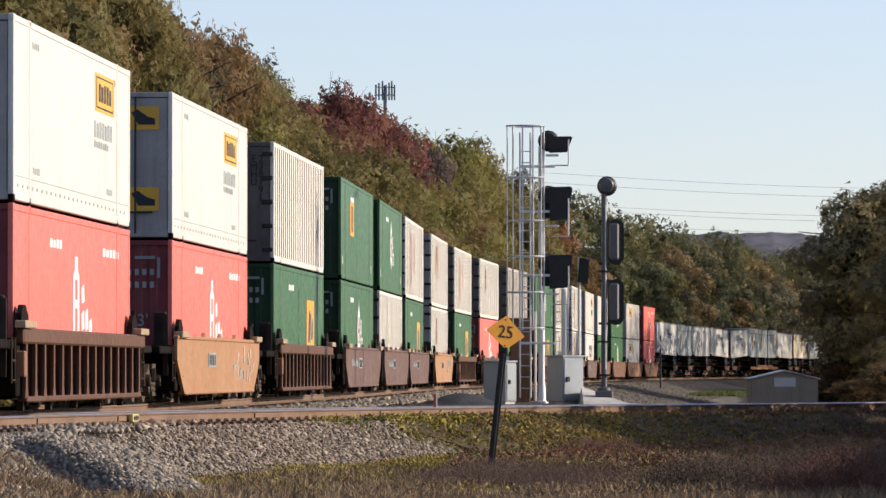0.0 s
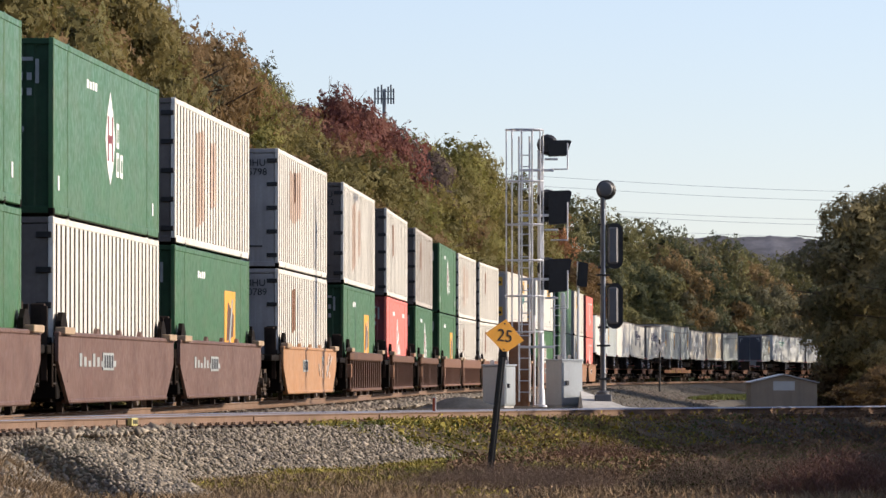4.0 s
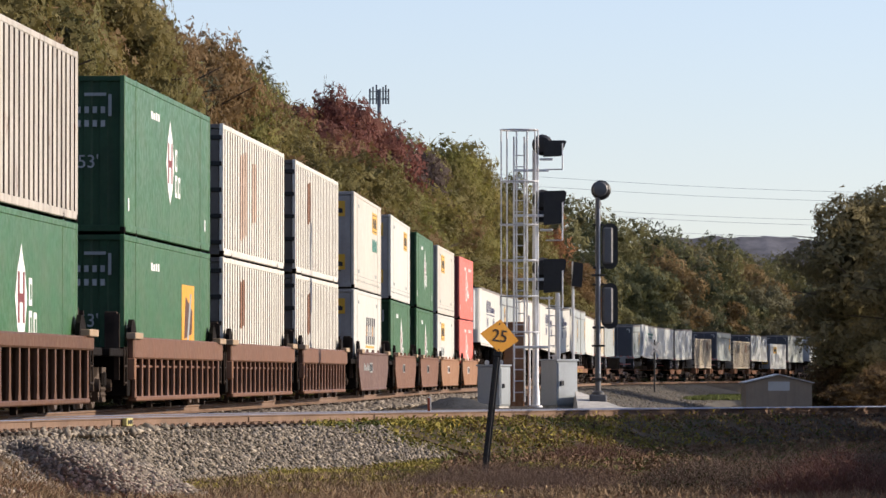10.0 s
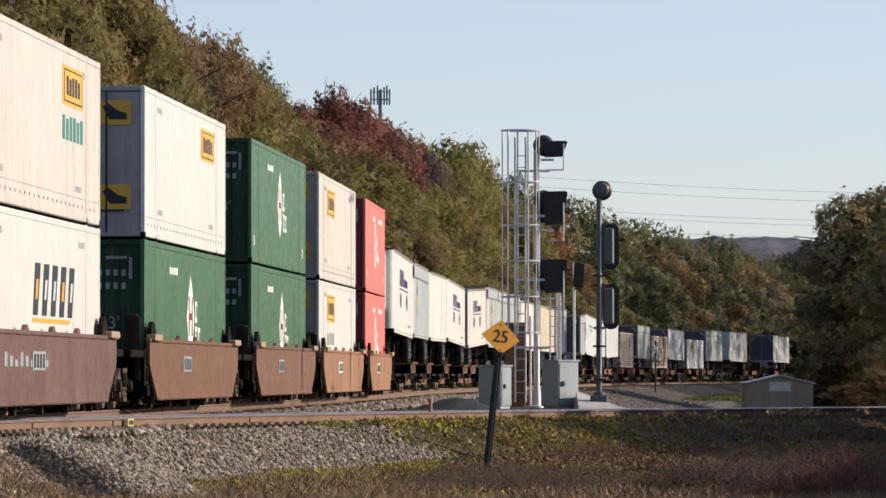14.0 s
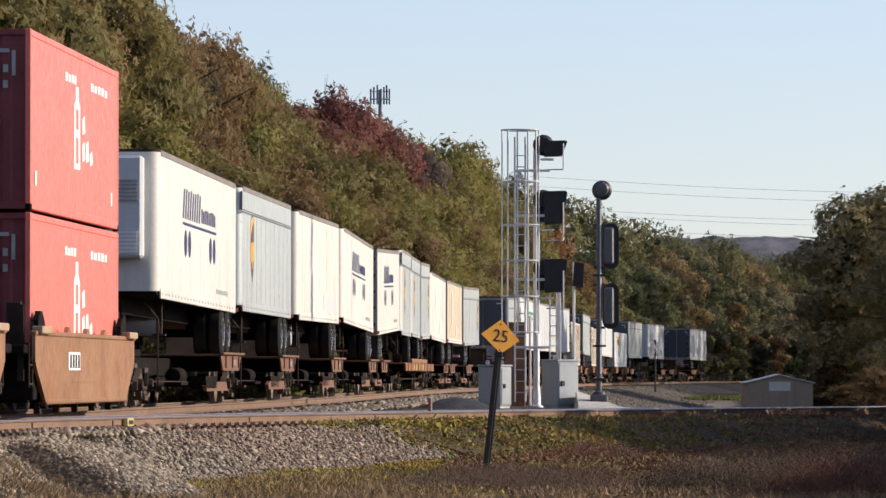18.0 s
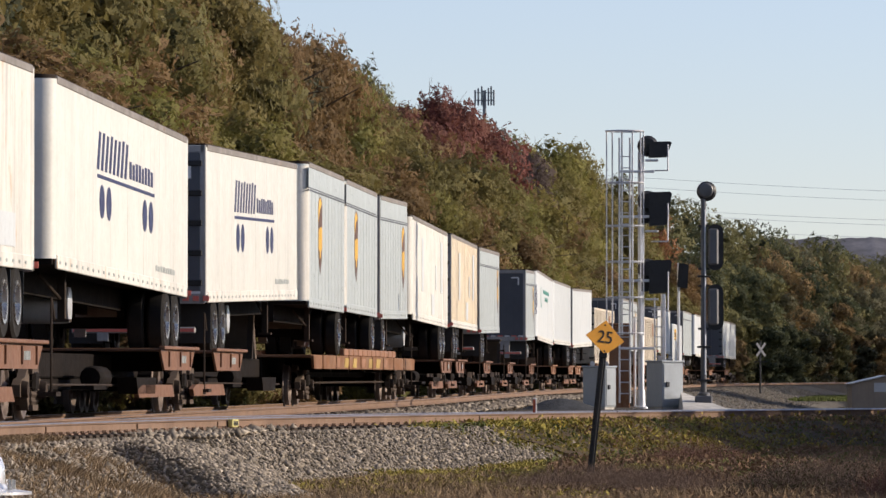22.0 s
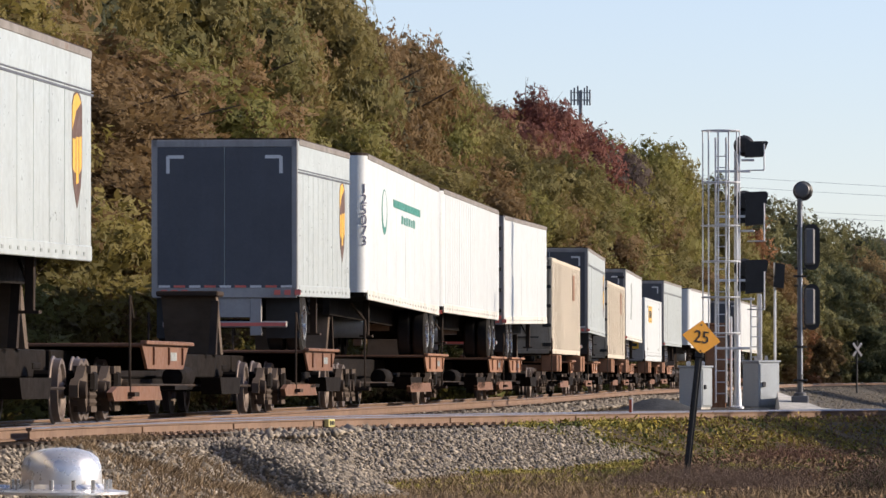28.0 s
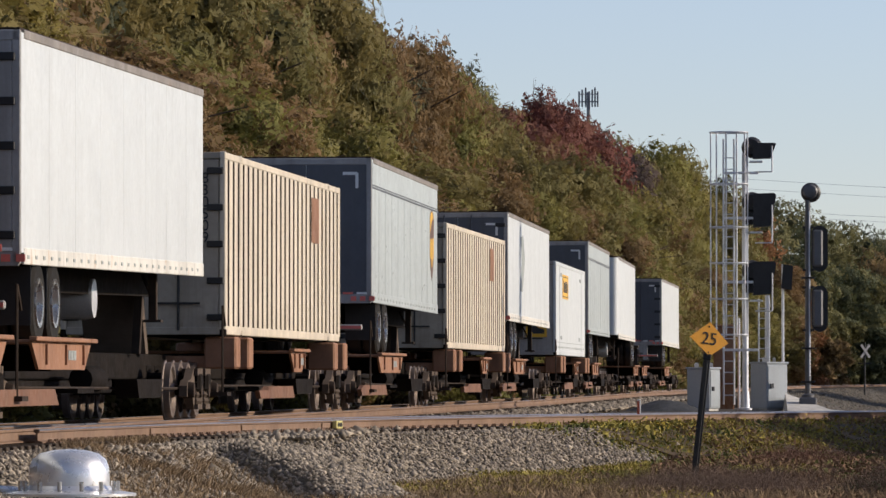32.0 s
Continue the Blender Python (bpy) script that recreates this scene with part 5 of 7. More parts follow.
def spine_unit(a, length, rear, lead, tail, mat, boxed, group="spine cars of the train"):
    """One unit of a spine car: a centre beam, wheel pans under the tyres, a hitch, bogies between the units."""
    L, h = length, length / 2
    car = thing("spine_car", "rusty orange-brown spine car unit with wheel pans" if mat is ORANGE else "dark red-brown spine car unit with wheel pans", "freight car", group)
    part("centre_beam", Build().box(-h - lead, h + tail, -0.33, 0.33, 0.62, 1.0, 0.02).box(-h * 0.7, h * 0.7, -0.26, 0.26, 0.42, 0.62, 0.02), GRIMESHADE, car, "grimy centre beam, its shade painted in")
    def pan(x, half):
        p = part("wheel_pan", Build().box(x - half, x + half, -1.42, 1.42, DECK - 0.05, DECK, 0.012), mat, car, "rust-stained wheel platform")
        for sy in (-1, 1):
            part("pan_side", Build().prism([(x - half, DECK - 0.03), (x + half, DECK - 0.03), (x + half - 0.55, DECK - 0.36), (x - half + 0.55, DECK - 0.36)], sy * 1.40 - 0.02, sy * 1.40 + 0.02), mat, p)
            for dx in (-half * 0.55, half * 0.1, half * 0.7):
                part("pan_rib", Build().box(x + dx - 0.03, x + dx + 0.03, sy * 1.43 - 0.02, sy * 1.43 + 0.02, DECK - 0.3, DECK - 0.05), mat, p)
        part("pan_lip", Build().box(x - half - 0.05, x + half + 0.05, -1.50, -1.40, DECK - 0.02, DECK + 0.035, 0.01), mat, p)
        for k in range(5):
            part("stencil_bar", Build().box(x + half * 0.2 + 0.13 * k, x + half * 0.2 + 0.09 + 0.13 * k, -1.428, -1.418, DECK - 0.24, DECK - 0.12), GREYTXT, p)
        part("lower_sill", Build().prism([(x - 4.2, 0.30), (x - 4.4, 0.42), (x - 3.9, 0.50), (x + 0.2, 0.50), (x + 0.5, 0.30)], -1.30, -1.22), REDCAR, p, "dusty brown lower sill")
        part("pan_bracket", Build().box(x - 0.2, x + 0.2, -1.3, 1.3, 0.72, DECK - 0.05), GRIMESHADE, p)
    if boxed:
        for x in (-h + 0.4, -h + 2.0, h - 2.0, h - 0.4):
            part("load_pedestal", Build().box(x - 0.28, x + 0.28, -1.45, -0.95, 0.78, 1.28, 0.03).box(x - 0.28, x + 0.28, 0.95, 1.45, 0.78, 1.28, 0.03).box(x - 0.15, x + 0.15, -1.3, 1.3, 0.80, 0.98), mat, car, "orange container pedestal")
        pan(0.5, 1.1)
    else:
        pan(rear * (h - 2.4), 2.4)
        hx = -rear * (h - 0.9)
        part("hitch_stand", Build().prism([(hx - 0.75 * rear, 1.0), (hx - 0.45 * rear, 1.0), (hx + 0.22 * rear, 2.0), (hx - 0.08 * rear, 2.0)], -0.46, 0.46), FRAMEDUST, car, "sloping trailer hitch stand")
        part("hitch_strut", Build().prism([(hx + 0.35 * rear, 1.0), (hx + 0.55 * rear, 1.0), (hx + 0.20 * rear, 1.9), (hx + 0.08 * rear, 1.9)], -0.50, -0.38), CASTING, car)
        part("hitch_head", Build().box(hx - 0.42, hx + 0.42, -0.52, 0.52, 1.97, 2.06, 0.02), CASTING, car)
    part("walkway", Build().box(-h * 0.4 - 0.7, -h * 0.4 + 0.7, -1.30, -0.95, 0.44, 0.50), GRIMESHADE, car)
    part("brake_box", Build().prism([(h * 0.3 - 1.3, 0.62), (h * 0.3 - 1.1, 0.36), (h * 0.3 + 1.1, 0.36), (h * 0.3 + 1.3, 0.62)], -1.30, -0.98), GRIMESHADE, car)
    for sy in (-1, 1):
        part("grab_iron", Build().tube((-h - 0.35, sy * 1.3, 0.4), (-h - 0.35, sy * 1.3, 1.75), 0.02, n=6).tube((-h - 0.35, sy * 1.3, 1.75), (-h - 0.05, sy * 1.3, 1.45), 0.02, n=6), CASTING, car)
        part("step", Build().box(-h - 0.55, -h - 0.1, sy * 1.25 - 0.15, sy * 1.25 + 0.15, 0.36, 0.42), CASTING, car)
    part("air_tank", Build().lathe([(0.02, -0.7), (0.16, -0.68), (0.18, -0.6), (0.18, 0.6), (0.16, 0.68), (0.02, 0.7)], (h * 0.05, -0.75, 0.62), "x", 12), GRIMESHADE, car)
    part("brake_rod", Build().tube((-h, -0.9, 0.52), (h, -0.9, 0.48), 0.022, n=6), CASTING, car)
    bogie(car, -h - lead + 0.9)
    if tail > 1.6:
        bogie(car, h + tail - 0.9)
    MOVERS.append((car, a - lead, a + L + tail, pose((tail - lead) / -2, 0, 0)))
    return car


U = UPSG
TRAILERS = [   # start, length, height front/back over the rail, kind, material, words, marks, rear, tandem, end
    (443.34, 16.0, 5.04, 4.93, "smooth", WARMWHITE, "white smooth-sided trailer with navy marks", ("navy_word",), 1, True, GREYEND),
    (460.93, 13.8, 4.95, 4.92, "band", U, "silver-grey trailer with a brown and gold shield", ("shield_front",), 1, True, DARKEND),
    (477.28, 15.3, 4.90, 4.94, "smooth", CREAM, "cream rust-streaked trailer with a white lower panel", ("low_patch",), 1, True, GREYEND),
    (494.65, 16.2, 4.93, 4.75, "smooth", WARMWHITE, "white trailer with navy marks", ("navy_word",), 1, True, GREYEND),
    (513.69, 16.2, 4.75, 5.03, "smooth", WARMWHITE, "white trailer with navy marks and a dark door frame", ("navy_word",), -1, True, DARKEND),
    (532.05, 8.3, 5.17, 5.15, "band", U, "short silver-grey trailer with a shield emblem", ("shield_front",), 1, False, DARKEND),
    (540.75, 8.4, 5.12, 5.08, "band", U, "short silver-grey trailer with a shield emblem", ("shield_front",), 1, False, DARKEND),
    (550.11, 8.6, 5.06, 5.15, "band", U, "short silver-grey trailer with a shield emblem and dark end", ("shield_back",), -1, False, DARKEND),
    (560.31, 14.2, 4.89, 4.79, "smooth", CREAM, "cream trailer with rust-stained panels", ("patches",), 1, True, GREYEND),
    (576.39, 14.2, 4.82, 4.80, "posts", TANNED, "tan stained trailer with upright side posts", ("patches",), -1, True, DARKEND),
    (592.18, 14.2, 4.80, 4.93, "band", U, "silver-grey trailer with a shield near its end", ("shield_back",), -1, True, DARKEND),
    (630.33, 8.6, 4.82, 4.91, "band", U, "short silver-grey trailer with a dark closed door and shield", ("shield_back",), -1, False, DARKEND),
    (641.84, 15.6, 5.04, 4.90, "smooth", WHITE, "white trailer with green marks and a rounded nose", ("green_word",), 1, True, GREYEND),
    (658.38, 16.05, 4.91, 4.90, "posts", WHITE, "plain white trailer with a rusty lower rail", (), 1, True, GREYEND),
    (676.30, 17.2, 4.83, 5.00, "smooth", WHITE, "plain bright white trailer with pale doors", (), -1, True, GREYEND),
    (695.95, 16.3, 4.16, 4.23, "box", CORR_TAN, "tan corrugated steel container on pedestals", ("stain_back",), -1, True, None),
    (717.92, 13.84, 4.97, 4.90, "band", U, "silver-grey trailer with a shield and a dark door", ("shield_back",), -1, True, DARKEND),
    (733.96, 16.4, 4.14, 4.16, "box", CORR_TAN, "tan corrugated steel container with a rust mark", ("stain_back",), -1, True, None),
    (751.43, 16.1, 4.92, 4.86, "smooth", WHITE, "white trailer with a faded wavy mark", ("ghost_wave",), -1, True, DARKEND),
    (770.60, 16.15, 4.06, 4.05, "box", WHITE, "white container with a yellow emblem on pedestals", ("plate_front",), -1, True, None),
    (789.13, 16.2, 5.12, 5.12, "band", U, "pale grey trailer with a dark door", (), -1, True, DARKEND),
    (813.0, 16.2, 5.15, 5.12, "smooth", WHITE, "plain white trailer on a spine car", (), 1, True, GREYEND),
    (855.91, 16.3, 5.10, 5.02, "smooth", WHITE, "white trailer with a dark closed door, last of the train", (), -1, True, DARKEND),
]
for k, (a, L, h0, h1, style, mat, words, marks, rear, tandem, em) in enumerate(TRAILERS):
    nxt = TRAILERS[k + 1][0] if k + 1 < len(TRAILERS) else a + L + 5
    prv = TRAILERS[k - 1][0] + TRAILERS[k - 1][1] if k else a - 4
    lead, tail = min(1.6, (a - prv) / 2 + 0.5), min(2.2, (nxt - a - L) / 2 + 0.5)
    cm = ORANGE if a > 640 else REDCAR
    if style == "box":
        c = container(L, h0 - 1.28, "ribbed" if mat is not WHITE else "plain", mat, words, [m for m in marks if m != "stain_back"], "doors" if mat is not WHITE else "plates", TANEND if mat is not WHITE else GREYEND, "830509" if k == 15 else None, upright=True)
        if "stain_back" in marks:
            part("rust_mark", Build().box(L / 2 - 4.6, L / 2 - 3.5, -1.302, -1.285, 1.75, 2.55), RUSTPATCH, c, "rust brown upright mark")
        MOVERS.append((c, a - lead, a + L + tail, pose((lead - tail) / 2, 0, 1.28)))
        spine_unit(a, L, rear, lead, tail, cm, True)
        continue
    H = (h0 + h1) / 2 - DECK
    t = trailer(L, H, style, mat, words, marks, rear, tandem, em, nose_mat=CREAM if k in (5, 6) else None, number="125073" if k == 12 else None)
    tilt = math.degrees(math.atan2(h0 - h1, L))
    MOVERS.append((t, a - lead, a + L + tail, pose((lead - tail) / 2, 0, DECK, 0, tilt, 0)))
    if k == 0:
        unit = part("cooling_unit", Build().box(-L / 2 - 0.42, -L / 2 + 0.01, -1.0, 1.0, 1.75, H - 0.15, 0.05), WHITE, t, "white cooling unit with slatted grilles")
        for i in range(12):
            z = 1.85 + 0.075 * i + (0.55 if i > 5 else 0)
            part("slat", Build().box(-L / 2 - 0.45, -L / 2 - 0.41, -0.9, 0.9, z, z + 0.04), GREYEND if i > 5 else PALE, unit)
    if k not in (5, 6, 7):
        spine_unit(a, L, rear, lead, tail, cm, False)

# the flat car under the three short trailers, and the empty unit behind the eleventh
a, L = 531.6, 27.4
flat = thing("flat_car", "rusty flat car with a brown and yellow striped side sill", "freight car")
h = L / 2
part("deck", Build().box(-h, h, -1.40, 1.40, DECK - 0.06, DECK - 0.004, 0.01), RUST, flat)
part("centre_sill", Build().box(-h, h, -0.35, 0.35, 0.62, DECK - 0.06), GRIMESHADE, flat)
for sy in (-1, 1):
    s = part("side_sill", Build().prism([(-h, DECK - 0.02), (h, DECK - 0.02), (h - 0.2, DECK - 0.30), (-h + 0.2, DECK - 0.30)], sy * 1.42 - 0.03, sy * 1.42 + 0.03), RUST, flat)
    for i in range(7):
        x = -h + 5.2 + 2.1 * i
        part("sill_stripe", Build().prism([(x, DECK - 0.05), (x + 0.9 + 0.2 * (i % 2), DECK - 0.06), (x + 0.75, DECK - 0.27), (x - 0.2, DECK - 0.26)], sy * 1.452 - 0.006, sy * 1.452 + 0.002), FADEDYELLOW if i % 3 else ORANGE, s, "flaking yellow stripe")
    for i in range(8):
        part("stake_pocket", Build().box(-h + 2.0 + 3.1 * i, -h + 2.14 + 3.1 * i, sy * 1.455 - 0.02, sy * 1.455 + 0.02, DECK - 0.30, DECK - 0.01, 0.01), RUST, s)
    for i in range(12):
        part("chock_rail", Build().box(-h + 8 + 1.2 * i, -h + 9.0 + 1.2 * i, sy * 1.32 - 0.06, sy * 1.32 + 0.06, DECK, DECK + 0.16, 0.02), ORANGE, flat)
for x in (-h + 2.2, h - 2.2):
    bogie(flat, x)
for i in range(5):
    part("cross_bearer", Build().box(-h + 5 + 4.3 * i - 0.1, -h + 5 + 4.3 * i + 0.1, -1.35, 1.35, 0.74, DECK - 0.06), GRIMESHADE, flat)
part("brake_rod", Build().tube((-h + 3, -0.9, 0.5), (h - 3, -0.9, 0.5), 0.025, n=6), CASTING, flat)
MOVERS.append((flat, a + 2, a + L - 2, Matrix()))
spine_unit(610.2, 16.5, -1, 1.2, 1.9, REDCAR, False)
spine_unit(833.2, 18.0, -1, 1.2, 1.9, ORANGE, False)
# ---- signals and line-side things ----
PAD_Z = -0.20
pad = tagged(new("signal_pad"), "pale gravel pad between the tracks with signals on it", "gravel pad", kind="structure")
part("pad", Build().prism([(-1.2, 128), (4.6, 128), (4.9, 141), (2.6, 156), (1.6, 156), (-0.6, 140)], -1.4, PAD_Z, "xy"), GRAVEL, pad)
part("concrete_apron", Build().prism([(3.35, 135), (5.0, 135), (4.2, 152), (3.6, 152)], PAD_Z, PAD_Z + 0.03, "xy"), CONCRETE, pad, "pale concrete strip")

part("concrete_ramp", Build().add([(3.40, 136.0, -0.25), (4.78, 136.6, -0.25), (3.46, 141.5, 0.26), (3.40, 142.5, -0.25), (4.6, 142.5, -0.25)], [(0, 1, 2), (1, 4, 2), (4, 3, 2), (3, 0, 2), (0, 3, 4, 1)]), CONCRETE, pad, "pale sloping concrete footing")
tower = thing("signal_mast", "galvanised signal mast with a caged ladder and black heads", "railway signal", m=pose(2.49, 145, PAD_Z))
T_H = 6.85
part("mast", Build().tube((0, 0, 0), (0, 0, T_H), 0.085, n=14).lathe([(0.22, 0.0), (0.22, 0.05), (0.12, 0.07), (0.10, 0.5)], n=12), GALV, tower, "galvanised round mast")
for x in (-0.58, -0.30):
    part("ladder_rail", Build().tube((x, -0.25, 0.15), (x, -0.25, T_H + 0.35), 0.026, n=8), GALV, tower)
for i in range(22):
    part("rung", Build().tube((-0.58, -0.25, 0.4 + 0.30 * i), (-0.30, -0.25, 0.4 + 0.30 * i), 0.016, n=6), GALV, tower)
for k, z in enumerate((2.0, 2.95, 3.9, 4.85, 6.0, T_H + 0.52)):
    n = 18
    hoop = Build()
    ring = [(-0.44 + 0.50 * math.cos(a), -0.35 + 0.42 * math.sin(a)) for a in (2 * math.pi * i / n for i in range(n))]
    for i in range(n):
        hoop.tube((*ring[i], z), (*ring[(i + 1) % n], z), 0.024, n=6, caps=False)
    part("cage_hoop", hoop, GALV, tower)
for i in range(11):
    a = 2 * math.pi * i / 11
    x, y = -0.44 + 0.50 * math.cos(a), -0.35 + 0.42 * math.sin(a)
    part("cage_bar", Build().tube((x, y, 1.95), (x, y, T_H + 0.52), 0.017, n=6), GALV, tower)
for z in (1.6, 3.4, 5.1, 6.3):
    part("bracket", Build().box(-0.6, 0.35, -0.28, -0.20, z - 0.035, z + 0.035, 0.01).tube((0, 0, z), (0, -0.25, z), 0.03, n=6), GALV, tower)
for z, big in ((T_H + 0.05, 0.44), (5.33, 0.95), (3.52, 0.95)):
    hd = part("signal_head", Build().prism([(-0.30 * big + 0.1, -0.42 * big), (0.34, -0.42 * big), (0.42, 0.0), (0.42, 0.36 * big), (-0.20, 0.36 * big)], -0.10, 0.32), HEADBLACK, tower, "matt black signal head", pose(0.16, 0, z))
    part("hood", Build().prism([(0.05, -0.50 * big), (0.52, -0.46 * big), (0.66, 0.40 * big), (0.60, 0.46 * big), (0.05, 0.44 * big)], -0.30, 0.30), HEADBLACK, hd, "black hood")
    part("back_cover", Build().lathe([(0.02, -0.20), (0.20, -0.18), (0.28, -0.05), (0.28, 0.02)], (0.02, -0.05, 0.20 * big), "y", 16), HEADBLACK, hd)
    part("guard_rail", Build().tube((0.55, -0.32, -0.62 * big - 0.3), (0.55, -0.32, 0.12), 0.02, n=6).tube((0.1, -0.2, -0.62 * big - 0.3), (0.55, -0.32, -0.62 * big - 0.3), 0.02, n=6), GALV, hd)
    part("platform", Build().box(-0.05, 0.30, -0.30, 0.10, -0.62 * big - 0.05, -0.62 * big, 0.01), GALV, hd)

# a second galvanised ladder mast behind, on the far side of the case
rear = thing("signal_mast", "short galvanised signal mast with ladder and cabinet", "railway signal", m=pose(3.35, 158, PAD_Z - 0.05))
part("mast", Build().tube((0.0, 0, 0), (0.0, 0, 3.3), 0.07, n=12).tube((0.45, 0, 1.0), (0.45, 0, 4.2), 0.04, n=8), GALV, rear)
for x in (-0.25, 0.05):
    part("ladder_rail", Build().tube((x, -0.2, 0.4), (x, -0.2, 3.2), 0.024, n=8), GALV, rear)
for i in range(9):
    part("rung", Build().tube((-0.25, -0.2, 0.6 + 0.29 * i), (0.05, -0.2, 0.6 + 0.29 * i), 0.016, n=6), GALV, rear)
part("signal_head", Build().prism([(0.40, 3.5), (0.70, 3.45), (0.74, 4.15), (0.46, 4.2)], -0.2, 0.2), HEADBLACK, rear, "matt black signal head")

box_post = thing("equipment_post", "tall brown steel relay cabinet beside the signal mast", "cabinet", m=pose(1.98, 150, PAD_Z - 0.1))
part("cabinet", Build().box(-0.28, 0.28, -0.25, 0.25, 0.0, 2.35, 0.02).box(-0.30, 0.30, -0.27, 0.27, 2.35, 2.42, 0.02), RUST, box_post)
part("conduit", Build().tube((0.42, 0, 0), (0.42, 0, 2.6), 0.035, n=8), GALV, box_post)


def signal_case(x, y, w, d, hgt, turn, label):
    """A metal case with its door on the side that faces right."""
    c = thing("signal_case", label, "cabinet", m=pose(x, y, PAD_Z, 0, 0, turn))
    part("body", Build().box(-w / 2, w / 2, -d / 2, d / 2, 0.06, hgt - 0.05, 0.015), CASE, c)
    part("base", Build().box(-w / 2 + 0.03, w / 2 - 0.03, -d / 2 + 0.03, d / 2 - 0.03, 0.0, 0.07), CONCRETE, c)
    part("roof", Build().box(-w / 2 - 0.03, w / 2 + 0.03, -d / 2 - 0.03, d / 2 + 0.03, hgt - 0.05, hgt, 0.012), CASE, c)
    dr = part("door", Build().box(w / 2 - 0.002, w / 2 + 0.02, -d / 2 + 0.04, d / 2 - 0.04, 0.10, hgt - 0.09, 0.008), CASE, c)
    part("handle", Build().box(w / 2 + 0.02, w / 2 + 0.06, -d / 2 + 0.10, -d / 2 + 0.20, hgt * 0.46, hgt * 0.56, 0.008), INK, dr, "dark door handle")
    for sx in (-1, 1):
        part("lifting_eye", Build().lathe([(0.05, -0.012), (0.07, 0.0), (0.05, 0.012)], (sx * (w / 2 - 0.12), 0, hgt + 0.05), "y", 10), GALV, c)
    return c


signal_case(1.34, 141, 0.64, 0.66, 1.13, -25, "pale grey-blue metal signal case, the shorter one")
signal_case(3.05, 142, 0.68, 0.69, 1.27, -53, "pale grey-blue metal signal case with a dark handle")

heap = Build()
heap.lathe([(1.15, 0.0), (0.8, 0.12), (0.4, 0.27), (0.05, 0.32)], n=18)
mound = new("mound", heap.mesh("mound", DARKGRAVEL))
mound.matrix_basis = pose(0.35, 140.5, PAD_Z - 0.03) @ Matrix.Diagonal((1.0, 1.8, 1.0, 1))
tagged(mound, "low mound of dark grey gravel beside the signal case", "mound")

disc = thing("signal_mast", "dark signal mast with a round disc and two oval heads", "railway signal", m=pose(3.98, 139, PAD_Z))
part("mast", Build().lathe([(0.16, 0.0), (0.16, 0.42), (0.075, 0.46), (0.07, 5.42)], n=14), MASTGREY, disc, "dull grey steel mast")
part("base", Build().box(-0.22, 0.22, -0.22, 0.22, 0.0, 0.36, 0.03), DARKEND, disc, "dark grey cast base")
part("mast_face", Build().tube((0.035, -0.055, 0.9), (0.035, -0.055, 5.1), 0.022, n=6), GALV, disc, "thin bright tube along the mast")
top = part("disc", Build().lathe([(0.02, -0.10), (0.20, -0.08), (0.25, -0.02), (0.255, 0.05), (0.22, 0.12)], (0.08, 0, 5.58), "y", 22), HEADBLACK, disc, "round black disc signal")
part("lens_cover", Build().lathe([(0.01, -0.16), (0.16, -0.13), (0.205, -0.07)], (0.06, 0, 5.60), "y", 16), MASTGREY, top)
for z in (4.15, 2.62):
    hd = part("oval_head", Build().prism([(0.30 + 0.21 * math.cos(a), (0.38 if math.sin(a) > 0 else -0.38) + 0.21 * math.sin(a)) for a in (2 * math.pi * (k + 0.5) / 16 for k in range(16))], -0.06, 0.10), HEADBLACK, disc, "oval black signal head", pose(0, 0, z))
    part("lamp_housing", Build().box(0.12, 0.38, -0.15, -0.05, -0.46, 0.48, 0.05), MASTGREY, hd, "dark grey housing")
    for k in range(3):
        part("hood", Build().lathe([(0.11, 0.10), (0.115, 0.34)], (0.34, 0, -0.30 + 0.30 * k), "y", 12, False), HEADBLACK, hd)
    part("bracket", Build().box(-0.14, 0.16, -0.05, 0.05, -0.58, -0.52, 0.01).box(-0.14, 0.16, -0.05, 0.05, 0.52, 0.57, 0.01), HEADBLACK, hd)
for z in (3.4, 1.6, 0.75):
    part("step", Build().box(-0.16, 0.18, -0.12, 0.12, z - 0.02, z + 0.03, 0.01), HEADBLACK, disc)

sign = thing("speed_sign", "yellow diamond speed sign with black figures on a leaning post", "sign", m=pose(0.60, 78.0, -0.86, 0, 6.1, 0))
part("post", Build().box(-0.022, 0.022, -0.03, 0.03, 0.0, 2.13, 0.006).box(-0.05, 0.05, -0.008, 0.008, 0.0, 2.10, 0.003), BLACK, sign, "black steel post")
board = part("board", Build().prism([(-0.305, 0.035), (0.0, 0.255), (0.305, -0.035), (0.02, -0.235)], -0.012, 0.0), SIGNY, sign, "yellow diamond board", pose(0.0, -0.04, 2.06, 0, -2.8, 24))
lettering("25", 0.25, BLACK, board, pose(0.0, -0.014, 0.01, 90, 5, 0))
part("bolt", Build().lathe([(0.005, -0.02), (0.014, -0.012)], (-0.01, 0, 0.19), "y", 8).lathe([(0.005, -0.02), (0.014, -0.012)], (0.0, 0, -0.18), "y", 8), BLACK, board)
part("clamp", Build().box(-0.06, 0.06, -0.05, 0.03, 1.78, 1.86, 0.01), BLACK, sign)

stake = thing("marker_stake", "small red and white marker stake beside the rails", "marker", m=pose(-0.26, 112, -0.42))
part("stake", Build().box(-0.035, 0.035, -0.035, 0.035, 0, 0.62, 0.006), PALE, stake)
part("band", Build().box(-0.040, 0.010, -0.040, 0.04, 0.30, 0.60, 0.004), surface("faded_orange_red", (0.55, 0.13, 0.06), 0.6, var=0.2), stake, "orange-red side")

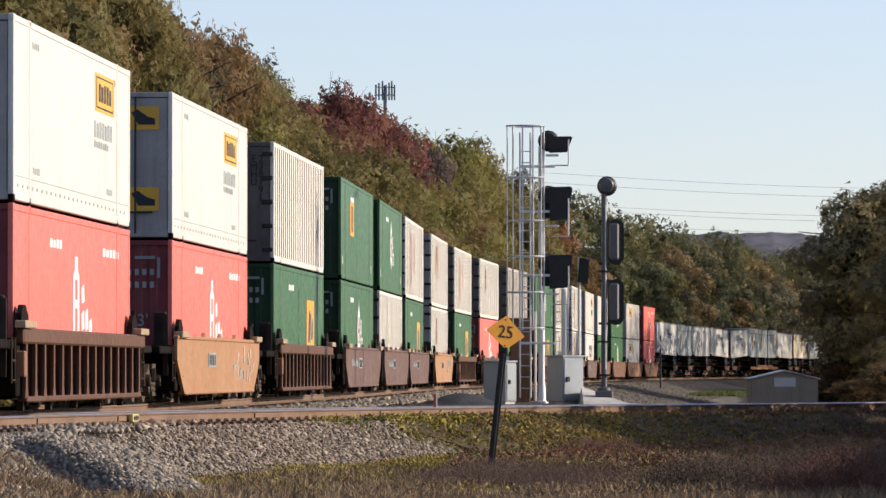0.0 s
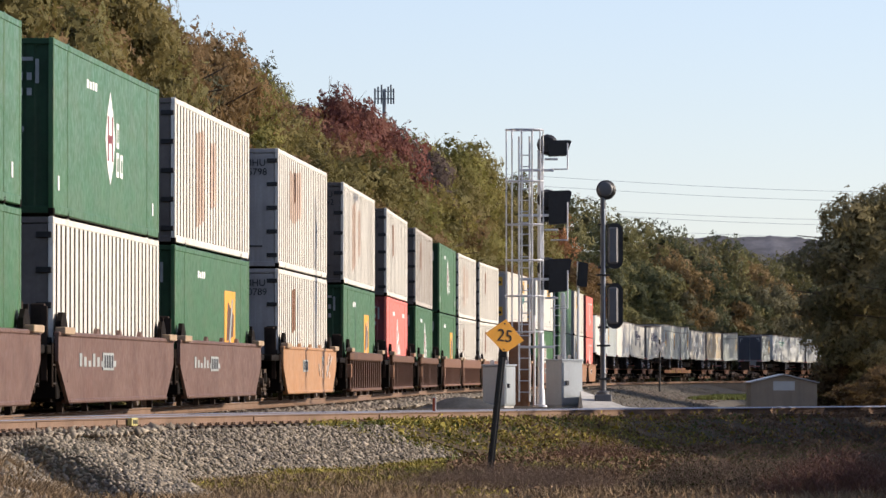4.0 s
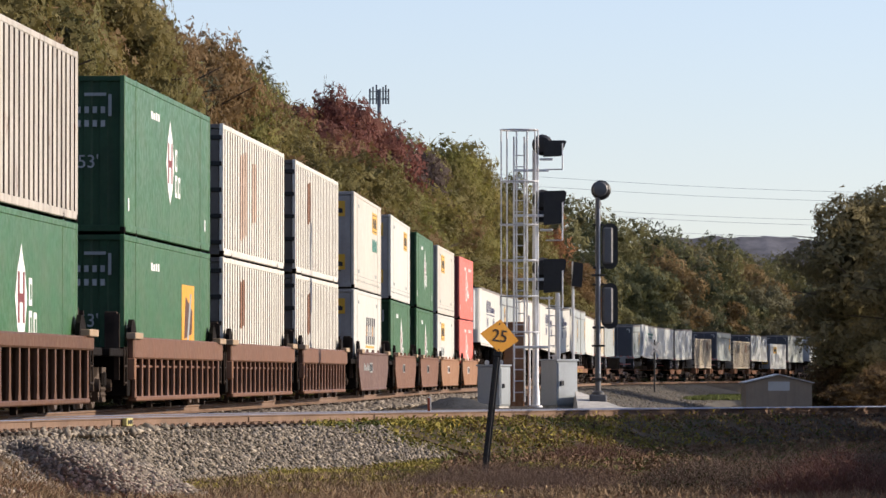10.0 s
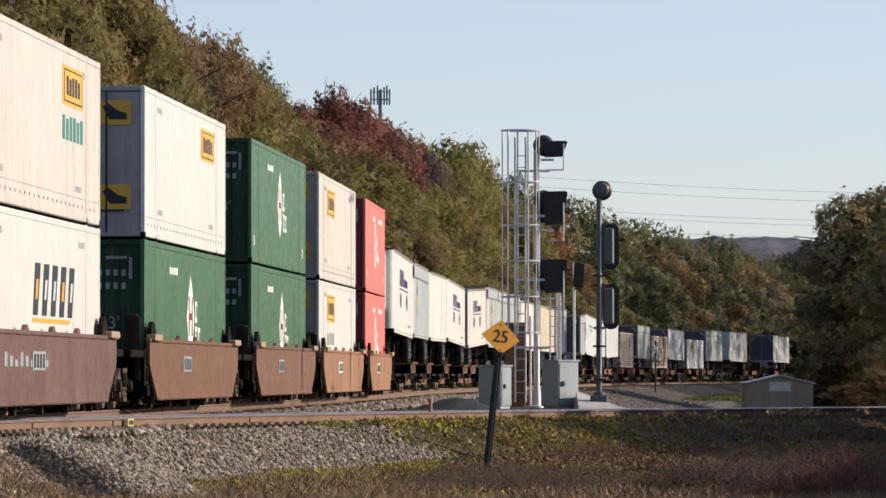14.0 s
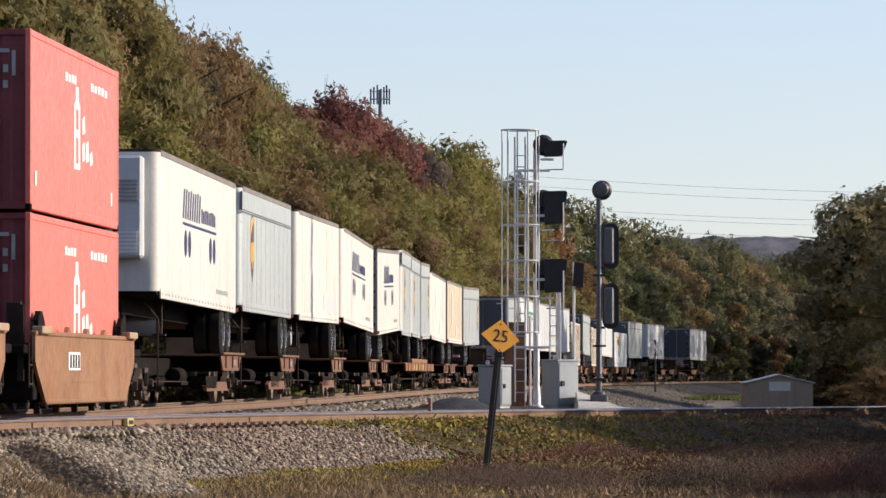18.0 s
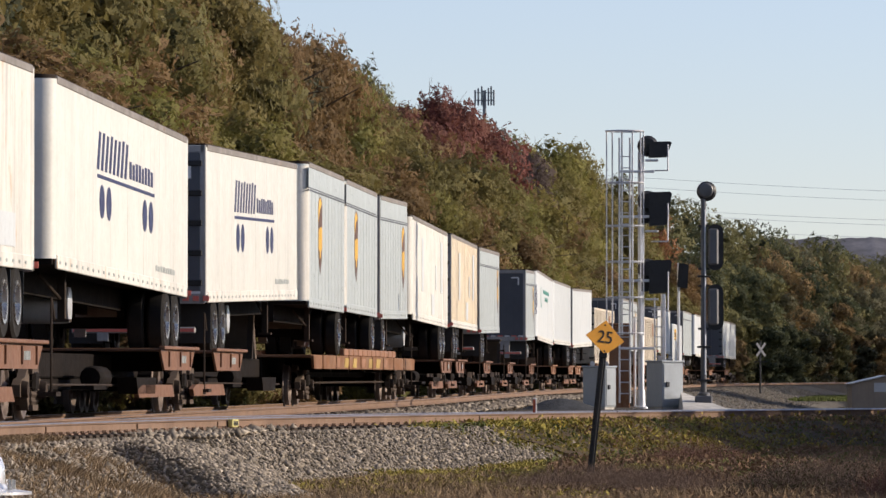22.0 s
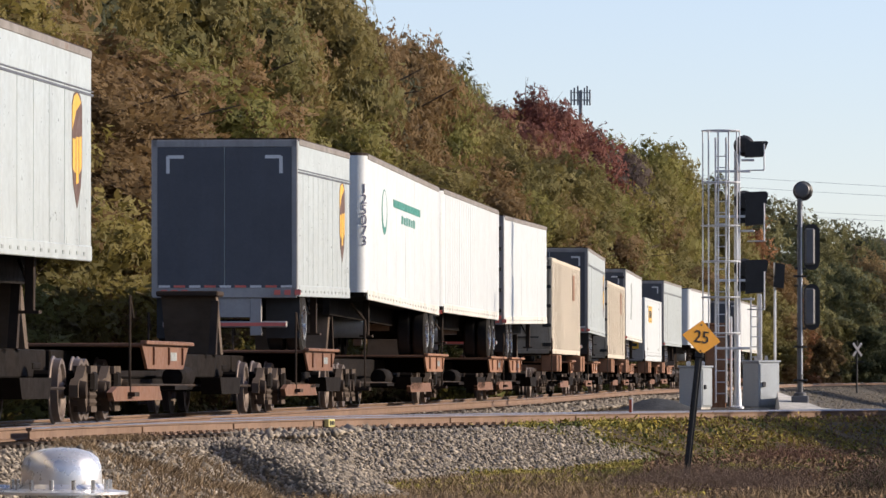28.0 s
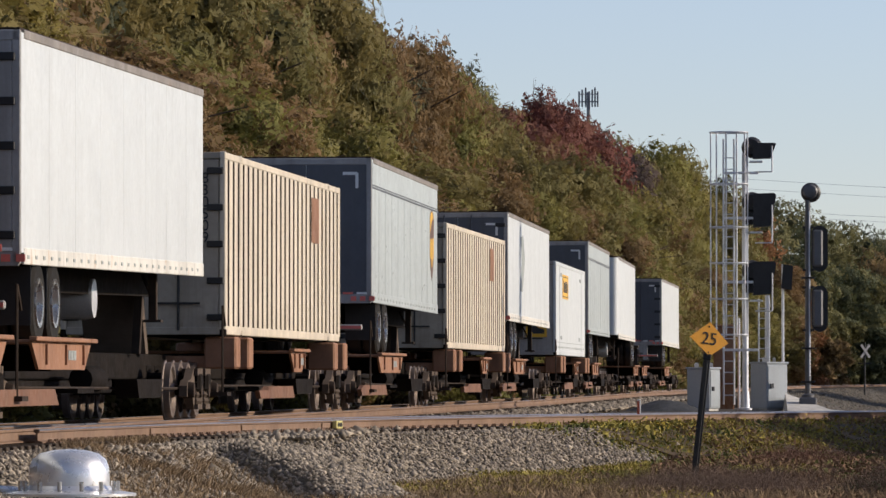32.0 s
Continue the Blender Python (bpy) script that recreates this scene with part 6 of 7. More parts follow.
tag = thing("rail_marker", "yellow and black stencilled block on the rail's side", "marker", m=Matrix.Translation(on_side(21.3, 0.86, -0.15)) @ heading(on_side, 21.3))
part("block", Build().box(-0.20, 0.20, -0.04, 0.04, 0.0, 0.13, 0.01), surface("pale_yellow_paint", (0.62, 0.55, 0.22), 0.6, var=0.2), tag)
for i in range(3):
    part("mark_bar", Build().lathe([(0.025, -0.003), (0.045, 0.0), (0.025, 0.003)], (-0.11 + 0.11 * i, -0.045, 0.065), "y", 10), BLACK, tag)

dome = thing("dome_tank", "shiny silver dome-topped steel tank with a bolted flange", "tank", m=pose(-5.36, 50.0, -0.95))
part("dome", Build().lathe([(0.375, 0.60), (0.375, 0.66), (0.37, 0.76), (0.34, 0.84), (0.27, 0.895), (0.15, 0.925), (0.01, 0.935)], n=36), CHROME, dome, "polished silver dome")
part("drum", Build().lathe([(0.36, 0.0), (0.36, 0.50), (0.40, 0.52)], n=30), CHROME, dome)
fl = part("flange", Build().lathe([(0.36, 0.50), (0.62, 0.505), (0.62, 0.53), (0.40, 0.56), (0.375, 0.60)], n=36), CHROME, dome, "bolted flange")
for i in range(14):
    a = 2 * math.pi * (i + 0.3) / 14
    part("bolt", Build().tube((0.45 * math.cos(a), 0.45 * math.sin(a), 0.53), (0.45 * math.cos(a), 0.45 * math.sin(a), 0.64), 0.02, n=8), ALLOY, fl)
part("pipe", Build().tube((-0.3, 0.0, 0.55), (-1.2, -0.1, 0.60), 0.03, n=8), CHROME, dome)

shed = thing("shed", "low tan metal shed with a pale shallow gable roof", "shed", m=pose(20.4, 330, -1.75, 0, 0, 0))
part("wall", Build().prism([(-2.0, 0), (2.0, 0), (2.0, 1.95), (0.0, 2.42), (-2.0, 1.95)], -0.1, 5.0), SHEDM, shed)
for sx in (-1, 1):
    part("roof_slope", Build().prism([(0.0, 2.45), (sx * 2.15, 1.95), (sx * 2.15, 2.0), (0.0, 2.51)], -0.3, 5.2), ROOFM, shed)
part("gable_panel", Build().box(-0.65, 0.65, -0.115, -0.10, 1.5, 2.05), ROOFM, shed, "paler gable panel")
for i in range(12):
    part("siding_rib", Build().box(-1.9 + 0.34 * i, -1.87 + 0.34 * i, -0.112, -0.10, 0.02, 1.9), SHEDM, shed)

mast = thing("cell_tower", "grey steel cell tower with panel antennas", "tower", m=pose(-8.1, 700, 8.0))
part("pole", Build().tube((0, 0, 0), (0, 0, 29.5), 0.34, 0.22, 10), DULLSTEEL, mast)
part("head_frame", Build().box(-1.25, 1.25, -0.06, 0.06, 28.2, 28.35).box(-0.06, 0.06, -1.2, 1.2, 28.2, 28.35).box(-1.1, 1.1, -0.05, 0.05, 29.2, 29.3), DULLSTEEL, mast)
for i, x in enumerate((-1.2, -0.8, -0.35, 0.1, 0.5, 0.85, 1.2)):
    part("antenna", Build().box(x - 0.11, x + 0.11, -0.15 + 0.1 * (i % 2), 0.05 + 0.1 * (i % 2), 27.6, 29.6 + 0.25 * (i % 3), 0.03), DULLSTEEL, mast)

pylon = thing("power_pylon", "distant dark lattice power pylon among trees", "pylon", m=pose(54.5, 1100, 5))
for sx in (-1, 1):
    part("leg", Build().tube((sx * 1.6, 0, 0), (sx * 0.9, 0, 21.5), 0.18, n=6), GRIMESHADE, pylon)
for i in range(5):
    part("cross_arm", Build().tube((-1.9, 0, 12 + 2.2 * i), (1.9, 0, 12 + 2.2 * i), 0.12, n=6).tube((-1.2, 0, 12 + 2.2 * i), (1.2, 0, 14.2 + 2.2 * i), 0.08, n=6), GRIMESHADE, pylon)
wires = thing("power_cables", "thin grey overhead power cables across the sky", "cable")
for z0, z1 in ((33.2, 30.8), (31.6, 29.3), (28.2, 26.2), (27.4, 25.3), (25.2, 23.3)):
    level = lambda x: z0 + (z1 - z0) * (x - 22) / 62
    pts = [Vector((x, 900, level(x) - 0.5 * math.sin(math.pi * (x - 22) / 62))) for x in range(-40, 109, 8)]
    vs = [p + Vector((0, 0.028 * math.cos(a), 0.028 * math.sin(a))) for p in pts for a in (0, 2.1, 4.2)]
    part("cable", Build().add(vs, [(3 * i + k, 3 * i + (k + 1) % 3, 3 * i + 3 + (k + 1) % 3, 3 * i + 3 + k) for i in range(len(pts) - 1) for k in range(3)]), WIRE, wires)
for x in (-40.0, 104.0):
    post = thing("cable_pole", "tall grey steel pole that carries the power cables", "pole", m=pose(x, 900, -3))
    top = 33.2 - 2.4 * (x - 22) / 62 + 4.5
    part("post", Build().tube((0, 0, 0), (0, 0, top), 0.35, 0.20, 10), DULLSTEEL, post)
    for z in (top - 1.4, top - 5.0):
        part("crossarm", Build().box(-0.15, 0.15, -1.6, 1.6, z, z + 0.22, 0.02), DULLSTEEL, post)

pole = thing("utility_pole", "tall brown wooden utility pole with a crossarm beside the line", "pole", m=pose(15.2, 163.4, -1.2))
part("post", Build().tube((0, 0, 0), (0, 0, 14.5), 0.15, 0.10, 10), BARK, pole)
part("crossarm", Build().box(-0.06, 0.06, -1.2, 1.2, 13.6, 13.74, 0.01), BARK, pole)
crossing = thing("crossing_sign", "railway crossing sign, the plain back of its crossed boards", "sign", m=pose(15.6, 400, -1.0))
part("post", Build().tube((0, 0, 0), (0, 0, 4.3), 0.07, n=8), HEADBLACK, crossing, "dark steel post")
for turn in (-40, 40):
    part("crossed_board", Build().box(-0.60, 0.60, -0.012, 0.012, -0.09, 0.09, 0.004), surface("sign_back_grey", (0.22, 0.22, 0.23), 0.5, var=0.1), crossing, "pale grey board", pose(0.05, -0.09 - 0.0006 * turn, 3.66, 0, 0, 30) @ pose(0, 0, 0, 0, turn * 1.3, 0))
part("lamp_arm", Build().box(-0.5, 0.5, -0.04, 0.04, 2.72, 2.80, 0.01), HEADBLACK, crossing)


# ---- trees ----
def leaf_cloud(lobes, count, size, seed):
    """Small crooked leaves spread over the outer parts of several lobes: corners, and the way each leaf faces."""
    rng = np.random.default_rng(seed)
    lob = np.array(lobes, float)
    wts = (lob[:, 3] * lob[:, 4]) ** 1.0
    pick = rng.choice(len(lob), count, p=wts / wts.sum())
    d = rng.normal(size=(count, 3))
    d /= np.linalg.norm(d, axis=1, keepdims=True)
    rad = rng.uniform(0.22, 1.0, count) ** 0.35 * (1 + 0.20 * np.sin(d[:, 0] * 5 + pick) * np.cos(d[:, 2] * 6 + pick * 2))
    rad *= np.where(rng.random(count) < 0.20, rng.uniform(1.0, 1.25, count), 1.0)
    c = lob[pick, :3] + d * rad[:, None] * np.stack([lob[pick, 3], lob[pick, 3], lob[pick, 4]], 1)
    nrm = d + rng.normal(scale=0.55, size=(count, 3))
    nrm /= np.linalg.norm(nrm, axis=1, keepdims=True)
    u = np.cross(nrm, rng.normal(size=(count, 3)))
    u /= np.linalg.norm(u, axis=1, keepdims=True)
    w = np.cross(nrm, u)
    s = size * rng.lognormal(0, 0.3, count)[:, None]
    v = np.stack([c - u * s - w * s * 0.5, c + u * s - w * s * 0.5 + nrm * s * 0.2, c + w * s * 1.1], 1)
    return v.reshape(-1, 3), np.repeat(nrm * 0.55 + d * 0.6, 3, 0)


def lobe_cores(lobes, seed, share=0.42, nu=10, nv=7):
    """The dense inside of each lobe as one lumpy closed form, made of loose triangles' corners."""
    rng = np.random.default_rng(seed)
    out = []
    for x, y, z, r, hz in lobes:
        g = rng.uniform(0.62, 1.18, (nv + 1, nu))
        i, k = np.meshgrid(np.arange(nv + 1), np.arange(nu), indexing="ij")
        up, round_ = np.pi * i / nv, 2 * np.pi * k / nu
        tip = np.where((i > 0) & (i < nv), g, 1.0)
        pt = np.stack([x + share * r * g * np.sin(up) * np.cos(round_), y + share * r * g * np.sin(up) * np.sin(round_), z + share * hz * tip * np.cos(up)], -1)
        nxt = np.roll(pt, -1, axis=1)
        a, b, c, d = pt[:-1], pt[1:], nxt[1:], nxt[:-1]
        out += [np.stack([a, b, c], 2)[:-1].reshape(-1, 3), np.stack([a, c, d], 2)[1:].reshape(-1, 3)]
    return np.concatenate(out)


def leaf_mesh(name, v, mat, k=3, facing=None, inner=None):
    """Loose leaves of k corners each; the last faces, from inner on, take the second material."""
    n = len(v) // k
    me = bpy.data.meshes.new(name)
    me.vertices.add(len(v))
    me.vertices.foreach_set("co", v.reshape(-1))
    me.loops.add(n * k)
    me.loops.foreach_set("vertex_index", np.arange(n * k, dtype=np.int32))
    me.polygons.add(n)
    me.polygons.foreach_set("loop_start", (np.arange(n) * k).astype(np.int32))
    me.update(calc_edges=True)
    for m in (mat if isinstance(mat, tuple) else (mat,)):
        me.materials.append(m)
    if inner is not None:
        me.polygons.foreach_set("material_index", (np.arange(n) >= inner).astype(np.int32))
    if facing is not None:
        me.polygons.foreach_set("use_smooth", np.ones(n, dtype=bool))
        f = facing / np.maximum(1e-6, np.linalg.norm(facing, axis=1, keepdims=True))
        me.normals_split_custom_set_from_vertices(f.tolist())
    return me


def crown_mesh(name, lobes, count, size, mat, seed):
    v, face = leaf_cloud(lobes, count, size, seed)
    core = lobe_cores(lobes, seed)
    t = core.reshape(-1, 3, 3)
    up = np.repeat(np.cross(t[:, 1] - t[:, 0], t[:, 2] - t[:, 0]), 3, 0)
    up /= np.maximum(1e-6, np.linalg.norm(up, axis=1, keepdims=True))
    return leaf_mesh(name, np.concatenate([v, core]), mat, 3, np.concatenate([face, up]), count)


def crown_lobes(height, spread, low, rng, n=13):
    out = []
    for i in range(n):
        t = i / (n - 1)
        z = height * (low + (0.97 - low) * t)
        r = spread * (0.62 + 0.45 * math.sin(math.pi * min(0.86, 0.18 + t * 0.70)))
        a = 2.4 * i + rng.uniform(-0.5, 0.5)
        off = r * rng.uniform(0.35, 0.85) * (1 - t * 0.45)
        out.append((off * math.cos(a), off * math.sin(a), z - 0.08 * height * (t > 0.85), r * rng.uniform(0.42, 0.66), height * rng.uniform(0.09, 0.14)))
    return out


def make_tree(label, mat, height, spread, low, count, size, seed, category="tree", bare=0):
    rng = random.Random(seed)
    tr = thing("tree" if category == "tree" else "bush", label, category)
    trunk = Build()
    bend = rng.uniform(-0.04, 0.04) * height
    trunk.tube((0, 0, -0.6), (bend * 0.4, 0, height * 0.35), 0.020 * height + 0.03, 0.014 * height + 0.02, 9)
    trunk.tube((bend * 0.4, 0, height * 0.35), (bend, bend * 0.5, height * 0.88), 0.014 * height + 0.02, 0.02, 8)
    lobes = crown_lobes(height, spread, low, rng)
    for x, y, z, r, hz in lobes[::2]:
        trunk.tube((bend * 0.5, 0, max(0.2, z - 0.22 * height)), (x, y, z), 0.008 * height + 0.015, 0.012, 6)
    for k in range(bare):
        a, z = rng.uniform(0, 6.28), height * rng.uniform(0.80, 0.97)
        x, y, out = bend * 0.8, bend * 0.4, spread * rng.uniform(0.08, 0.3)
        trunk.tube((x, y, z), (x + out * math.cos(a), y + out * math.sin(a), z + height * rng.uniform(0.04, 0.08)), 0.018, 0.005, 4, False)
    for k in range(4 if height > 8 else 0):
        a, z, out = rng.uniform(0, 6.28), height * rng.uniform(0.35, 0.8), spread * rng.uniform(0.85, 1.1)
        trunk.tube((bend * 0.6, 0, z), (out * math.cos(a), out * math.sin(a), z + height * rng.uniform(0.03, 0.12)), 0.06, 0.02, 5, False)
    part("trunk", trunk, BARK, tr)
    part("crown", crown_mesh("crown", lobes, count, size, mat, seed), mat, tr)
    return tr


PROTOS = {}
for kind, mat, label in (("olive", OLIVE, "olive green leafy tree turning brown in autumn"), ("amber", AMBER, "amber brown autumn tree on the slope"), ("russet", RUSSET, "dark russet red autumn tree"), ("deep", DEEP, "dark green leafy tree on the slope"), ("lime", LIME, "yellow-green leafy tree on the slope"), ("mahogany", MAHOGANY, "dark brown leafy tree with bare twigs")):
    for v in range(3):
        PROTOS[kind, v] = make_tree(label, mat, 12.0, 3.7, 0.06, 8600, 0.19, 11 + 7 * v + len(kind) * 3, bare=9)
for kind, mat, label in (("olive", OLIVE, "olive brown thicket bush at the wood's edge"), ("lime", LIME, "yellow-green bush at the wood's edge"), ("amber", AMBER, "amber brown bush at the wood's edge")):
    PROTOS["bush_" + kind, 0] = make_tree(label, mat, 4.6, 2.3, 0.05, 3000, 0.15, 40 + len(kind), "bush")
PROTOS["pine", 0] = make_tree("dark blue-green pine with a ragged top", DEEP, 12.0, 2.3, 0.30, 4200, 0.17, 91)
PROTOS["broad", 0] = make_tree("broad dark olive tree with hanging branches beside the line", BROWNOLIVE, 12.0, 3.7, 0.10, 17000, 0.19, 77)
PROTOS["broad", 1] = make_tree("broad dark green tree beside the line", BROWNOLIVE, 12.0, 3.7, 0.12, 14000, 0.19, 78)
USED = set()


def plant(key, p, scale, turn):
    m = Matrix.Translation(p) @ pose(0, 0, 0, 0, 0, turn) @ Matrix.Diagonal((scale[0], scale[0], scale[1], 1))
    if key not in USED:
        USED.add(key)
        PROTOS[key].matrix_basis = m
        return PROTOS[key]
    ob = copy_thing(PROTOS[key], Matrix.Translation(p) @ pose(0, 0, 0, 0, 0, turn))
    ob.matrix_basis = m
    return ob


rng = random.Random(5)


def kind_at(s, d):
    """Which trees grow where: red and dark ones high on the slope, olive and yellow-green ones along its foot."""
    if -18 < d < -12.5:
        if 290 < s < 346:
            return rng.choice(("russet", "russet", "russet", "amber"))
        if 346 <= s < 384:
            return "mahogany"
        if s >= 384:
            return rng.choice(("olive", "lime", "olive"))
    if d <= -18:
        if 340 < s < 405:
            return rng.choice(("russet", "russet", "mahogany"))
        if s >= 405:
            return rng.choice(("mahogany", "deep"))
    if d < -12.5 and s < 240:
        return rng.choice(("amber", "amber", "olive", "olive", "olive", "amber", "deep"))
    return rng.choice(("olive", "olive", "amber", "lime", "lime", "amber", "olive"))


s = 70.0
while s < 440:
    p = on_line(s, -8.6 + rng.uniform(-1, 1))
    plant(("bush_" + rng.choice(("olive", "lime", "amber")), 0), (p.x, p.y, ground_z(p.x, p.y) - 0.1), (rng.uniform(0.8, 1.2), rng.uniform(0.75, 1.2)), rng.uniform(0, 360))
    s += rng.uniform(4.2, 6.6)
for d, z, h0, h1, step in ((-11.5, 0.4, 0.75, 0.95, 5.0), (-15.0, 1.7, 1.32, 1.48, 5.0), (-21.0, 3.0, 1.32, 1.48, 7.5)):
    s = 80.0
    while s < 482:
        p = on_line(s, d + rng.uniform(-1.2, 1.2))
        k = rng.uniform(h0, h1) * (1.0 if d > -13 else 1.0 + 0.06 * math.sin(s * 0.06 + 1.0)) * (1.05 if -18 < d < -13 and 412 < s < 462 else 1.28 if d > -13 and 255 < s < 380 else 0.95 if d < -13 and 258 < s < 310 else 1.04 if d < -13 and 310 <= s < 400 else 1.0)
        plant((kind_at(s, d), rng.randrange(3)), (p.x, p.y, ground_z(p.x, p.y) - 0.2), (rng.uniform(1.0, 1.35), k), rng.uniform(0, 360))
        s += rng.uniform(step * 0.8, step * 1.25)
# trees to the right of the line: one group in view, the rest beyond the picture's edge, shading the brush
for x, y, k, w in ((27.0, 346, 1.22, 1.32), (31.0, 352, 1.2, 1.3), (28.6, 362, 1.0, 1.15), (29.5, 338, 0.95, 1.1)):
    plant(("broad", 0 if k > 0.99 else 1), (x, y, -2.0), (w, k), rng.uniform(0, 360))
for x, y, k in ((24.2, 322, 0.5), (25.6, 318, 0.7), (24.6, 345, 0.8), (27.0, 330, 0.8)):
    plant(("bush_amber", 0), (x, y, -2.0), (0.8, k), rng.uniform(0, 360))
for x, y, h in ((-13.7, 362, 1.62), (-12.7, 367, 1.56), (-5.9, 460, 1.62), (-5.0, 463, 1.5)):
    plant(("pine", 0), (x, y, ground_z(x, y) - 0.2), (1.0, h), rng.uniform(0, 360))
for i in range(24):
    y = 58 + 3.3 * i
    plant(("bush_amber", 0), (9.6 + 0.055 * (y - 58) + rng.uniform(-0.5, 0.8), y, -1.1), (1.05, rng.uniform(0.46, 0.58) if y < 84 else rng.uniform(0.46, 0.56) if y < 100 else rng.uniform(0.72, 0.86) if y < 112 else rng.uniform(1.0, 1.12)), rng.uniform(0, 360))
for key, ob in list(PROTOS.items()):
    if key not in USED:
        for o in (*ob.children_recursive, ob):
            bpy.data.objects.remove(o)

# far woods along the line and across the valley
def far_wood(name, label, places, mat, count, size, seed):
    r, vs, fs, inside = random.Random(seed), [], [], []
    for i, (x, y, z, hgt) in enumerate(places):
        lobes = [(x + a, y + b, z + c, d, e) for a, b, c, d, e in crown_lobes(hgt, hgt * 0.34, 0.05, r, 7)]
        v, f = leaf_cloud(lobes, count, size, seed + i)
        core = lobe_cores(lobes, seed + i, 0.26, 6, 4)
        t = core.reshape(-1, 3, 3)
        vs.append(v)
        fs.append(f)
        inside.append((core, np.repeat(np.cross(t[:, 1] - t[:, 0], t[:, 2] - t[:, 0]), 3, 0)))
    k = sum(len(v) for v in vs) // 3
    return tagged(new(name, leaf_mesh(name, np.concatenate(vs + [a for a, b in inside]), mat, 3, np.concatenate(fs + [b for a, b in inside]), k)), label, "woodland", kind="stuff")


places = {"olive": [], "amber": [], "brown": [], "russet": [], "green": []}
for d, hh in ((-9, 7), (-13, 12), (-17, 17.5)):
    s = 480.0
    while s < 980:
        p = on_line(s, d + rng.uniform(-2, 2))
        low = 0.78 if s < 520 else 0.84 if s < 620 else 0.78
        if s < 518:
            kinds = ("russet", "olive", "amber", "russet")
        elif s < 575:
            kinds = ("green", "olive", "green", "olive")
        else:
            kinds = ("olive", "amber", "brown", "green", "brown")
        places[rng.choice(kinds)].append((p.x, p.y, ground_z(p.x, p.y) + (0.5 if d > -12 else 1.5), hh * rng.uniform(0.78, 1.12) * low))
        s += rng.uniform(4.5, 7)
for kind, mat in (("olive", FAROLIVE), ("amber", FARAMBER), ("brown", FARWOOD), ("russet", FARRUSSET), ("green", FARGREEN)):
    far_wood("far_woods", "distant %s autumn woods along the line" % kind, places[kind], mat, 1150, 0.33, 100 + len(kind))
for kind, mat, n in (("green", FARGREEN, 50), ("brown", FARWOOD, 60), ("amber", FARAMBER, 40)):
    places = [(rng.uniform(10, 150), rng.uniform(800, 960), -1.0, rng.uniform(13, 21)) for i in range(n)]
    far_wood("far_woods", "hazy %s woods across the valley" % kind, places, mat, 520, 0.42, 500 + n)
# unseen woods added to close the place behind the viewpoint and block sky fill
places = [(-95 + 6.4 * i + rng.uniform(-2, 2), -23 + rng.uniform(-3, 3) - 0.003 * (6.4 * i - 95) ** 2, -1.5, rng.uniform(20, 26)) for i in range(27)]
far_wood("far_woods", "unseen woods added behind the viewpoint to cut fill light", places, FARWOOD, 500, 0.42, 900)
places = []
for d0 in (0.0, 5.0):
    s = 405.0
    while s < 690:
        d = 9.5 + d0
        while on_line(s, d).x < on_line(s, d).y * 0.079:
            d += 0.5
        p = on_line(s, d + rng.uniform(-0.3, 1.5))
        places.append((p.x, p.y, -2.0, rng.uniform(14, 18)))
        s += rng.uniform(4.5, 7)
far_wood("far_woods", "brown thicket to the right of the line", places, FARWOOD, 700, 0.34, 700)

hill = Build()
n = 960
row = [(-700 + 1800 * i / n, 2300, 51 + 9 * math.exp(-((i - 440) / 32.0) ** 2) + 2.2 * noise.noise((i * 0.058, 0, 0)) + 1.2 * noise.noise((i * 0.22, 3, 0)) + 0.5 * noise.noise((i * 0.9, 7, 0))) for i in range(n + 1)]
hill.add([(x, y - 250, -5) for x, y, z in row] + row + [(x, y + 300, -5) for x, y, z in row], [(k * (n + 1) + i, k * (n + 1) + i + 1, (k + 1) * (n + 1) + i + 1, (k + 1) * (n + 1) + i) for k in range(2) for i in range(n)])
tagged(new("backdrop_hill", hill.mesh("backdrop_hill", HILL, 180)), "distant wooded hill, blue haze painted into its colour", "hill", kind="structure")


# ---- grass and weeds ----
def blades(name, label, places, mat, width, seed, lean=0.35):
    """Thin upright leaves in one mesh; places: x, y, z, height."""
    r = np.random.default_rng(seed)
    p = np.array(places, float)
    n = len(p)
    a = r.uniform(0, 6.28, n)
    u = np.stack([np.cos(a), np.sin(a), np.zeros(n)], 1) * (width * r.uniform(0.6, 1.4, n))[:, None]
    tip = np.stack([r.normal(0, lean, n) * p[:, 3], r.normal(0, lean, n) * p[:, 3], p[:, 3]], 1)
    base = p[:, :3]
    mid = base + tip * 0.55 + r.normal(0, 0.04, (n, 3)) * p[:, 3:4]
    v = np.stack([base - u, base + u, mid + u * 0.7, base + tip], 1)
    v[:, 3] += u * 0.1
    v = np.stack([v[:, 0], v[:, 1], v[:, 2], v[:, 3]], 1).reshape(-1, 3)
    return tagged(new(name, leaf_mesh(name, v, mat, 4)), label, "grass", kind="stuff")


nr = np.random.default_rng(12)


def field(n, x0, x1, y0, y1, h0, h1, keep=None):
    out = []
    while len(out) < n:
        x, y = nr.uniform(x0, x1), nr.uniform(y0, y1)
        if keep is None or keep(x, y):
            out.append((x, y, ground_z(x, y) - 0.03, nr.uniform(h0, h1)))
    return out


def side_d(y):
    """x of the branch's centre at y."""
    return float(np.interp(y, SIDE_Y, SIDE_X))


def bank_z(p, d):
    return -0.27 if d < 1.9 else max(-1.0, -0.28 - (d - 1.9) * 0.77 / 2.7)


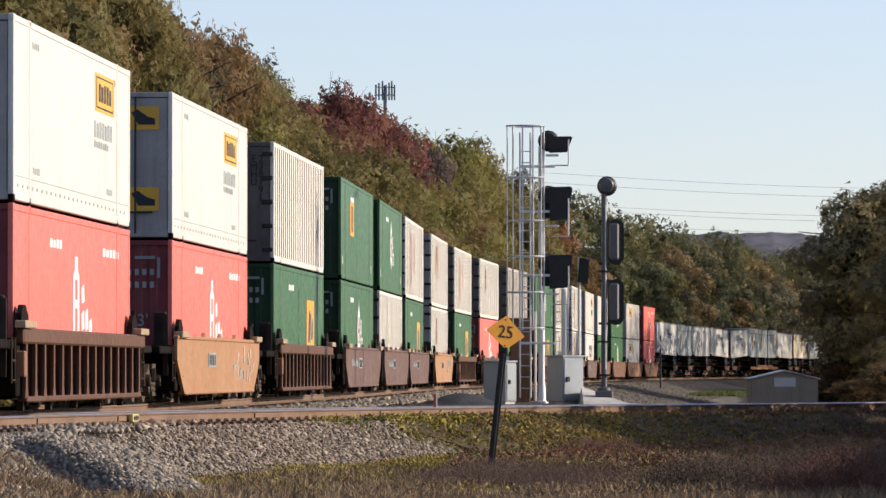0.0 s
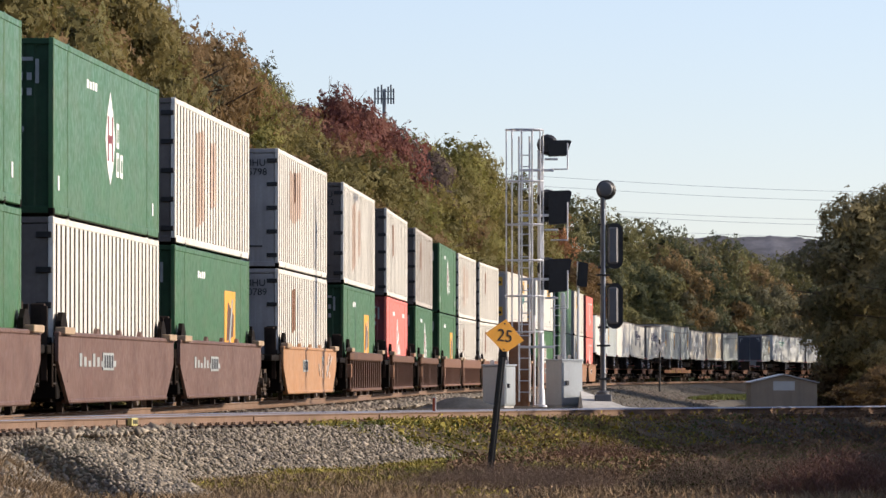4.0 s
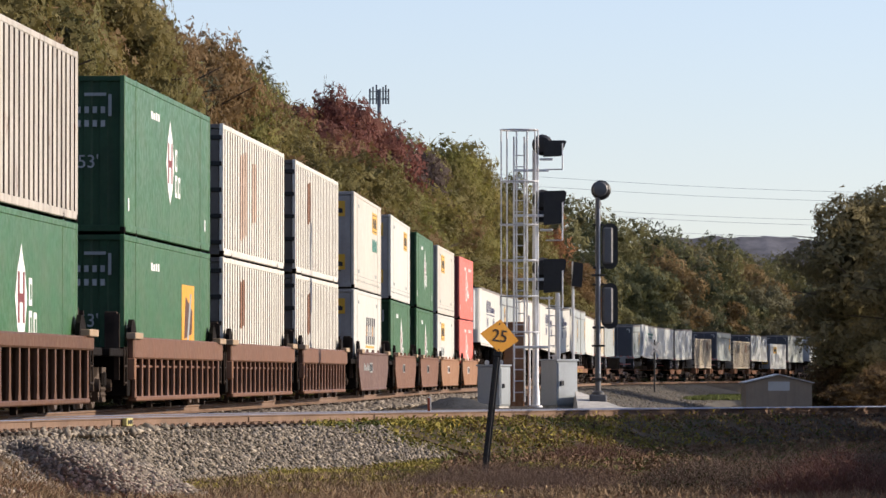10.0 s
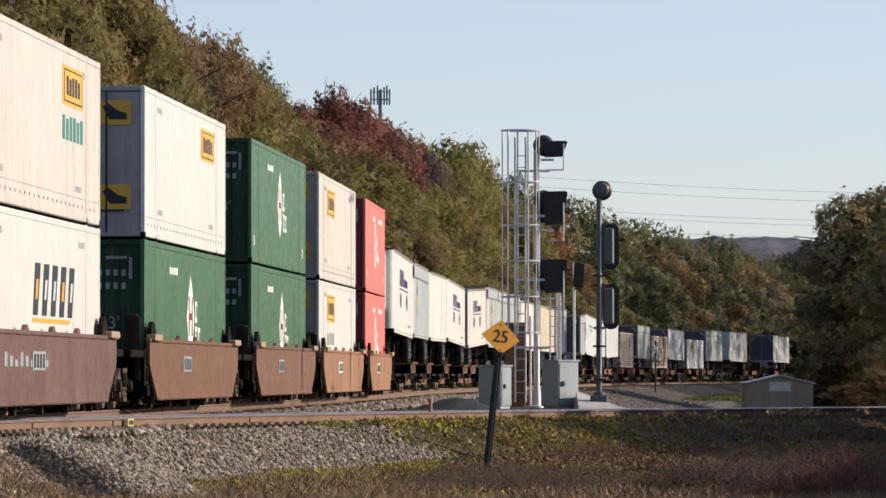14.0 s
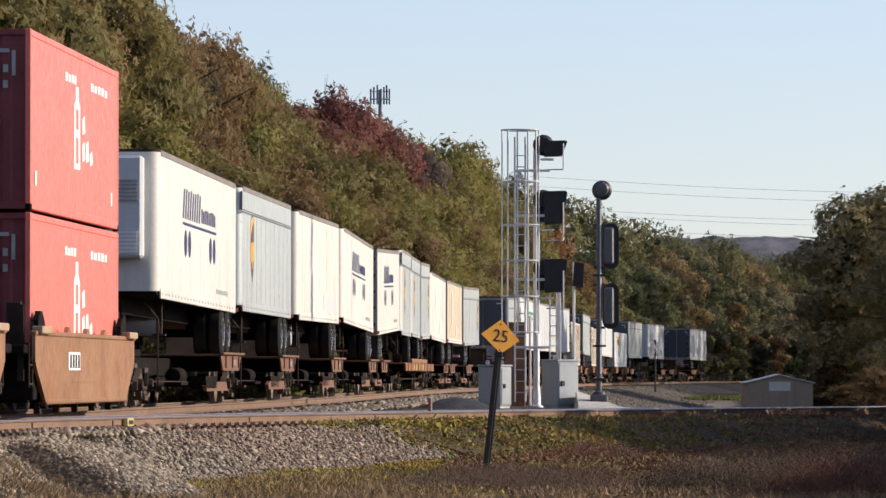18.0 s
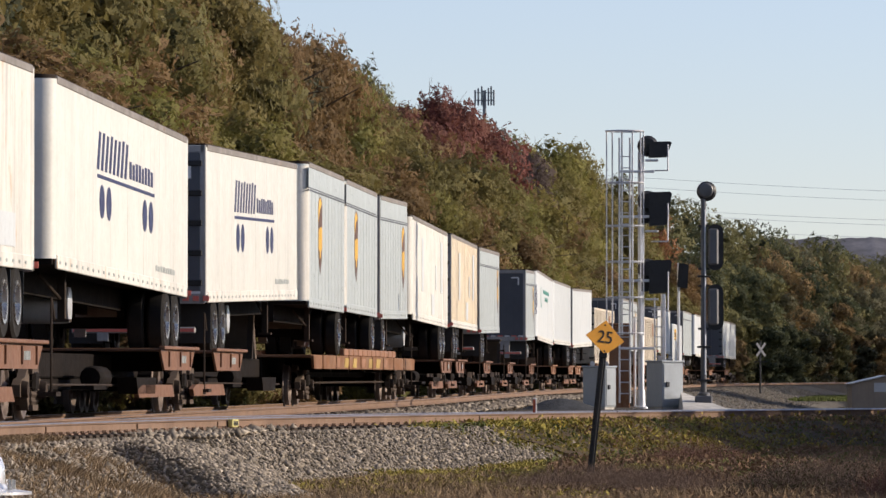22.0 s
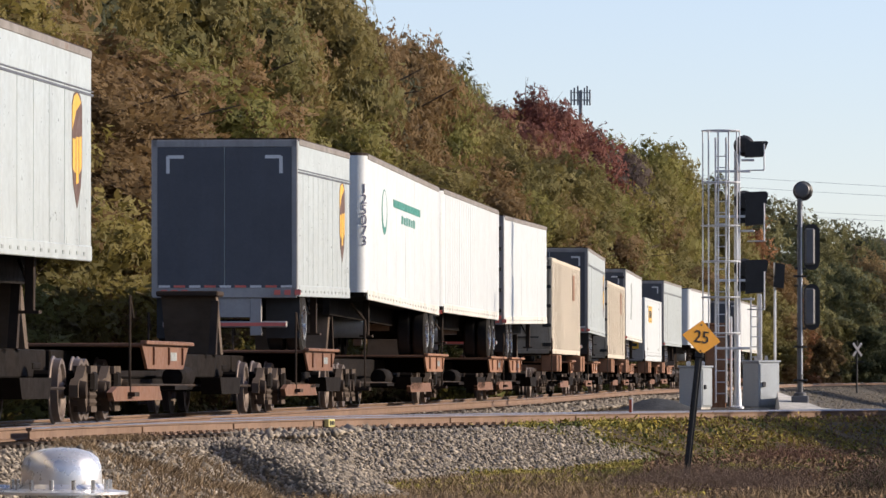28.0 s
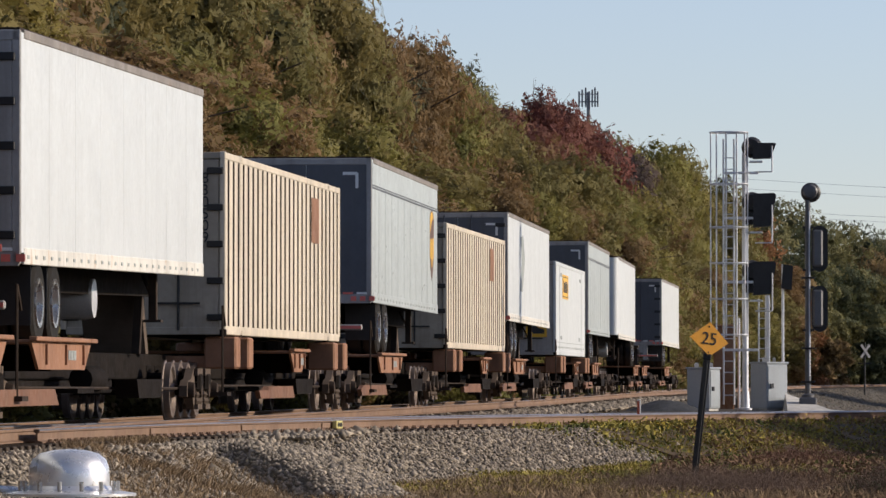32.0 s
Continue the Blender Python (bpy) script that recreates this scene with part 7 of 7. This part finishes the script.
tufts = []
while len(tufts) < 30000:
    s, d = nr.uniform(18, 46), nr.uniform(2.4, 6.5)
    p = on_line(s, d)
    edge = 2.5 + (p.x + 6.0) * 0.7
    if nr.random() < (d - edge) / 1.6:
        tufts.append((p.x, p.y, bank_z(p, d) - 0.02, nr.uniform(0.05, 0.20)))
blades("dry_grass", "pale dry grass at the foot of the ballast", tufts, DRY, 0.006, 21, 0.6)
straw = []
while len(straw) < 26000:
    t, d = nr.uniform(0.5, 1.0), -nr.uniform(0.95, 3.4)
    p = on_ridge(t, d, 0)
    dd = p.x - float(np.interp(p.y - 40.0, S_GRID, _x))
    if nr.random() < 0.35 + 1.8 * noise.noise((p.x / 0.6, p.y / 1.2, 4.4)):
        straw.append((p.x, p.y, bank_z(p, dd) - 0.02, nr.uniform(0.03, 0.17)))
blades("dry_grass", "pale straw grass on the gravel below the ridge", straw, DRY, 0.004, 23, 0.7)


def patch(x, y, k, size=1.4):
    return noise.noise((x / size, y / (size * 1.8), k * 7.3))


def foot(x, y):
    return x - side_d(y)


def edge(x, y):
    """The same with a ragged border."""
    return x - side_d(y) + 1.3 * patch(x, y, 9, 0.7) + nr.normal(0, 0.35)


blades("dry_grass", "pale dry grass in the foreground", field(30000, -7, 8, 62, 82, 0.04, 0.20, lambda x, y: edge(x, y) > 5.0 and nr.random() < 0.25 + 1.6 * patch(x, y, 1) + max(0, (74 - y) / 10) - 0.22 * max(0, x)), DRY, 0.005, 1, 0.55)
blades("brush", "purple-brown dry brush beside the sign", field(52000, -3, 9.5, 67, 98, 0.02, 0.11, lambda x, y: edge(x, y) > 4.8 and nr.random() < 0.12 + max(0, (x + 1) / 9) + 1.8 * patch(x, y, 2)), BRUSH, 0.0012, 2, 0.6)
blades("weeds", "yellow-green weeds along the foot of the ballast", field(15000, -7, 9, 70, 104, 0.03, 0.14, lambda x, y: 3.9 < edge(x, y) < 8.0 and nr.random() < 0.30 + 2.0 * patch(x, y, 3)), WEED, 0.016, 3, 0.9)
blades("grass", "short green grass in the ditch", field(12000, -1, 9, 80, 106, 0.03, 0.13, lambda x, y: 3.9 < edge(x, y) < 8 and nr.random() < 0.3 + 1.5 * patch(x, y, 4)), GRASS, 0.009, 31, 0.7)


def bank(n, s0, s1, d0, d1, h0, h1, fade=0):
    """Spots on the branch's bank, in patches, thinning out past fade."""
    out = []
    for i in range(n):
        s, d = nr.uniform(s0, s1), nr.uniform(d0, d1)
        p = on_side(s, d, -0.27 - max(0, d - 1.85) * 0.78 / 2.35)
        if fade and s > fade and nr.random() < (s - fade) / 8:
            continue
        if s < 38 and nr.random() < (38 - s) / 6 + 0.25 * (d - 1.0) - 0.5:
            continue
        if nr.random() > 0.6 + 1.6 * noise.noise((p.x / 0.9, p.y / 1.5, h1 * 90)):
            continue
        out.append((p.x, p.y, p.z - 0.02, nr.uniform(h0, h1)))
    return out


def litter(name, label, places, mat, size, seed):
    """Small leaves of low weeds, lying every way; places: x, y, z, height."""
    r = np.random.default_rng(seed)
    p = np.array(places, float)
    c = p[:, :3] + np.stack([np.zeros(len(p)), np.zeros(len(p)), p[:, 3] * r.uniform(0.1, 1, len(p))], 1)
    a, b = r.normal(size=(2, len(p), 3))
    a /= np.linalg.norm(a, axis=1, keepdims=True)
    b /= np.linalg.norm(b, axis=1, keepdims=True)
    s = size * r.lognormal(0, 0.4, len(p))[:, None]
    v = np.stack([c - a * s, c + a * s, c + b * s], 1).reshape(-1, 3)
    return tagged(new(name, leaf_mesh(name, v, mat)), label, "weeds", kind="stuff")


RUSTWEED = surface("rust_brown_weed", (0.27, 0.17, 0.105), 0.9, var=0.3, scale=0.6, island=0.6, bump=0)
YELLOWLEAF = surface("yellow_leaf", (0.42, 0.31, 0.035), 0.7, var=0.3, scale=0.7, island=0.6, bump=0)
litter("weeds", "dense yellow-green weeds over the branch's bank", bank(95000, 30, 52, 1.0, 5.0, 0.02, 0.20, 46), WEED, 0.030, 4)
litter("grass", "green weeds over the branch's bank", bank(66000, 31, 66, 1.2, 5.4, 0.02, 0.16, 58), GRASS, 0.030, 41)
litter("brush", "rust-brown dry weeds over the branch's bank", bank(130000, 38, 96, 1.0, 5.4, 0.02, 0.20), RUSTWEED, 0.034, 5)
litter("weeds", "bright yellow leaves among the weeds of the bank", bank(5000, 35, 66, 1.0, 4.2, 0.08, 0.26, 56), YELLOWLEAF, 0.034, 45)
blades("brush", "dark dry stalks on the branch's bank", bank(20000, 52, 96, 1.0, 5.4, 0.05, 0.20), BRUSH, 0.003, 46, 0.4)
litter("weeds", "yellow weeds at the foot of the ballast", field(26000, -7, 9, 69, 100, 0.02, 0.14, lambda x, y: 3.6 < edge(x, y) < 8.5 and nr.random() < 0.35 + 2.2 * patch(x, y, 3)), WEED, 0.022, 51)
litter("brush", "brown dead leaves and stalks in the foreground", field(60000, -6, 9.5, 64, 98, 0.02, 0.16, lambda x, y: edge(x, y) > 4.6 and nr.random() < 0.10 + 0.12 * max(0, x + 2) + 1.2 * patch(x, y, 6)), RUSTWEED, 0.020, 52)
litter("brush", "rust-brown weeds over the ditch", field(46000, 0, 10.5, 80, 116, 0.02, 0.20, lambda x, y: 3.8 < edge(x, y) < 9.5 and nr.random() < 0.45 + 1.8 * patch(x, y, 11, 1.0)), RUSTWEED, 0.030, 55)
litter("grass", "dull green weeds over the ditch", field(30000, 0, 10.5, 80, 116, 0.02, 0.16, lambda x, y: 3.8 < edge(x, y) < 9.5 and nr.random() < 0.30 + 1.8 * patch(x, y, 12, 1.0)), GRASS, 0.028, 56)
litter("dry_grass", "pale straw and dead leaves over the ballast's foot", field(34000, -7, 4, 64, 84, 0.01, 0.12, lambda x, y: edge(x, y) > 4.0 and nr.random() < 0.45 + 1.2 * patch(x, y, 8) - 0.10 * max(0, x)), DRY, 0.018, 53)
def twigs(name, label, stems, mat, seed, width=0.0022):
    """Thin bare stems that fork twice, in one mesh; stems: x, y, z, height."""
    r = np.random.default_rng(seed)
    p = np.array(stems, float)
    tris = []

    def stroke(a, b, wide):
        side = np.cross(b - a, r.normal(size=a.shape))
        side *= wide / np.maximum(1e-6, np.linalg.norm(side, axis=1, keepdims=True))
        tris.append(np.stack([a - side, a + side, b], 1))

    n = len(p)
    lean = r.normal(0, 0.28, (n, 2))
    root, h = p[:, :3], p[:, 3]
    tip = root + np.stack([lean[:, 0] * h, lean[:, 1] * h, h], 1)
    stroke(root, tip, width)
    for level, (count, share) in enumerate(((4, 0.45), (3, 0.25))):
        for k in range(count):
            t = r.uniform(0.3, 0.95, (n, 1))
            a = root + (tip - root) * t
            way = np.stack([r.normal(0, 0.7, n), r.normal(0, 0.7, n), r.uniform(0.3, 1.0, n)], 1)
            stroke(a, a + way * (h * share * r.uniform(0.5, 1.0, n))[:, None], width * 0.7)
    return tagged(new(name, leaf_mesh(name, np.concatenate(tris).reshape(-1, 3), mat)), label, "brush", kind="stuff")


clump = []
while len(clump) < 5200:
    x, y = nr.normal(0.8, 1.2), nr.normal(75.5, 1.8)
    if foot(x, y) > 4.8:
        clump.append((x, y, ground_z(x, y) - 0.02, nr.uniform(0.10, 0.34) * math.exp(-((x - 0.8) / 1.7) ** 2) + 0.05))
twigs("brush", "soft purple-brown brush clump around the sign's foot", clump, BRUSH, 61, 0.0016)


def shrub(label, x, y, r, hgt, n, stalks, leaves, seed, thick=0.0022):
    """A loose shrub: crowded forking stalks and small leaves on one spot."""
    q = np.random.default_rng(seed)
    spots = [(x + q.normal(0, r), y + q.normal(0, r * 1.3)) for i in range(n)]
    tall = [hgt * q.uniform(0.35, 1.0) * math.exp(-((sx - x) / (r * 1.7)) ** 2) + 0.04 for sx, sy in spots]
    twigs("shrub", label, [(sx, sy, ground_z(sx, sy) - 0.02, t) for (sx, sy), t in list(zip(spots, tall))[::9]], stalks, seed, thick)
    litter("shrub", label + ", its leaves", [(sx, sy, ground_z(sx, sy), t * 0.85) for (sx, sy), t in list(zip(spots, tall))[::2]], leaves, 0.013, seed + 1)


REDTWIG = surface("reddish_bare_twig", (0.20, 0.105, 0.082), 0.85, var=0.25, scale=0.7, island=0.4, bump=0)
DARKLEAF = surface("dark_green_shrub_leaf", (0.075, 0.075, 0.038), 0.8, var=0.3, scale=0.7, island=0.7, bump=0)
shrub("dark green shrub with bare stalks in the foreground", 3.35, 73, 0.50, 0.50, 9000, BRUSH, DARKLEAF, 811)
shrub("reddish brown twiggy shrub in the foreground", 5.1, 71, 0.60, 0.62, 8000, REDTWIG, RUSTWEED, 821, 0.004)
shrub("dark brown shrub beside the bank", 4.5, 80, 0.80, 0.50, 9000, BRUSH, DARKLEAF, 831)
shrub("dark brown shrub at the bank's foot", 6.4, 86, 0.9, 0.55, 9000, BRUSH, DARKLEAF, 841)
shrub("rust-brown twiggy shrub on the bank", 2.7, 95, 0.7, 0.42, 6000, REDTWIG, RUSTWEED, 851)
shrub("brown dry shrub in the ditch", 2.0, 78, 0.7, 0.34, 6000, BRUSH, RUSTWEED, 861)
blades("grass", "short green grass beside the gravel apron", [(*on_line(nr.uniform(350, 425), nr.uniform(8.0, 14), -1.15), nr.uniform(0.1, 0.28)) for i in range(6000)], GRASS, 0.05, 6)


# ---- the train runs ----
def motions():
    times = [float(t) for t in range(33)]
    for ob, s0, s1, m in MOVERS:
        walk(ob, [(t, car_pose(s0 - travelled(t), s1 - travelled(t)) @ m) for t in times])


motions()
